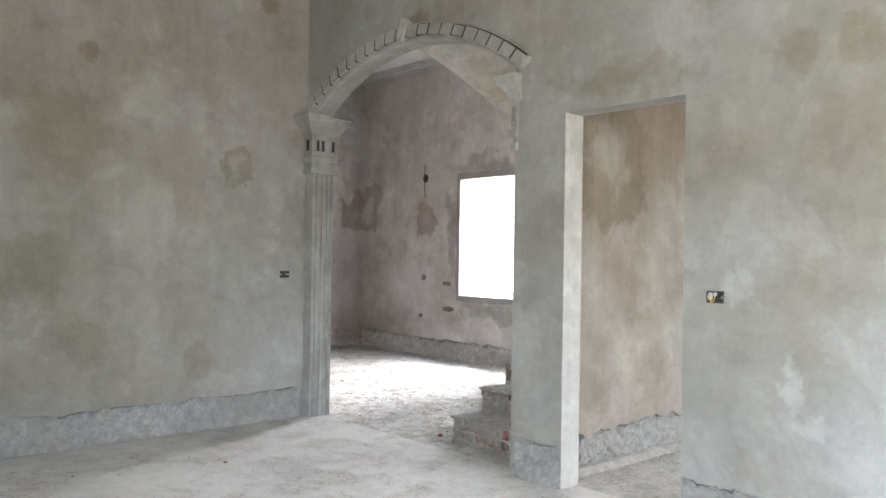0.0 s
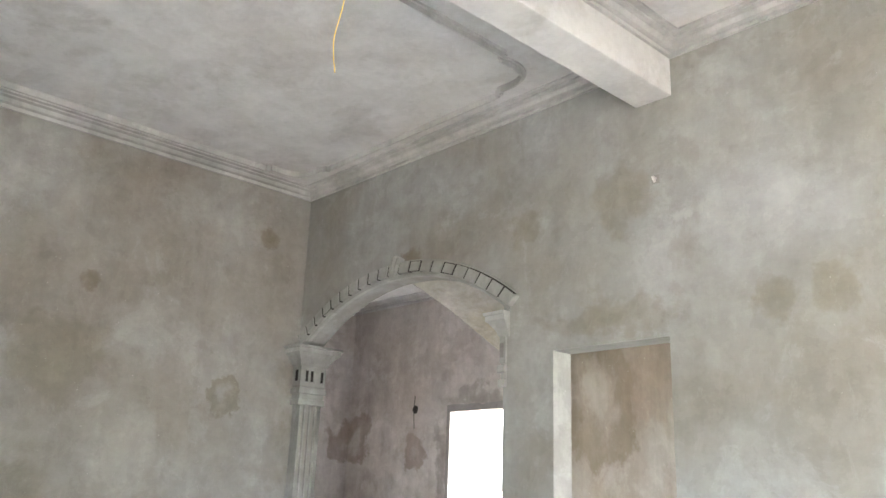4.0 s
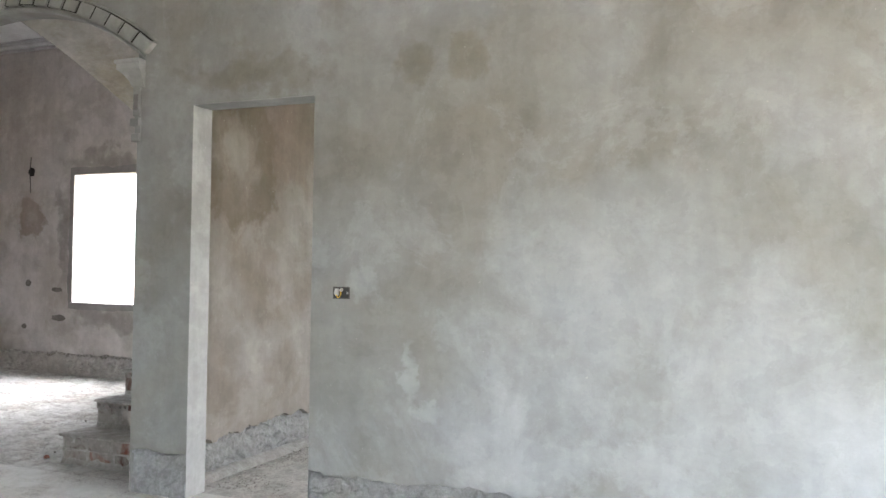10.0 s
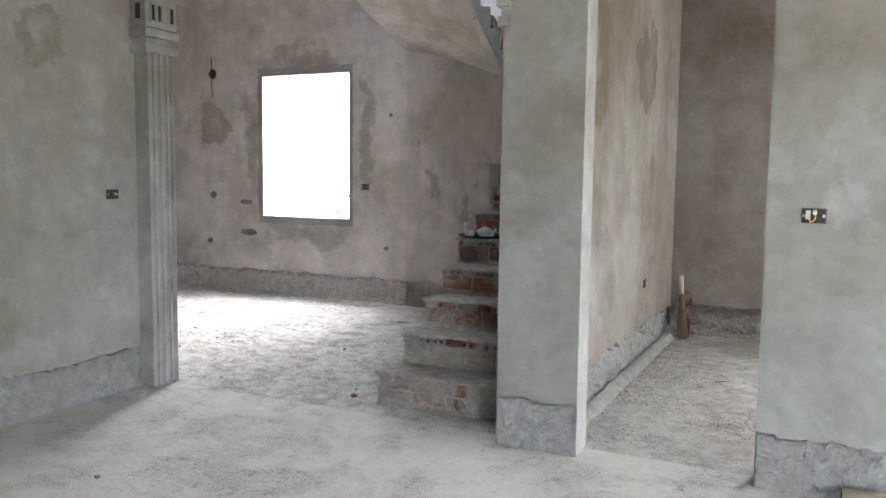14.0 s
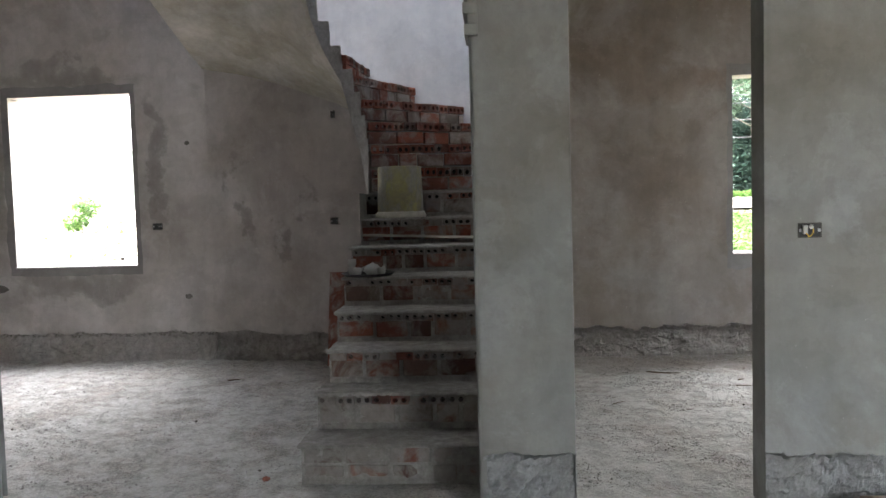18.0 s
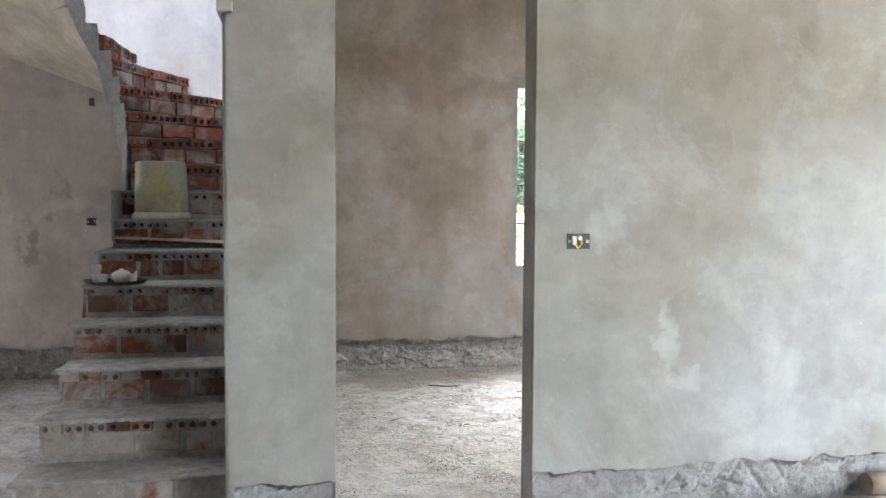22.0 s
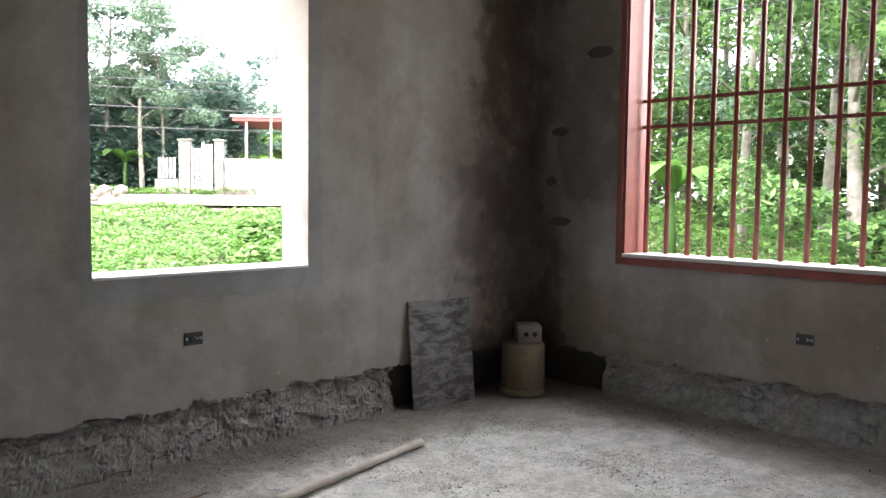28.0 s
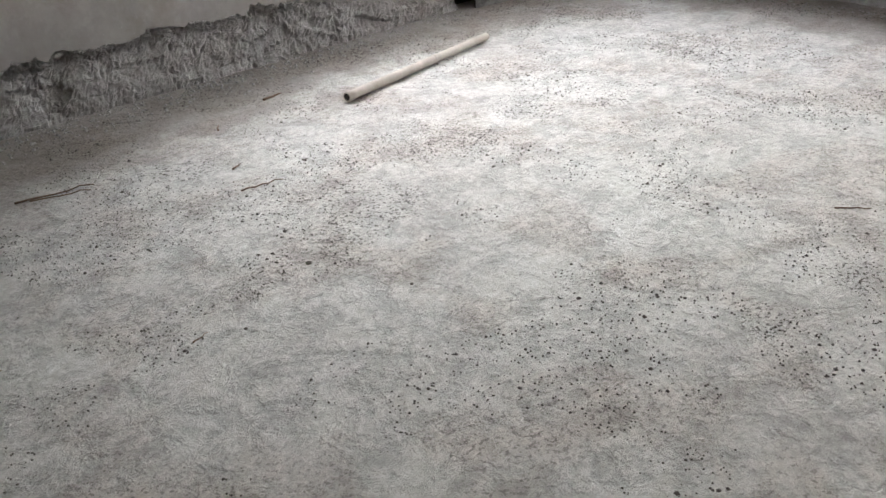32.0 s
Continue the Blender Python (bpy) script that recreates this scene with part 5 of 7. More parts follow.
# ---- electrical boxes and wires ----
def wall_box(at, axis, label, wires=0, w=0.085, h=0.052):
    """An open switch box sunk in a wall; axis: the way that the wall faces."""
    root = empty("switch_box")
    tagged(root, label, "switch box", "open switch boxes")
    ang = {"-y": 0, "+x": 90, "+y": 180, "-x": -90}[axis]
    root.matrix_basis = Matrix.Translation(at) @ Matrix.Rotation(radians(ang), 4, "Z")
    part("back", box_bm(-w / 2, w / 2, -0.003, 0.001, -h / 2, h / 2), M_BLACK, root)
    t = 0.005
    for n, b in (("rim", (-w / 2 - t, w / 2 + t, h / 2, h / 2 + t)), ("rim", (-w / 2 - t, w / 2 + t, -h / 2 - t, -h / 2)), ("rim", (-w / 2 - t, -w / 2, -h / 2, h / 2)), ("rim", (w / 2, w / 2 + t, -h / 2, h / 2))):
        part(n, box_bm(b[0], b[1], -0.006, 0.002, b[2], b[3]), M_BLACK if wires < 2 else M_SCAR_SHADE, root)
    for sx in (-1, 1):
        part("screw_tab", box_bm(sx * w * 0.44 - 0.006, sx * w * 0.44 + 0.006, -0.007, -0.002, -0.007, 0.007, 0.001), M_METAL, root)
    if wires:
        part("connector", box_bm(-0.034, -0.014, -0.022, -0.004, -0.016, 0.024, 0.003), M_WHITEP, root, "white plastic connector")
        part("connector", tube_bm([(0.004, -0.018, 0.012), (0.004, -0.004, 0.02)], 0.009, 8), M_WHITEP, root, "white plastic cap")
        pts = [(-0.024 + 0.034 * k / 10 + 0.004 * math.sin(k), -0.024, -0.012 - 0.026 * math.sin(math.pi * k / 10) + 0.02 * k / 10) for k in range(11)]
        part("wire", tube_bm(pts, 0.0028, 6), M_YELLOW, root, "looped yellow wire")
    else:
        part("terminal", box_bm(-0.02, 0.004, -0.012, -0.004, -0.012, 0.014, 0.002), M_BLACK, root)
        part("wire", tube_bm([(0.006, -0.006, 0.01), (0.018, -0.013, -0.004), (0.028, -0.006, 0.006)], 0.0025, 6), M_WHITEP, root)
    return root


wall_box((1.075, 0.0, 1.30), "-y", "open steel switch box with a looped yellow wire", 2, 0.094, 0.058)
wall_box((-3.06, -0.22, 1.31), "+x", "open switch box with loose wire ends")
wall_box((-3.63, 3.871, 1.305), "-y", "open switch box beside the hall window")
wall_box((-1.836, 3.65, 1.319), "-y", "dark open socket box near the stair")
wall_box((2.289, 3.745, 0.60), "-y", "open socket box under the window opening")
wall_box((4.93, 1.80, 0.545), "-x", "open socket box under the barred window")
wall_box((-0.19, 2.52, 0.605), "+x", "open socket box on the partition")


def patch(name, at, axis, w, h, mat, label, seed):
    """A shallow chipped hollow or a smear of fresh mortar with a ragged outline."""
    bm = bmesh.new()
    n = 26
    mid = bm.verts.new((0, -0.004, 0))
    ring = [bm.verts.new((w / 2 * math.cos(2 * math.pi * k / n) * (1 + 0.35 * hum(k * 0.55, seed)), -0.0025, h / 2 * math.sin(2 * math.pi * k / n) * (1 + 0.35 * hum(k * 0.8, seed + 7)))) for k in range(n)]
    for k in range(n):
        bm.faces.new((mid, ring[(k + 1) % n], ring[k]))
    bmesh.ops.recalc_face_normals(bm, faces=bm.faces)
    ob = part(name, bm, mat)
    ang = {"-y": 0, "+x": 90, "+y": 180, "-x": -90}[axis]
    ob.matrix_basis = Matrix.Translation(at) @ Matrix.Rotation(radians(ang), 4, "Z")
    return tagged(ob, label, "plaster patch", "", "structure")


# ---- wire hanging from the beam ----
root = empty("hanging_wire")
tagged(root, "thin yellow wire hanging loose from the ceiling beam", "wire")
bx, by, bz = 0.775, -2.40, 3.962
pts = [(bx, by, bz + 0.03), (bx - 0.005, by - 0.01, bz - 0.02), (bx + 0.012, by, bz - 0.10), (bx + 0.0, by + 0.005, bz - 0.17), (bx - 0.03, by + 0.02, bz - 0.20), (bx + 0.01, by + 0.03, bz - 0.30), (bx + 0.0, by + 0.03, bz - 0.40), (bx - 0.045, by + 0.03, bz - 0.52), (bx - 0.04, by + 0.03, bz - 0.62), (bx - 0.015, by + 0.03, bz - 0.72)]
fine = []
for i in range(len(pts) - 1):
    p0, p1, p2, p3 = (Vector(pts[max(0, min(len(pts) - 1, i + k))]) for k in (-1, 0, 1, 2))
    for t in range(6):
        t /= 6
        fine.append(0.5 * (2 * p1 + (p2 - p0) * t + (2 * p0 - 5 * p1 + 4 * p2 - p3) * t * t + (3 * p1 - p0 - 3 * p2 + p3) * t ** 3))
part("yellow_strand", tube_bm(fine, 0.0026, 6), M_YELLOW, root)
part("second_strand", tube_bm([p + Vector((0.012 * math.sin(i * 0.5), 0.006, 0)) for i, p in enumerate(fine[:20])], 0.0026, 6), M_YELLOW, root)
part("connector", tube_bm([fine[16], fine[20]], 0.006, 8), M_WHITEP, root, "white plastic sleeve")
part("hook", lathe_bm([(0.001, 0.0), (0.022, 0.0), (0.022, 0.012), (0.001, 0.012)], 12), M_DARK, root, "dark hole in the beam").matrix_basis = Matrix.Translation((bx, by, bz - 0.006))


# ---- buckets, block, board ----
def bucket(m, r_rim, r_top, h, mat, label, crust):
    """A bucket standing upside down, its rim on the ground."""
    root = empty("bucket", m)
    tagged(root, label, "bucket")
    part("body", lathe_bm([(0.0005, h), (r_top * 0.94, h), (r_top, h - 0.008), (r_top + (r_rim - r_top) * 0.5, h * 0.5), (r_rim * 0.97, 0.045), (r_rim * 0.97, 0.03), (r_rim * 0.9, 0.03), (0.0005, 0.03)], 40), mat, root)
    part("rim", lathe_bm([(r_rim * 0.9, 0.0), (r_rim * 1.06, 0.0), (r_rim * 1.08, 0.012), (r_rim * 1.05, 0.03), (r_rim * 0.98, 0.044), (r_rim * 0.9, 0.044)], 40, True), crust, root, "rim crusted with lime")
    return root


bucket(Matrix.Translation((4.555, 3.50, 0.0)), 0.150, 0.141, 0.345, M_BUCKET, "upside-down plastic bucket stained with cement in the corner", M_BUCKET)
bucket(Matrix.Translation((-1.055, 2.20, 1.366)), 0.174, 0.160, 0.375, M_YELLOWED, "upside-down cement-stained yellow bucket on a stair step", M_LIME)

block = empty("cement_brick", Matrix.Translation((4.60, 3.50, 0.346)) @ Matrix.Rotation(radians(-44), 4, "Z"))
tagged(block, "grey two-hole cement brick lying on the bucket", "brick")
part("body", box_bm(-0.082, 0.082, -0.10, 0.10, 0.0, 0.118, 0.014), M_BLOCK, block)
for sx in (-0.022, 0.034):
    hole = part("hole", lathe_bm([(0.001, -0.001), (0.0165, -0.001), (0.0165, 0.004), (0.001, 0.004)], 16), M_DARK, block, "dark round core hole")
    hole.matrix_basis = Matrix.Translation((sx, -0.1005, 0.062)) @ Matrix.Rotation(radians(90), 4, "X")

bm = box_bm(-0.25, 0.25, -0.008, 0.008, 0.0, 0.665, 0.0)
bmesh.ops.subdivide_edges(bm, edges=list(bm.edges), cuts=6, use_grid_fill=True)
for v in bm.verts:
    v.co.y += 0.03 * ((v.co.x + 0.1) / 0.35) ** 2 * (1 if v.co.x > -0.1 else 0.15) * 1.2 + 0.004 * hum(v.co.x * 6, v.co.z * 6)
    v.co.x += 0.006 * hum(v.co.z * 9, v.co.x * 4)
board = part("board", bm, M_BOARD)
board.matrix_basis = Matrix.Translation((3.95, 3.625, 0.0)) @ Matrix.Rotation(radians(-9), 4, "Z") @ Matrix.Rotation(radians(-6.5), 4, "X")
tagged(board, "thin cement-smeared sheet leaning on the wall", "board")


def uneven_box(w, d, h):
    bm = box_bm(-w / 2, w / 2, -d / 2, d / 2, 0.0, h, 0.006)
    for v in bm.verts:
        v.co += Vector((hum(v.co.x * 30, v.co.z * 30), hum(v.co.y * 30, v.co.x * 30, 2), 0)) * 0.006
    return bm


# ---- canes and bamboo ----
def cane(name, a, b, r, mat, label, nodes=(), category="bamboo pole", hollow=True):
    root = empty(name)
    tagged(root, label, category)
    a, b = Vector(a), Vector(b)
    n = 24
    pts, rad = [], []
    for k in range(n + 1):
        t = k / n
        swell = max([math.exp(-((t - q) / 0.008) ** 2) for q in nodes] or [0])
        pts.append(a + (b - a) * t + Vector((0.004 * hum(t * 5, r * 90), 0.006 * hum(t * 4, 3), 0)))
        rad.append(r * (1 - 0.12 * t) * (1 + 0.10 * swell))
    part("stem", tube_bm(pts, rad, 14), mat, root)
    for q in nodes:
        p = a + (b - a) * q
        d = (b - a).normalized()
        part("node_ring", tube_bm([p - d * 0.006, p, p + d * 0.006], [r * (1 - 0.12 * q) * 1.03, r * (1 - 0.12 * q) * 1.13, r * (1 - 0.12 * q) * 1.03], 14), mat, root)
    if hollow:
        d = (b - a).normalized()
        part("hollow_end", tube_bm([a - d * 0.002, a + d * 0.02], r * 0.72, 12), M_DARK, root, "dark hollow cut end")
    return root


cane("cane", (2.225, 2.925, 0.024), (3.25, 3.115, 0.022), 0.0215, M_TUBE, "dusty grey bamboo cane lying on the floor", (0.58,))
cane("bamboo_pole", (1.25, -0.155, 0.062), (4.6, -0.12, 0.060), 0.058, M_BAMBOO, "thick dry bamboo pole lying along the wall", (0.12, 0.3, 0.47, 0.64, 0.8))
cane("bamboo_pole", (1.60, -0.27, 0.05), (5.0, -0.25, 0.05), 0.047, M_BAMBOO, "dry bamboo pole lying along the wall", (0.1, 0.27, 0.43, 0.6, 0.78))
cane("bamboo_pole", (2.47, -0.10, 0.165), (5.2, -0.11, 0.15), 0.05, M_BAMBOO, "brown bamboo pole resting on the others", (0.2, 0.45, 0.7))
plank = part("plank", box_bm(-0.9, 0.9, -0.07, 0.07, 0.0, 0.03, 0.003), M_WOOD)
plank.matrix_basis = Matrix.Translation((2.35, -0.42, 0.0)) @ Matrix.Rotation(radians(2), 4, "Z")
tagged(plank, "pale weathered plank on the floor by the poles", "plank")

packet = empty("paper_packet", Matrix.Translation((2.14, -0.40, 0.031)) @ Matrix.Rotation(radians(14), 4, "Z"))
tagged(packet, "crumpled red and white paper packet on the plank", "packet")
part("wrapper", uneven_box(0.16, 0.10, 0.07), M_RED, packet, "red printed wrapper")
part("white_band", box_bm(-0.03, 0.035, -0.054, 0.054, 0.0, 0.074, 0.004), M_WHITEP, packet, "white band across the packet")
fillet = []
for k in range(90):
    y = 0.24 + 3.2 * k / 89
    fillet.append((Vector((-0.115 + 0.012 * hum(y * 4, 3.0), y, -0.002)), Vector((1, 0, 0)), Vector((0, 0, 1))))
bead = part("trim_mortar_fillet", sweep_bm(fillet, [(-0.05, 0.0), (-0.05, 0.055), (-0.015, 0.045), (0.012, 0.018), (0.022, 0.0)]), M_CONC)
tagged(bead, "pale mortar fillet between floor and partition", "mortar fillet", "", "structure")

# ---- tray with cups on the stair ----
tray = empty("tray", Matrix.Translation((-1.21, 1.555, 0.996)))
tagged(tray, "black plastic tray on a stair step", "tray")
part("dish", lathe_bm([(0.001, 0.004), (0.15, 0.004), (0.175, 0.02), (0.18, 0.02), (0.155, 0.0), (0.001, 0.0)], 36), M_BLACK, tray)


def pot(m, s, name, label, prof, cat):
    root = empty(name, m)
    tagged(root, label, cat)
    part("body", lathe_bm([(r * s, z * s) for r, z in prof], 24), M_WHITEP, root)
    return root


t = pot(Matrix.Translation((-1.18, 1.55, 1.001)), 1.0, "teapot", "small white porcelain teapot on the tray", [(0.001, 0.0), (0.035, 0.0), (0.055, 0.025), (0.055, 0.045), (0.035, 0.066), (0.02, 0.07), (0.008, 0.078), (0.001, 0.082)], "teapot")
part("spout", tube_bm([(0.045, 0, 0.03), (0.072, 0, 0.045), (0.085, 0, 0.062)], [0.012, 0.009, 0.007], 10), M_WHITEP, t)
part("handle", tube_bm([(-0.048 - 0.022 * math.sin(math.pi * k / 8), 0, 0.02 + 0.035 * k / 8) for k in range(9)], 0.005, 8), M_WHITEP, t)
CUP = [(0.001, 0.0), (0.018, 0.0), (0.026, 0.02), (0.028, 0.052), (0.025, 0.052), (0.022, 0.02), (0.001, 0.006)]
cup = pot(Matrix.Translation((-1.31, 1.52, 1.003)), 1.0, "cup", "small white tea cup on the tray", CUP, "cup")
for p, s in (((-1.27, 1.49, 1.001), 1), ((-1.11, 1.49, 1.001), 1)):
    copy_thing(cup, Matrix.Translation(p))
copy_thing(cup, Matrix.Translation((-1.31, 1.52, 1.056)))


# ---- litter on the floors ----
def stone_bm(s, seed):
    bm = bmesh.new()
    bmesh.ops.create_icosphere(bm, subdivisions=1, radius=s)
    for v in bm.verts:
        v.co *= 1 + 0.35 * hum(v.co.x * 60 + seed, v.co.y * 60, v.co.z * 60)
        v.co.z *= 0.65
    return bm


def pebble(x, y, s, mat=None, z=0.0):
    ob = part("pebble", stone_bm(s, x * 7 + y), mat or M_PEBBLE)
    ob.location = (x, y, z + s * 0.4)
    return tagged(ob, "small dark grit stone on the cement floor", "pebble", "floor litter")


rnd = random.Random(5)
for x, y, s in ((1.34, 1.90, 0.009), (1.40, 2.12, 0.007), (1.30, 2.03, 0.005), (1.05, 1.75, 0.005), (1.47, 1.60, 0.005)):
    pebble(x, y, s)
for _ in range(14):
    pebble(rnd.uniform(0.9, 3.6), rnd.uniform(0.6, 3.3), rnd.choice((0.003, 0.004, 0.004, 0.006)))
for _ in range(9):
    pebble(rnd.uniform(-5.6, -1.6), rnd.uniform(0.5, 3.5), rnd.choice((0.006, 0.009, 0.012)))
pebble(-1.62, 0.42, 0.024, M_BRICK)
pebble(-1.95, -1.35, 0.016, M_BRICK)
pebble(-2.25, -2.3, 0.012, M_LIME)


def twig(x, y, ang, length, r, label="dry brown twig on the cement floor"):
    pts = [(length * (k / 6 - 0.5), 0.012 * hum(k * 0.9, x * 5) * length * 8, r + 0.004 * abs(hum(k, y))) for k in range(7)]
    ob = part("twig", tube_bm(pts, [r * (1 - 0.09 * k) for k in range(7)], 6), M_TWIG)
    ob.matrix_basis = Matrix.Translation((x, y, 0)) @ Matrix.Rotation(radians(ang), 4, "Z")
    return tagged(ob, label, "twig", "floor litter")


for row in ((1.0, 2.98, -12, 0.26, 0.004), (1.01, 2.95, -20, 0.20, 0.003), (1.53, 2.47, -8, 0.15, 0.003), (2.62, 0.95, -50, 0.10, 0.003), (1.55, 2.68, 30, 0.05, 0.004),
            (2.05, 3.25, 10, 0.10, 0.006), (0.5, 2.0, 40, 0.12, 0.003), (1.7, 3.1, 60, 0.07, 0.003), (0.95, 1.8, 15, 0.05, 0.002), (-2.6, 2.9, 20, 0.12, 0.006)):
    twig(*row)


def chips(name, x0, x1, y0, y1, count, s0, s1, mat, label, seed, keep=None):
    """Loose grit, uncountable: many small flattened crumbs in one mesh."""
    r = random.Random(seed)
    verts, faces = [], []
    while count:
        x, y = r.uniform(x0, x1), r.uniform(y0, y1)
        if keep and not keep(x, y):
            continue
        count -= 1
        s = r.uniform(s0, s1) * (2.0 if r.random() < 0.05 else 1)
        a = r.uniform(0, 6.28)
        b = len(verts)
        for k in range(5):
            q = a + k * 1.2566
            verts.append((x + s * math.cos(q) * r.uniform(0.6, 1.2), y + s * math.sin(q) * r.uniform(0.6, 1.2), -0.002))
        verts.append((x, y, s * r.uniform(0.3, 0.7)))
        faces += [(b + k, b + (k + 1) % 5, b + 5) for k in range(5)]
    me = bpy.data.meshes.new(name)
    me.from_pydata(verts, [], faces)
    me.materials.append(mat)
    return tagged(new(name, me), label, "grit", "", "stuff")


def gritty(x, y):
    return hum(x * 2.2, y * 2.2, 4.0) + 0.5 * hum(x * 6, y * 6, 8.0) > 0.02


chips("grit_back_room", -0.1, 4.8, 0.3, 3.6, 15000, 0.0012, 0.0040, M_PEBBLE, "dark loose grit scattered on the floor", 3, gritty)
chips("grit_hall", -7.3, -0.4, 0.3, 3.7, 6500, 0.003, 0.010, M_CONC, "loose rubble crumbs on the hall floor", 4, gritty)
chips("grit_living_room", -2.9, 4.0, -4.0, -0.1, 1500, 0.0015, 0.005, M_CONC, "fine crumbs on the living room floor", 6, gritty)
for (xa, ya), (xb, yb), nrow in (((-0.1, 3.70), (3.6, 3.70), 900), ((4.8, 3.0), (4.8, 0.4), 500), ((-7.0, 3.75), (-1.7, 3.55), 900), ((-0.1, 0.3), (-0.1, 3.5), 500), ((1.0, -0.06), (6, -0.06), 300)):
    r = random.Random(nrow)
    L = math.hypot(xb - xa, yb - ya)
    nx, ny = (yb - ya) / L, (xb - xa) / L
    verts, faces = [], []
    for _ in range(nrow):
        t, o = r.random(), abs(r.gauss(0, 0.13))
        sgn = -1
        x = xa + (xb - xa) * t + (o * (0 if abs(ny) > 0.5 else (1 if xa < 0 else -1)))
        y = ya + (yb - ya) * t - (o if abs(ny) > 0.5 else 0)
        s = r.uniform(0.003, 0.012)
        b = len(verts)
        a = r.uniform(0, 6.28)
        for k in range(5):
            q = a + k * 1.2566
            verts.append((x + s * math.cos(q) * r.uniform(0.6, 1.2), y + s * math.sin(q) * r.uniform(0.6, 1.2), -0.002))
        verts.append((x, y, s * r.uniform(0.4, 0.9)))
        faces += [(b + k, b + (k + 1) % 5, b + 5) for k in range(5)]
    me = bpy.data.meshes.new("mortar_crumbs")
    me.from_pydata(verts, [], faces)
    me.materials.append(M_CONC)
    tagged(new("mortar_crumbs", me), "mortar crumbs fallen along the wall's foot", "rubble", "", "stuff")


def nibs(name, start, end, seed, mid, count, label):
    """Crumbs of plaster that cling to the broken edge, uncountable: one mesh."""
    r = random.Random(int(seed))
    a, b = Vector((*start, 0)), Vector((*end, 0))
    d = (b - a).normalized()
    out = Vector((d.y, -d.x, 0))
    verts, faces = [], []
    for _ in range(count):
        u = r.uniform(0, (b - a).length)
        c = a + d * u + out * r.uniform(-0.012, 0.004) + Vector((0, 0, jag(u, seed, mid) - r.uniform(0.0, 0.03)))
        w, h = r.uniform(0.006, 0.03), r.uniform(0.004, 0.014)
        k = len(verts)
        verts += [tuple(c - d * w), tuple(c + d * w * r.uniform(0.6, 1)), tuple(c + Vector((0, 0, h))), tuple(c - Vector((0, 0, h * r.uniform(0.6, 1.4)))), tuple(c + out * r.uniform(0.004, 0.014)), tuple(c - out * 0.03)]
        for i, j in ((0, 2), (2, 1), (1, 3), (3, 0)):
            faces += [(k + i, k + j, k + 4), (k + j, k + i, k + 5)]
    me = bpy.data.meshes.new(name)
    me.from_pydata(verts, [], faces)
    me.materials.append(M_STRIP)
    return tagged(new(name, me), label, "rubble", "", "stuff")


nibs("plaster_crumbs", (-0.19, 3.745), (3.61, 3.745), 43.0, 0.275, 260, "loose crumbs on the broken plaster edge")
nibs("plaster_crumbs", (4.93, 3.1), (4.93, 0.25), 47.0, 0.27, 160, "loose crumbs on the broken plaster edge")
nibs("plaster_crumbs", (-7.5, 3.949), (-3.1, 3.86), 21.0, 0.27, 260, "loose crumbs on the broken plaster edge")

# ---- window surrounds, pale door sheets, chips and holes ----
def ragged_ring(name, face, u0, u1, v0, v1, widths, mat, label, seed):
    """A smooth band of fresh cement round an opening, ragged outside; face(u, v, out) gives the place."""
    wl, wr, wb, wt = widths
    bm = bmesh.new()
    inner, outer_ = [], []
    def edge(a, b, n):
        return [(a[0] + (b[0] - a[0]) * k / n, a[1] + (b[1] - a[1]) * k / n) for k in range(n)]
    ins = edge((u0, v0), (u1, v0), 30) + edge((u1, v0), (u1, v1), 30) + edge((u1, v1), (u0, v1), 30) + edge((u0, v1), (u0, v0), 30)
    out = edge((u0 - wl, v0 - wb), (u1 + wr, v0 - wb), 30) + edge((u1 + wr, v0 - wb), (u1 + wr, v1 + wt), 30) + edge((u1 + wr, v1 + wt), (u0 - wl, v1 + wt), 30) + edge((u0 - wl, v1 + wt), (u0 - wl, v0 - wb), 30)
    cu, cv = (u0 + u1) / 2, (v0 + v1) / 2
    for k, ((a, b), (c, d)) in enumerate(zip(ins, out)):
        w = 1 + 0.30 * hum(c * 3, d * 3, seed) + 0.22 * hum(c * 11, d * 11, seed)
        inner.append(bm.verts.new(face(a, b, 0.003)))
        outer_.append(bm.verts.new(face(a + (c - a) * w, b + (d - b) * w, 0.0022)))
    n = len(ins)
    for k in range(n):
        bm.faces.new((inner[k], inner[(k + 1) % n], outer_[(k + 1) % n], outer_[k]))
    bmesh.ops.recalc_face_normals(bm, faces=bm.faces)
    return tagged(part(name, bm, mat), label, "cement band", "", "structure")


ragged_ring("trim_band_room_window", lambda u, v, o: Vector((u, 3.745 - o, v)), 1.80, 2.975, 0.918, 2.535, (0.05, 0.09, 0.12, 0.10), M_BAND, "smooth dark cement band round the window", 3.0)
hall_d = (Vector((-3.1, 3.86, 0)) - Vector((-7.55, 3.95, 0))).normalized()
ragged_ring("trim_band_hall_window", lambda u, v, o: Vector((-7.55, 3.95, v)) + hall_d * u - Vector((-hall_d.y, hall_d.x, 0)) * o, 2.46, 3.70, 0.925, 2.595, (0.07, 0.05, 0.08, 0.09), M_BAND, "dark cement band round the hall window", 8.0)
tagged(part("trim_door_jamb", box_bm(-0.001, 0.0035, 0.001, 0.183, 0.0, 2.446), M_JAMB), "pale plaster door jamb with side light in its tone", "door jamb", "", "structure")
tagged(part("trim_door_head", box_bm(0.004, 0.874, 0.001, 0.183, 2.4465, 2.451), M_JAMB), "thin pale plaster door head", "door head", "", "structure")
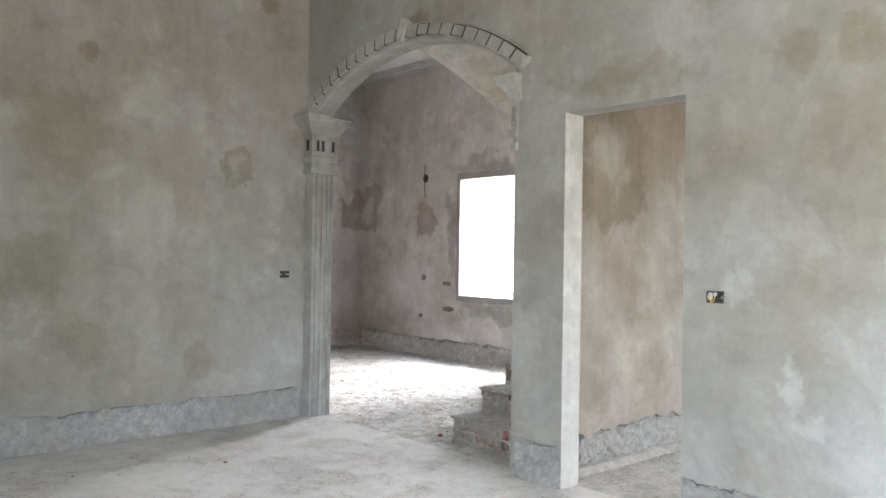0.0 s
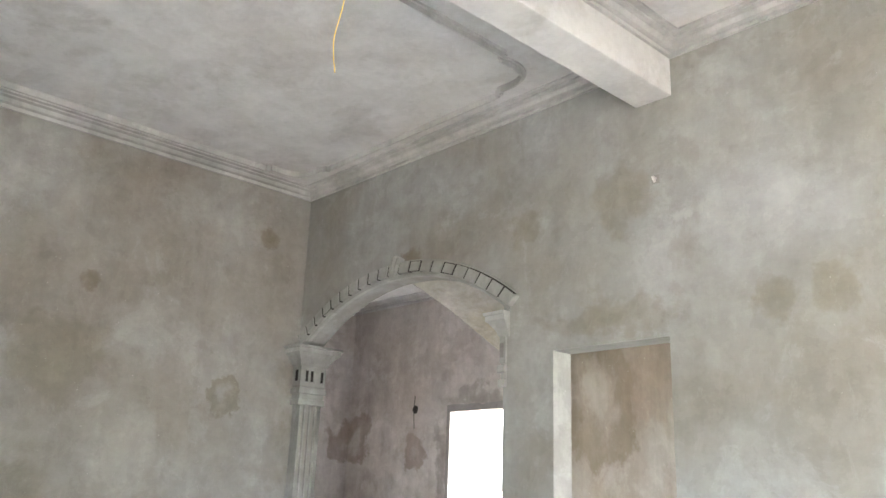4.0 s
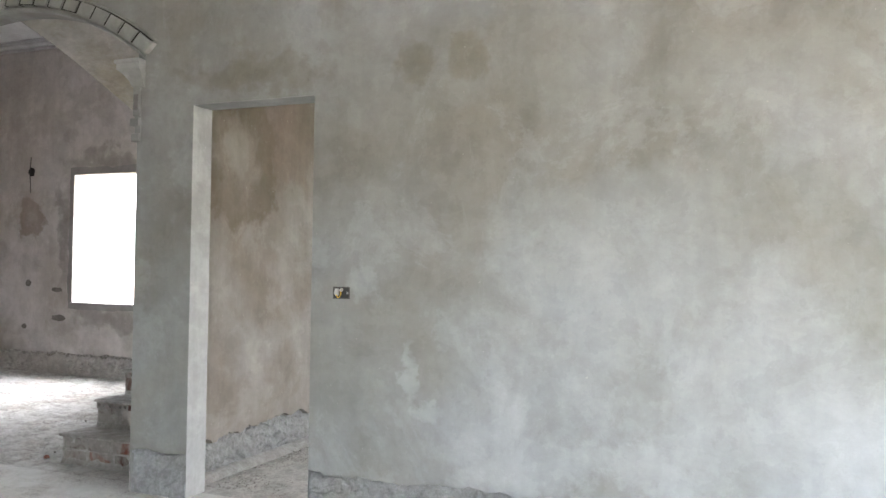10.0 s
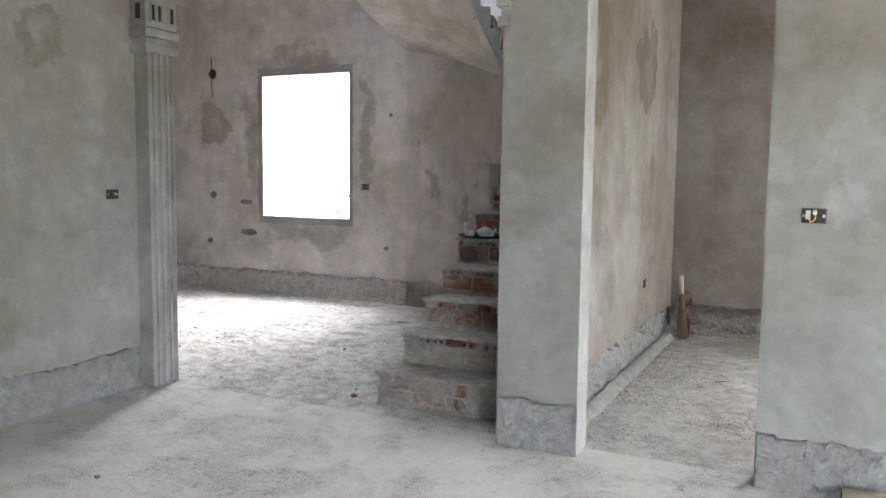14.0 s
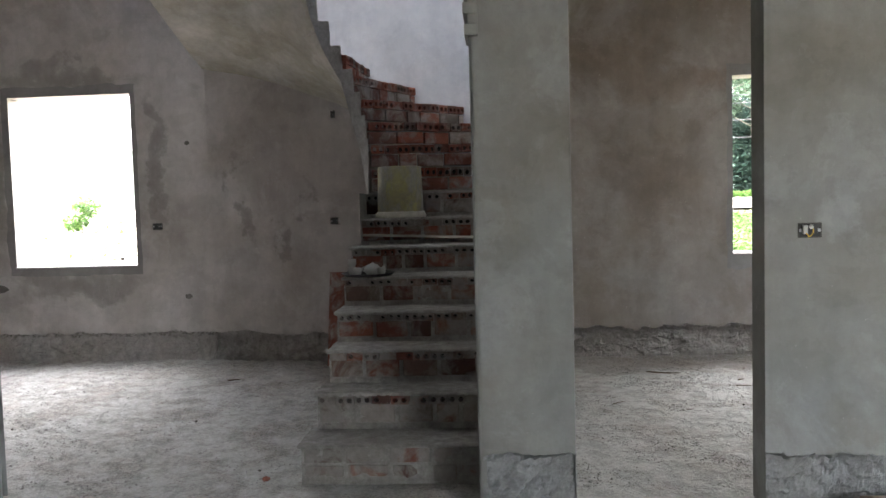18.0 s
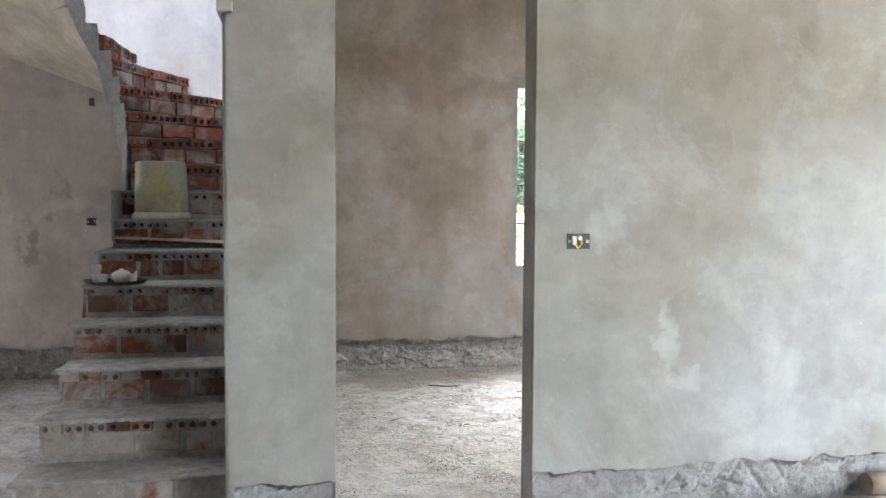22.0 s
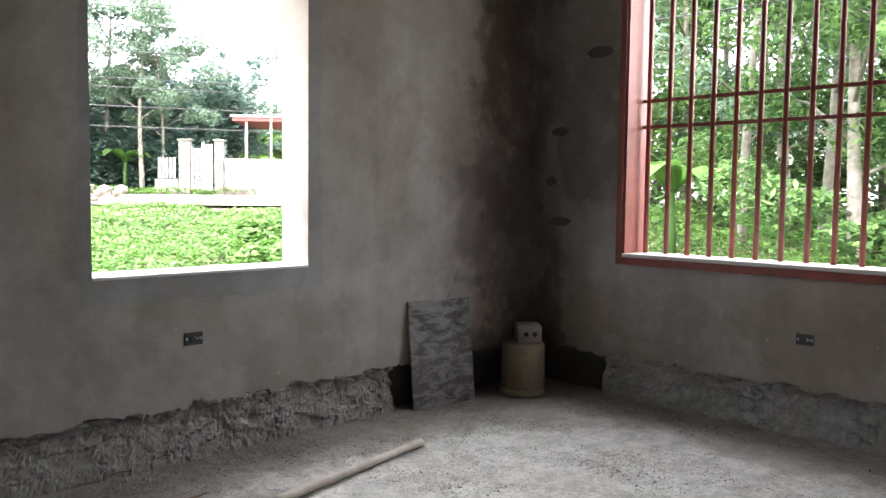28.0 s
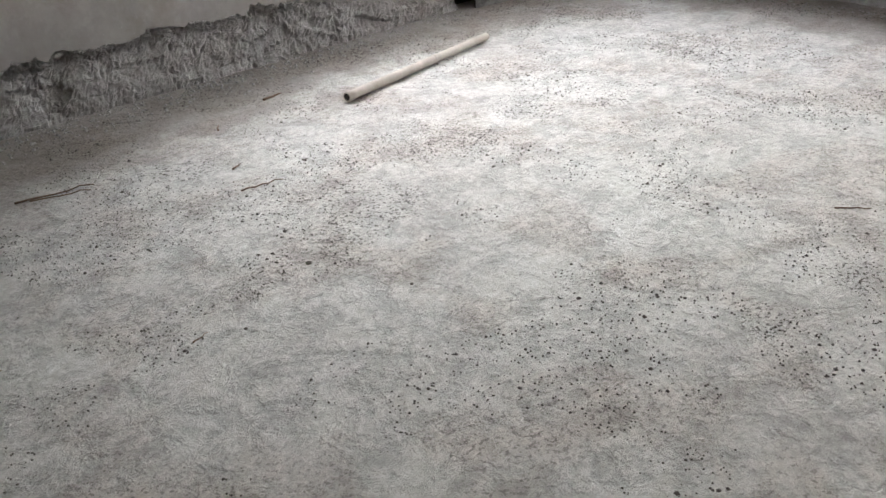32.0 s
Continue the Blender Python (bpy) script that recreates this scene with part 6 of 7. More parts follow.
# a flat near-black patch paints the hole's dark inside
patch("plaster_hole", (-5.87, 3.915, 2.66), "-y", 0.12, 0.12, M_DARK, "dark round hole in the hall wall", 2.0)
for (x, z, w, h), sd in zip(((-5.88, 1.17, 0.10, 0.09), (-5.94, 0.59, 0.09, 0.07), (-5.35, 1.09, 0.20, 0.06), (-5.31, 0.72, 0.24, 0.08), (-3.3, 2.1, 0.05, 0.04), (-3.35, 0.62, 0.07, 0.05), (-4.0, 1.0, 0.05, 0.04)), range(9)):
    patch("plaster_chip", (x, 3.95 - 0.0202 * (x + 7.55) - 0.002, z), "-y", w, h, M_CHIP, "chipped dark hollow in the hall plaster", sd * 3.1)
for (y, z, w, h), sd in zip(((3.51, 1.77, 0.11, 0.05), (3.58, 1.43, 0.07, 0.05), (3.69, 1.24, 0.08, 0.07), (3.50, 1.15, 0.15, 0.05), (3.20, 2.28, 0.16, 0.06)), range(5)):
    patch("plaster_chip", (4.93, y, z), "-x", w * 1.3, h * 1.3, M_SCAR_SHADE, "dark chipped hollow in the plastered wall", sd * 2.3 + 1)
conduit = part("conduit", tube_bm([(-5.87, 3.90, 2.86), (-5.872, 3.885, 2.66), (-5.865, 3.90, 2.38)], 0.005, 8), M_BLACK)
tagged(conduit, "thin dark conduit hanging from a wall hole", "conduit")
hook = empty("wall_hook", Matrix.Translation((-1.83, 3.645, 2.30)))
tagged(hook, "small dark hook in the wall beside the stair", "hook")
part("stem", tube_bm([(0, 0.01, 0), (0, -0.03, 0), (0.012, -0.04, 0.02), (0.02, -0.03, 0.03)], 0.006, 8), M_BLACK, hook)
part("plate", box_bm(-0.02, 0.02, -0.006, 0.004, -0.03, 0.03, 0.002), M_BLACK, hook)
stub = empty("lamp_stub", Matrix.Translation((0.825, -0.002, 3.435)))
tagged(stub, "white cable stub sticking out of the wall", "cable")
part("strand", tube_bm([(0, 0.01, 0), (0.0, -0.03, 0.005), (0.02, -0.045, -0.03)], 0.009, 8), M_WHITEP, stub)
part("plate", box_bm(-0.028, 0.028, -0.004, 0.004, -0.028, 0.028, 0.004), M_BAND, stub)

# ---- broom and tile in the corners ----
broom = empty("broom", Matrix.Translation((-0.03, 3.50, 0.0)))
tagged(broom, "straw hand broom leaning in the corner", "broom")
r = random.Random(77)
bm = bmesh.new()
for k in range(70):
    a, q = r.uniform(0, 6.28), r.uniform(0, 1) ** 0.5
    p0 = Vector((0.055 * q * math.cos(a), -0.02 + 0.09 * q * math.sin(a), 0.0))
    p1 = Vector((-0.03 + 0.018 * q * math.cos(a), 0.06 + 0.018 * q * math.sin(a), 0.40))
    d = (p1 - p0).normalized()
    u = d.cross(Vector((1, 0, 0))).normalized() * 0.0028
    w = d.cross(u).normalized() * 0.0028
    va = [bm.verts.new(p0 + s) for s in (u, w, -u, -w)]
    vb = [bm.verts.new(p1 + s * 0.7) for s in (u, w, -u, -w)]
    for i in range(4):
        bm.faces.new((va[i], va[(i + 1) % 4], vb[(i + 1) % 4], vb[i]))
part("straw", bm, M_STRAW, broom)
part("handle", tube_bm([(-0.03, 0.06, 0.37), (-0.045, 0.085, 0.56)], 0.022, 12), M_TUBE, broom, "pale wrapped handle")
part("binding", tube_bm([(-0.027, 0.055, 0.34), (-0.03, 0.06, 0.39)], 0.027, 12), M_TWIG, broom)
tile = part("roof_tile", box_bm(-0.12, 0.12, -0.012, 0.012, 0.0, 0.86, 0.004), M_BRICK)
tile.matrix_basis = Matrix.Translation((-1.80, 3.43, 0.0)) @ Matrix.Rotation(radians(-9), 4, "Z") @ Matrix.Rotation(radians(-10), 4, "X")
tagged(tile, "red fired-clay slab leaning behind the stair", "clay slab")
rest = part("clay_slab", box_bm(-0.035, 0.035, -0.012, 0.012, 0.0, 0.42, 0.004), M_BRICK)
rest.matrix_basis = Matrix.Translation((-0.02, 3.60, 0.0)) @ Matrix.Rotation(radians(-12), 4, "X")
tagged(rest, "narrow red clay slab leaning on the back wall", "clay slab")

# ---- outdoors ----
def leaf_material(name, dark, mid, light, trans=0.25):
    m, nt, b = material(name, 0.55)
    g = nt.nodes.new("ShaderNodeNewGeometry")
    col = ramp(nt, g.outputs["Random Per Island"], [(0.0, dark), (0.55, mid), (1.0, light)])
    n = noise_tex(nt, g.outputs["Position"], 0.5, 3)
    col = blend(nt, 0.6, col, ramp(nt, n, [(0.3, grey(0.3)), (0.7, grey(0.7))]), "OVERLAY")
    nt.links.new(col, b.inputs["Base Color"])
    tr = nt.nodes.new("ShaderNodeBsdfTranslucent")
    nt.links.new(col, tr.inputs["Color"])
    mx = nt.nodes.new("ShaderNodeMixShader")
    mx.inputs[0].default_value = trans
    nt.links.new(b.outputs[0], mx.inputs[1])
    nt.links.new(tr.outputs[0], mx.inputs[2])
    nt.links.new(mx.outputs[0], nt.nodes["Material Output"].inputs["Surface"])
    return m


M_LEAF = leaf_material("tree_leaves", (0.07, 0.135, 0.05), (0.13, 0.235, 0.085), (0.23, 0.36, 0.12), 0.5)
# leaf green paled towards grey-blue to hold the distance haze
M_LEAF2 = leaf_material("haze_paled_leaves", (0.12, 0.18, 0.125), (0.19, 0.275, 0.19), (0.28, 0.38, 0.26), 0.5)
M_VINE = leaf_material("vine_leaves", (0.055, 0.12, 0.025), (0.10, 0.20, 0.045), (0.16, 0.28, 0.07), 0.4)
# woods' green with the far haze blended into its bluish tone
M_DEEP = leaf_material("haze_tinted_foliage", (0.085, 0.145, 0.12), (0.13, 0.205, 0.165), (0.19, 0.28, 0.21), 0.45)
M_BARK = varied("pale_bark", (0.12, 0.105, 0.085), (0.30, 0.27, 0.23), 0.9, 7, 0.6)
M_EARTH = varied("dry_earth", (0.24, 0.20, 0.15), (0.36, 0.31, 0.24), 0.95, 1.5, 0.5, per_object=False)
M_ROAD = varied("pale_dusty_road", (0.24, 0.225, 0.205), (0.32, 0.305, 0.285), 0.9, 1.2, 0.3, per_object=False)
M_WALLW = varied("whitewashed_masonry", (0.34, 0.33, 0.32), (0.46, 0.455, 0.445), 0.85, 2.0, 0.2)
M_WALLB = varied("stained_masonry", (0.10, 0.083, 0.068), (0.25, 0.23, 0.205), 0.9, 2.4, 0.4)
M_ROOF = varied("red_sheet_roof", (0.22, 0.05, 0.045), (0.33, 0.08, 0.07), 0.55, 3, 0.1)
M_POLE = varied("concrete_pole", (0.50, 0.49, 0.47), (0.64, 0.63, 0.61), 0.85, 4, 0.2)
# distance haze is mixed into this pale green
M_HILL = varied("haze_toned_woods", (0.30, 0.38, 0.34), (0.42, 0.50, 0.46), 1.0, 0.05, 0, per_object=False)

GROUND = -0.4


def rise(dist):
    """The plot slopes up from the house to the road."""
    return 1.6 * min(1.0, max(0.0, (dist - 9.0) / 23.0))


def spot(bearing, dist, z=GROUND):
    """A place outdoors by its bearing (degrees from +y towards +x) and distance from the doorway."""
    return Vector((0.35 + dist * math.sin(radians(bearing)), dist * math.cos(radians(bearing)), z + rise(dist)))


def ground_sheet():
    verts, faces = [], []
    n = 110
    xs = [-1 + 2 * i / n for i in range(n + 1)]
    scale = [math.copysign(abs(v) ** 2.6, v) * 900 for v in xs]
    for y in scale:
        for x in scale:
            d = math.hypot(x, y)
            verts.append((x, y, GROUND - 0.1 + rise(d) + (0.12 * hum(x * 0.2, y * 0.2) if 14 < d < 200 else 0.0)))
    for j in range(n):
        for i in range(n):
            k = j * (n + 1) + i
            faces.append((k, k + 1, k + n + 2, k + n + 1))
    me = bpy.data.meshes.new("ground")
    me.from_pydata(verts, [], faces)
    me.materials.append(M_EARTH)
    return tagged(new("ground", me), "earth ground with grass round the house", "ground", "", "structure")


ground_sheet()


def strip_between(name, pts, width, z, mat, label, cat):
    bm = bmesh.new()
    rows = []
    for i, p in enumerate(pts):
        d = (pts[min(i + 1, len(pts) - 1)] - pts[max(0, i - 1)]).normalized()
        s = Vector((-d.y, d.x, 0)) * width / 2
        rows.append((bm.verts.new((p.x + s.x, p.y + s.y, z)), bm.verts.new((p.x - s.x, p.y - s.y, z)), bm.verts.new((p.x - s.x, p.y - s.y, z - 0.3)), bm.verts.new((p.x + s.x, p.y + s.y, z - 0.3))))
    for a, b in zip(rows, rows[1:]):
        for k in range(4):
            bm.faces.new((a[k], a[(k + 1) % 4], b[(k + 1) % 4], b[k]))
    bmesh.ops.recalc_face_normals(bm, faces=bm.faces)
    return tagged(part(name, bm, mat), label, cat, "", "structure")


strip_between("road", [spot(-28, 46), spot(0, 36), spot(18, 33.5), spot(30, 33.5), spot(42, 35), spot(60, 52)], 11.5, GROUND + 1.62, M_ROAD, "pale dusty village road", "road")


def leaves(r, centre, radii, count, s0, s1, droop=0.2):
    """Leaf quads scattered through an ellipsoid, thicker towards its skin."""
    v, f = [], []
    for _ in range(count):
        d = Vector((r.gauss(0, 1), r.gauss(0, 1), r.gauss(0, 1))).normalized()
        k = r.uniform(0.35, 1.0) ** 0.5
        p = Vector(centre) + Vector((d.x * radii[0], d.y * radii[1], d.z * radii[2])) * k
        s = r.uniform(s0, s1)
        a = Vector((r.uniform(-1, 1), r.uniform(-1, 1), r.uniform(-0.6, 0.35) - droop)).normalized()
        b = a.cross(Vector((r.uniform(-0.6, 0.6), r.uniform(-0.6, 0.6), 1))).normalized()
        i = len(v)
        v += [p - a * s * 0.5, p + b * s * 0.28, p + a * s * 0.62, p - b * s * 0.28]
        f.append((i, i + 1, i + 2, i + 3))
    return v, f


def leaf_mesh(name, groups, mat):
    v, f = [], []
    for gv, gf in groups:
        n = len(v)
        v += gv
        f += [tuple(i + n for i in q) for q in gf]
    me = bpy.data.meshes.new(name)
    me.from_pydata([tuple(p) for p in v], [], f)
    me.materials.append(mat)
    return me


def tree(seed, height, spread, bare, label, mat=None, density=1.0, trunk_r=0.14, s0=0.14, s1=0.30):
    """A tapered, bent trunk with limbs and a crown of separate leaf clumps."""
    r = random.Random(seed)
    root = empty("tree")
    tagged(root, label, "tree", "roadside trees")
    lean = Vector((r.uniform(-0.07, 0.07), r.uniform(-0.07, 0.07), 0))
    pts = [Vector((lean.x * height * t + 0.12 * math.sin(5 * t + seed), lean.y * height * t + 0.1 * math.sin(4 * t), height * 0.86 * t)) for t in [k / 9 for k in range(10)]]
    part("trunk", tube_bm(pts, [trunk_r * (1.15 - 0.95 * k / 9) for k in range(10)], 9), M_BARK, root)
    groups = []
    for k in range(11):
        t = bare + (1 - bare) * (k + 0.4) / 11
        base = pts[min(8, int(t * 9))].lerp(pts[min(9, int(t * 9) + 1)], t * 9 - int(t * 9))
        a = k * 2.4 + r.uniform(-0.4, 0.4)
        L = spread * (1.05 - 0.55 * abs(t - 0.62) / 0.62) * r.uniform(0.65, 1.1)
        tip = base + Vector((math.cos(a) * L, math.sin(a) * L, L * r.uniform(0.15, 0.7)))
        mid = base.lerp(tip, 0.5) + Vector((0, 0, 0.12 * L))
        part("limb", tube_bm([base, mid, tip], [trunk_r * 0.36, trunk_r * 0.22, trunk_r * 0.08], 6), M_BARK, root)
        for q, w in ((0.55, 0.6), (0.85, 0.9), (1.08, 0.8)):
            c = base.lerp(tip, q) + Vector((r.uniform(-0.3, 0.3), r.uniform(-0.3, 0.3), r.uniform(-0.2, 0.35)))
            R = L * 0.38 * w
            groups.append(leaves(r, c, (R, R, R * 0.62), int(75 * density * w), s0, s1))
    top = pts[-1]
    groups.append(leaves(r, top, (spread * 0.4, spread * 0.4, spread * 0.3), int(140 * density), s0, s1))
    crown = new("crown", leaf_mesh("crown", groups, mat or M_LEAF))
    crown.parent = root
    crown["label"] = "crown of small green leaves with gaps"
    return root


def place(ob, bearing, dist, turn=0.0, s=1.0):
    ob.matrix_basis = Matrix.Translation(spot(bearing, dist, GROUND - 0.12)) @ Matrix.Rotation(turn, 4, "Z") @ Matrix.Scale(s, 4)
    return ob


TALL = place(tree(1, 15, 4.2, 0.34, "tall roadside tree with a pale slender trunk", M_LEAF2, 3.6, 0.17, 0.15, 0.32), 20.5, 42)
SLIM = place(tree(2, 11, 3.0, 0.38, "slender tree with a light feathery crown", M_LEAF2, 3.4, 0.12, 0.14, 0.28), 24.5, 43)
BROAD = place(tree(3, 12.5, 5.2, 0.22, "broad dark-green roadside tree with dense crown", M_DEEP, 5.0, 0.22, 0.15, 0.31), 31, 52, 0.0, 0.72)
NEAR = place(tree(4, 12, 3.2, 0.2, "leafy garden tree close to the house", M_LEAF2, 6.0, 0.09, 0.08, 0.17), 65.2, 17)
BUSHY = place(tree(6, 8, 2.9, 0.06, "bushy tree with bright hanging leaves", M_LEAF, 7.0, 0.12, 0.08, 0.18), 72, 14)


def again(ob, bearing, dist, turn, s):
    return copy_thing(ob, Matrix.Translation(spot(bearing, dist, GROUND - 0.12)) @ Matrix.Rotation(turn, 4, "Z") @ Matrix.Scale(s, 4))


for src, rows in ((TALL, ((16.0, 46, 1.0, 1.0), (22.5, 47, 2.2, 0.85), (13, 50, 4.0, 1.1), (8, 44, 0.4, 0.9))),
                  (SLIM, ((18.0, 43, 0.7, 0.9), (26.0, 44.5, 3.1, 0.8), (29, 58, 1.7, 0.75), (14.5, 41, 5.0, 1.0))),
                  (BROAD, ((36, 58, 2.0, 0.75), (40, 50, 0.5, 1.1), (23, 60, 1.2, 1.0), (47, 54, 3.0, 1.1), (17, 62, 4.4, 1.2))),
                  (NEAR, ((69.5, 17.5, 1.4, 1.05), (61, 22, 2.6, 1.1), (76.5, 16, 4.0, 1.0), (57, 26, 5.2, 1.2), (81, 19, 0.8, 1.1), (66.5, 28, 3.3, 1.3))),
                  (BUSHY, ((78, 13, 1.9, 1.0), (68, 20, 0.3, 1.2), (63, 26, 3.7, 1.2), (59.5, 30, 5.0, 1.4), (73.5, 24, 2.4, 1.4), (84, 15, 3.0, 1.1)))):
    for row in rows:
        again(src, *row)


def mass(name, bearings, dists, tops, count, s0, s1, mat, label, seed, drop=1.0, cat="foliage"):
    """Uncountable foliage over a sector of ground: leaves lying on a rolling surface and through it."""
    r = random.Random(seed)
    v, f = [], []
    for _ in range(count):
        b, q = r.uniform(*bearings), r.uniform(dists[0] ** 0.5, dists[1] ** 0.5) ** 2
        p = spot(b, q, GROUND)
        top = tops[0] + (tops[1] - tops[0]) * (0.5 + 0.5 * hum(p.x * 0.45, p.y * 0.45, seed)) + 0.25 * (tops[1] - tops[0]) * hum(p.x * 1.7, p.y * 1.7, seed)
        z = p.z + max(0.02, top) * (1 - drop * r.random() ** 2.2)
        s = r.uniform(s0, s1) * (0.6 + q / dists[1] * 0.6)
        a = Vector((r.uniform(-1, 1), r.uniform(-1, 1), r.uniform(-0.25, 0.45))).normalized()
        n = a.cross(Vector((r.uniform(-0.5, 0.5), r.uniform(-0.5, 0.5), 1))).normalized()
        c = Vector((p.x, p.y, z))
        i = len(v)
        v += [c - a * s * 0.5, c + n * s * 0.36, c + a * s * 0.6, c - n * s * 0.36]
        f.append((i, i + 1, i + 2, i + 3))
    ob = new(name, leaf_mesh(name, [(v, f)], mat))
    return tagged(ob, label, cat, "", "stuff")


mass("vines", (14, 46), (6.5, 23.5), (0.08, 0.62), 105000, 0.055, 0.125, M_VINE, "bright green creeping vines covering the yard", 11, 0.6, "vines")
mass("bramble", (30.5, 35), (9, 14), (0.35, 1.35), 9000, 0.06, 0.14, M_VINE, "taller bright bramble at the edge of the vines", 19, 0.9, "bramble")
mass("verge_grass", (8, 32), (39.5, 44), (0.1, 0.5), 12000, 0.07, 0.16, M_VINE, "strip of green verge beyond the road", 12, 0.8, "grass")
mass("undergrowth", (54, 90), (8, 24), (0.1, 0.9), 55000, 0.055, 0.13, M_VINE, "green undergrowth below the garden trees", 13, 0.8, "undergrowth")
mass("thicket", (52, 92), (20, 34), (1.0, 6.5), 48000, 0.13, 0.28, M_LEAF, "dense green thicket behind the garden", 14, 1.0, "thicket")
mass("woods", (2, 32), (46, 62), (2.5, 8.5), 62000, 0.22, 0.5, M_DEEP, "dark woods behind the road", 15, 1.0, "woods")
mass("woods_beyond", (30, 54), (56, 78), (2.5, 7.0), 30000, 0.28, 0.6, M_LEAF, "green woods beyond the walled plot", 16, 1.0, "woods")
mass("understorey", (4, 30), (44, 50), (0.6, 4.5), 34000, 0.16, 0.36, M_DEEP, "blue-green understorey at the edge of the woods", 18, 1.0, "undergrowth")
mass("weeds", (-36, -18), (5, 30), (0.02, 0.2), 2500, 0.08, 0.2, M_VINE, "pale weeds on the plot behind the hall", 17, 0.8, "weeds")


def banana(m, seed, h):
    """A banana plant: a fleshy stem and long arched leaves with a folded blade."""
    r = random.Random(seed)
    root = empty("banana_plant", m)
    tagged(root, "banana plant with long arched green leaves", "banana plant", "banana plants")
    part("stem", tube_bm([(0, 0, 0), (0.02, 0, h * 0.3), (0.0, 0.02, h * 0.55)], [0.13, 0.1, 0.07], 10), M_VINE, root)
    for k in range(8):
        a = k * 2.39 + r.uniform(-0.3, 0.3)
        L = h * r.uniform(0.45, 0.7)
        bm = bmesh.new()
        rows = []
        for i in range(9):
            t = i / 8
            rad = L * 0.75 * t
            z = h * 0.52 + L * (1.0 * t - 0.85 * t * t) + 0.02
            w = 0.19 * L * math.sin(math.pi * min(1, t * 0.93 + 0.05)) ** 0.6
            c = Vector((math.cos(a) * rad, math.sin(a) * rad, z))
            s = Vector((-math.sin(a), math.cos(a), 0)) * w
            rows.append([bm.verts.new(c - s + Vector((0, 0, 0.25 * w))), bm.verts.new(c), bm.verts.new(c + s + Vector((0, 0, 0.25 * w)))])
        for p, q in zip(rows, rows[1:]):
            for j in (0, 1):
                bm.faces.new((p[j], q[j], q[j + 1], p[j + 1])).smooth = True
        part("leaf", bm, M_VINE, root)
    return root


BANANA = banana(Matrix.Translation(spot(32.4, 44)), 3, 3.0)
for b, d, t, s in ((60.5, 14.5, 1.0, 0.9), (34.5, 47, 2.0, 1.15), (33.6, 49, 0.4, 1.0), (23.6, 44, 3.0, 1.0)):
    copy_thing(BANANA, Matrix.Translation(spot(b, d)) @ Matrix.Rotation(t, 4, "Z") @ Matrix.Scale(s, 4))


# ---- the neighbour's wall, gate and shed ----
GA, GB = spot(26.75, 40.5, GROUND + 0.2), spot(34.25, 39.5, GROUND + 0.2)
face = (GB - GA).normalized()
ang = math.atan2(face.y, face.x)
base_m = Matrix.Translation(GA) @ Matrix.Rotation(ang, 4, "Z")


def gate_post(x, w, h, label):
    root = empty("gate_post", base_m @ Matrix.Translation((x, 0, 0)))
    tagged(root, label, "gate post", "gate posts")
    part("shaft", box_bm(-w / 2, w / 2, -0.25, 0.25, -0.2, h, 0.03), M_WALLB, root)
    part("cap", box_bm(-w / 2 - 0.06, w / 2 + 0.06, -0.31, 0.31, h, h + 0.09, 0.02), M_WALLB, root)
    return root


gate_post(0.45, 0.5, 2.35, "weathered masonry gate post")
gate_post(2.05, 0.42, 2.35, "weathered masonry gate post")
gate = empty("metal_gate", base_m @ Matrix.Translation((0.72, 0, 0)))
tagged(gate, "white painted steel gate standing half open", "gate")
for xx in (0.0, 0.5):
    part("stile", box_bm(xx, xx + 0.05, -0.03, 0.03, 0.05, 2.1 + xx * 0.4), M_WALLW, gate)
for zz in (0.1, 0.75, 1.95):
    part("rail", box_bm(0.05, 0.5, -0.02, 0.02, zz, zz + 0.05), M_WALLW, gate)
for k in range(5):
    part("bar", box_bm(0.09 + 0.08 * k, 0.115 + 0.08 * k, -0.012, 0.012, 0.15, 1.95), M_WALLW, gate)
leaf = empty("gate_leaf", base_m @ Matrix.Translation((1.32, -0.1, 0)) @ Matrix.Rotation(radians(-28), 4, "Z"))
tagged(leaf, "closed white steel gate leaf with a solid panel", "gate")
part("panel", box_bm(0.0, 0.52, -0.02, 0.02, 0.05, 2.2, 0.005), M_WALLW, leaf)
part("frame", box_bm(-0.03, 0.0, -0.03, 0.03, 0.02, 2.32), M_WALLW, leaf)
fence = empty("fence", base_m @ Matrix.Translation((2.26, 0, 0)))
tagged(fence, "white slatted fence on a stained masonry base", "fence")
part("base", box_bm(0.0, 9.0, -0.12, 0.12, -0.3, 0.62, 0.02), M_WALLB, fence)
for zz in (0.66, 1.42):
    part("rail", box_bm(0.0, 9.0, -0.05, 0.05, zz, zz + 0.08), M_WALLW, fence)
slat_me = None
for k in range(60):
    ob = part("slat", box_bm(-0.055, 0.055, -0.03, 0.03, 0.60, 1.56, 0.01), M_WALLW, fence) if slat_me is None else new("slat", slat_me)
    slat_me = ob.data
    ob.parent = fence
    ob.location = (0.08 + 0.15 * k, 0, 0)
low_fence = empty("fence", base_m @ Matrix.Translation((-0.95, 0, 0)))
tagged(low_fence, "short white slatted fence beside the gate", "fence")
part("base", box_bm(0.0, 1.1, -0.12, 0.12, -0.3, 0.55, 0.02), M_WALLB, low_fence)
for k in range(5):
    ob = new("slat", slat_me)
    ob.parent = low_fence
    ob.location = (0.2 + 0.17 * k, 0, 0)
shed = empty("shed", base_m @ Matrix.Translation((2.6, 4.5, 0)))
tagged(shed, "open shed with a dark red sheet roof", "shed")
part("roof", box_bm(-0.6, 11.0, -1.2, 4.0, 3.62, 3.86, 0.02), M_ROOF, shed)
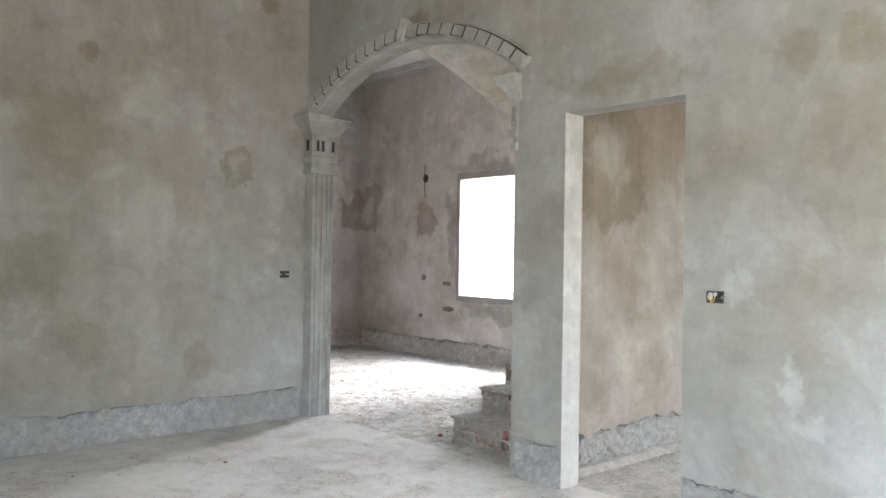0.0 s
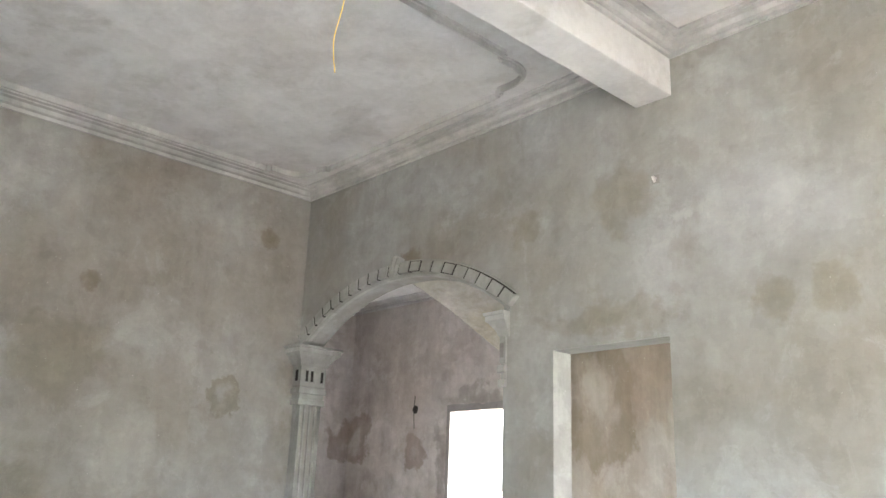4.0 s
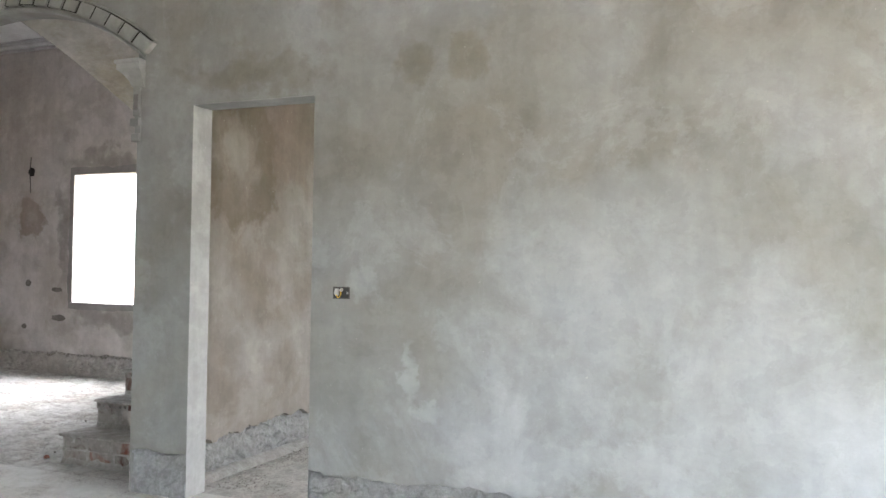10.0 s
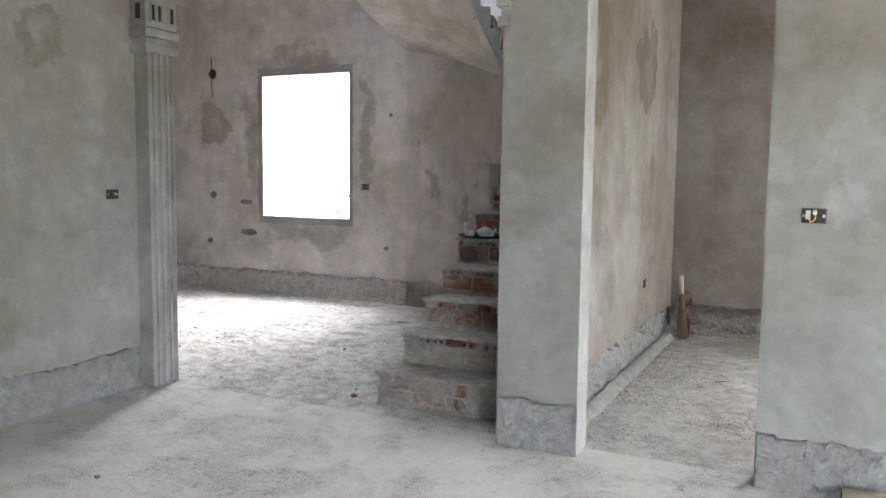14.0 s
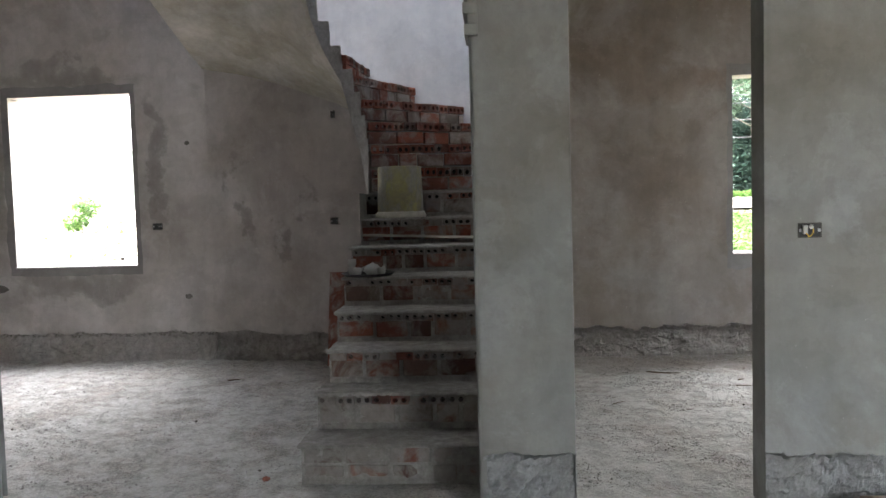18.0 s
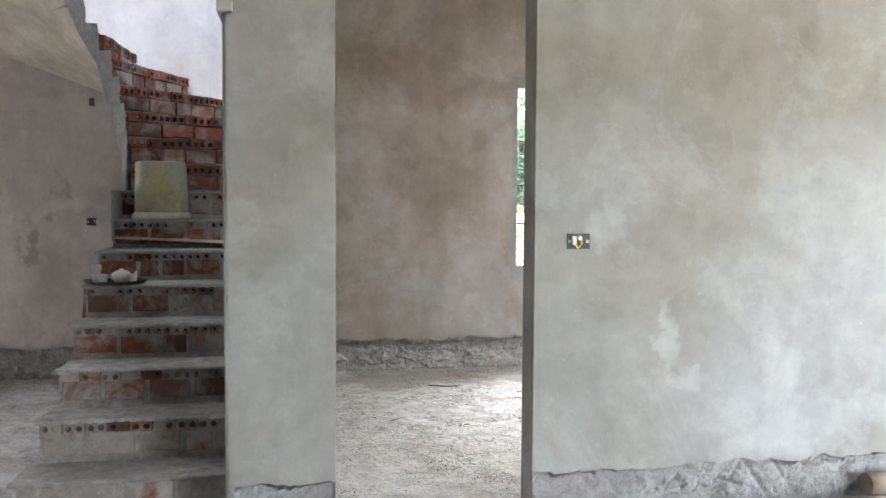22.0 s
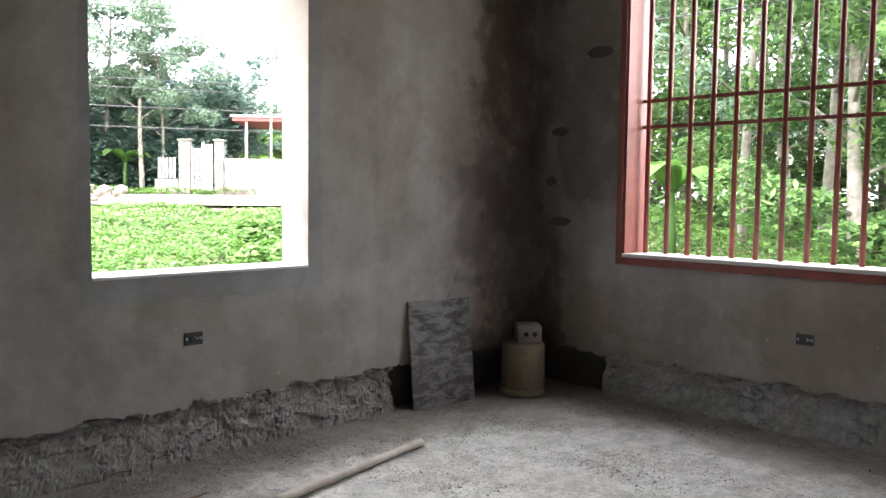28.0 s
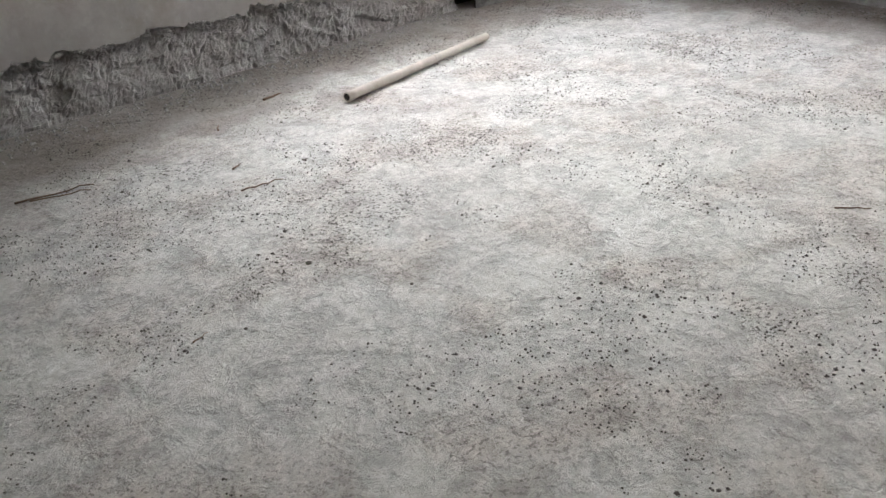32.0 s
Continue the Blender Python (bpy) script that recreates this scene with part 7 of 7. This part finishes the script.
part("fascia", box_bm(-0.7, 11.1, -1.28, -1.21, 3.82, 3.94, 0.01), M_WALLW, shed, "white roof edge")
part("back_wall", box_bm(-0.4, 10.8, 3.6, 3.8, -0.2, 1.9), M_WALLB, shed)
for xx in (0.0, 3.5, 7.0, 10.4):
    part("post", box_bm(xx, xx + 0.12, -0.9, -0.78, -0.2, 3.62), M_POLE, shed)
for k in range(9):
    r = random.Random(40 + k)
    p = spot(20.6 + 0.34 * k, 27.2 + r.uniform(-1, 1), GROUND + 0.30 + 0.12 * (k % 3))
    ob = part("rubble_stone", stone_bm(0.14 + 0.05 * (k % 3), k * 3.0), M_WALLB)
    ob.location = p
    ob.rotation_euler = (0, 0, k)
    tagged(ob, "broken pale stone by the road", "stone", "rubble by the road")


def power_pole(bearing, dist):
    root = empty("power_pole", Matrix.Translation(spot(bearing, dist)))
    tagged(root, "pale concrete power pole by the road", "power pole", "power poles")
    part("post", tube_bm([(0, 0, -0.5), (0, 0, 4), (0, 0, 8.0)], [0.15, 0.13, 0.10], 12), M_POLE, root)
    part("cap", tube_bm([(0, 0, 7.98), (0, 0, 8.1)], [0.11, 0.05], 12), M_POLE, root)
    return root


power_pole(18.4, 38.2)
power_pole(56.5, 36)
pipe = empty("drain_pipe", Matrix.Translation(spot(33.0, 38.6)))
tagged(pipe, "thin white upright pipe beside the fence", "pipe")
part("tube", tube_bm([(0, 0, -0.2), (0, 0, 2.5), (0, 0, 5.2)], 0.045, 10), M_WALLW, pipe)
part("cap", tube_bm([(0, 0, 5.19), (0, 0, 5.27)], [0.06, 0.05], 10), M_WALLW, pipe)
for dz, sag, rr in ((6.4, 0.3, 0.018), (5.5, 0.35, 0.018), (5.0, 0.5, 0.02), (4.6, 0.45, 0.016), (3.9, 0.5, 0.02), (3.7, 0.3, 0.014), (3.4, 0.8, 0.02), (7.2, 0.4, 0.018)):
    a, b = spot(-10, 42, GROUND + dz), spot(62, 38 if dz > 5 else 44, GROUND + dz + 0.2)
    pts = [a.lerp(b, k / 20) - Vector((0, 0, sag * 4 * (k / 20) * (1 - k / 20))) for k in range(21)]
    ob = part("power_line", tube_bm(pts, rr, 5), M_BLACK)
    tagged(ob, "dark overhead cable sagging along the road", "cable", "overhead cables")
for dz in (4.9, 5.2, 4.1):
    a, b = spot(52, 14, GROUND + dz), spot(96, 15, GROUND + dz + 1.1)
    pts = [a.lerp(b, k / 12) - Vector((0, 0, 0.6 * (k / 12) * (1 - k / 12))) for k in range(13)]
    tagged(part("power_line", tube_bm(pts, 0.012, 5), M_BLACK), "dark overhead cable passing the garden", "cable", "overhead cables")

# small tree and fence behind the hall
shrub = empty("small_tree", Matrix.Translation((-14.3, 22.5, GROUND + 0.55)))
tagged(shrub, "small round leafy tree on a thin stem", "tree")
part("trunk", tube_bm([(0, 0, 0), (0.04, 0, 0.45), (0.1, 0, 0.95)], [0.035, 0.03, 0.02], 8), M_BARK, shrub)
r = random.Random(9)
groups = [leaves(r, (0.1 + r.uniform(-0.42, 0.42), r.uniform(-0.4, 0.4), 1.25 + r.uniform(-0.42, 0.45)), (0.3, 0.3, 0.26), 110, 0.09, 0.17) for _ in range(12)]
crown = new("crown", leaf_mesh("crown", groups, M_VINE))
crown.parent = shrub
bm = bmesh.new()
for k in range(15):
    add_box(bm, -34 + 2.4 * k, -33.88 + 2.4 * k, 39.9, 40.0, GROUND + 1.3, GROUND + 2.15)
add_box(bm, -34, 1.5, 39.92, 39.98, GROUND + 1.85, GROUND + 1.92)
tagged(part("plot_fence", bm, M_POLE), "low pale fence along the far plot", "fence")
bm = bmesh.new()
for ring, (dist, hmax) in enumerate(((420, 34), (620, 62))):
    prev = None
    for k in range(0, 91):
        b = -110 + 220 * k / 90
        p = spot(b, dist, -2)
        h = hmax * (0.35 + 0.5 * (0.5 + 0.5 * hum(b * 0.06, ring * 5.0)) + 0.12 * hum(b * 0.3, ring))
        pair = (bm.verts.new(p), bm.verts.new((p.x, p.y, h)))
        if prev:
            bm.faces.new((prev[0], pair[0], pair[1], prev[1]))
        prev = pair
tagged(part("backdrop_hills", bm, M_HILL), "wooded hills on the horizon, haze in their pale colour", "hills", "", "structure")
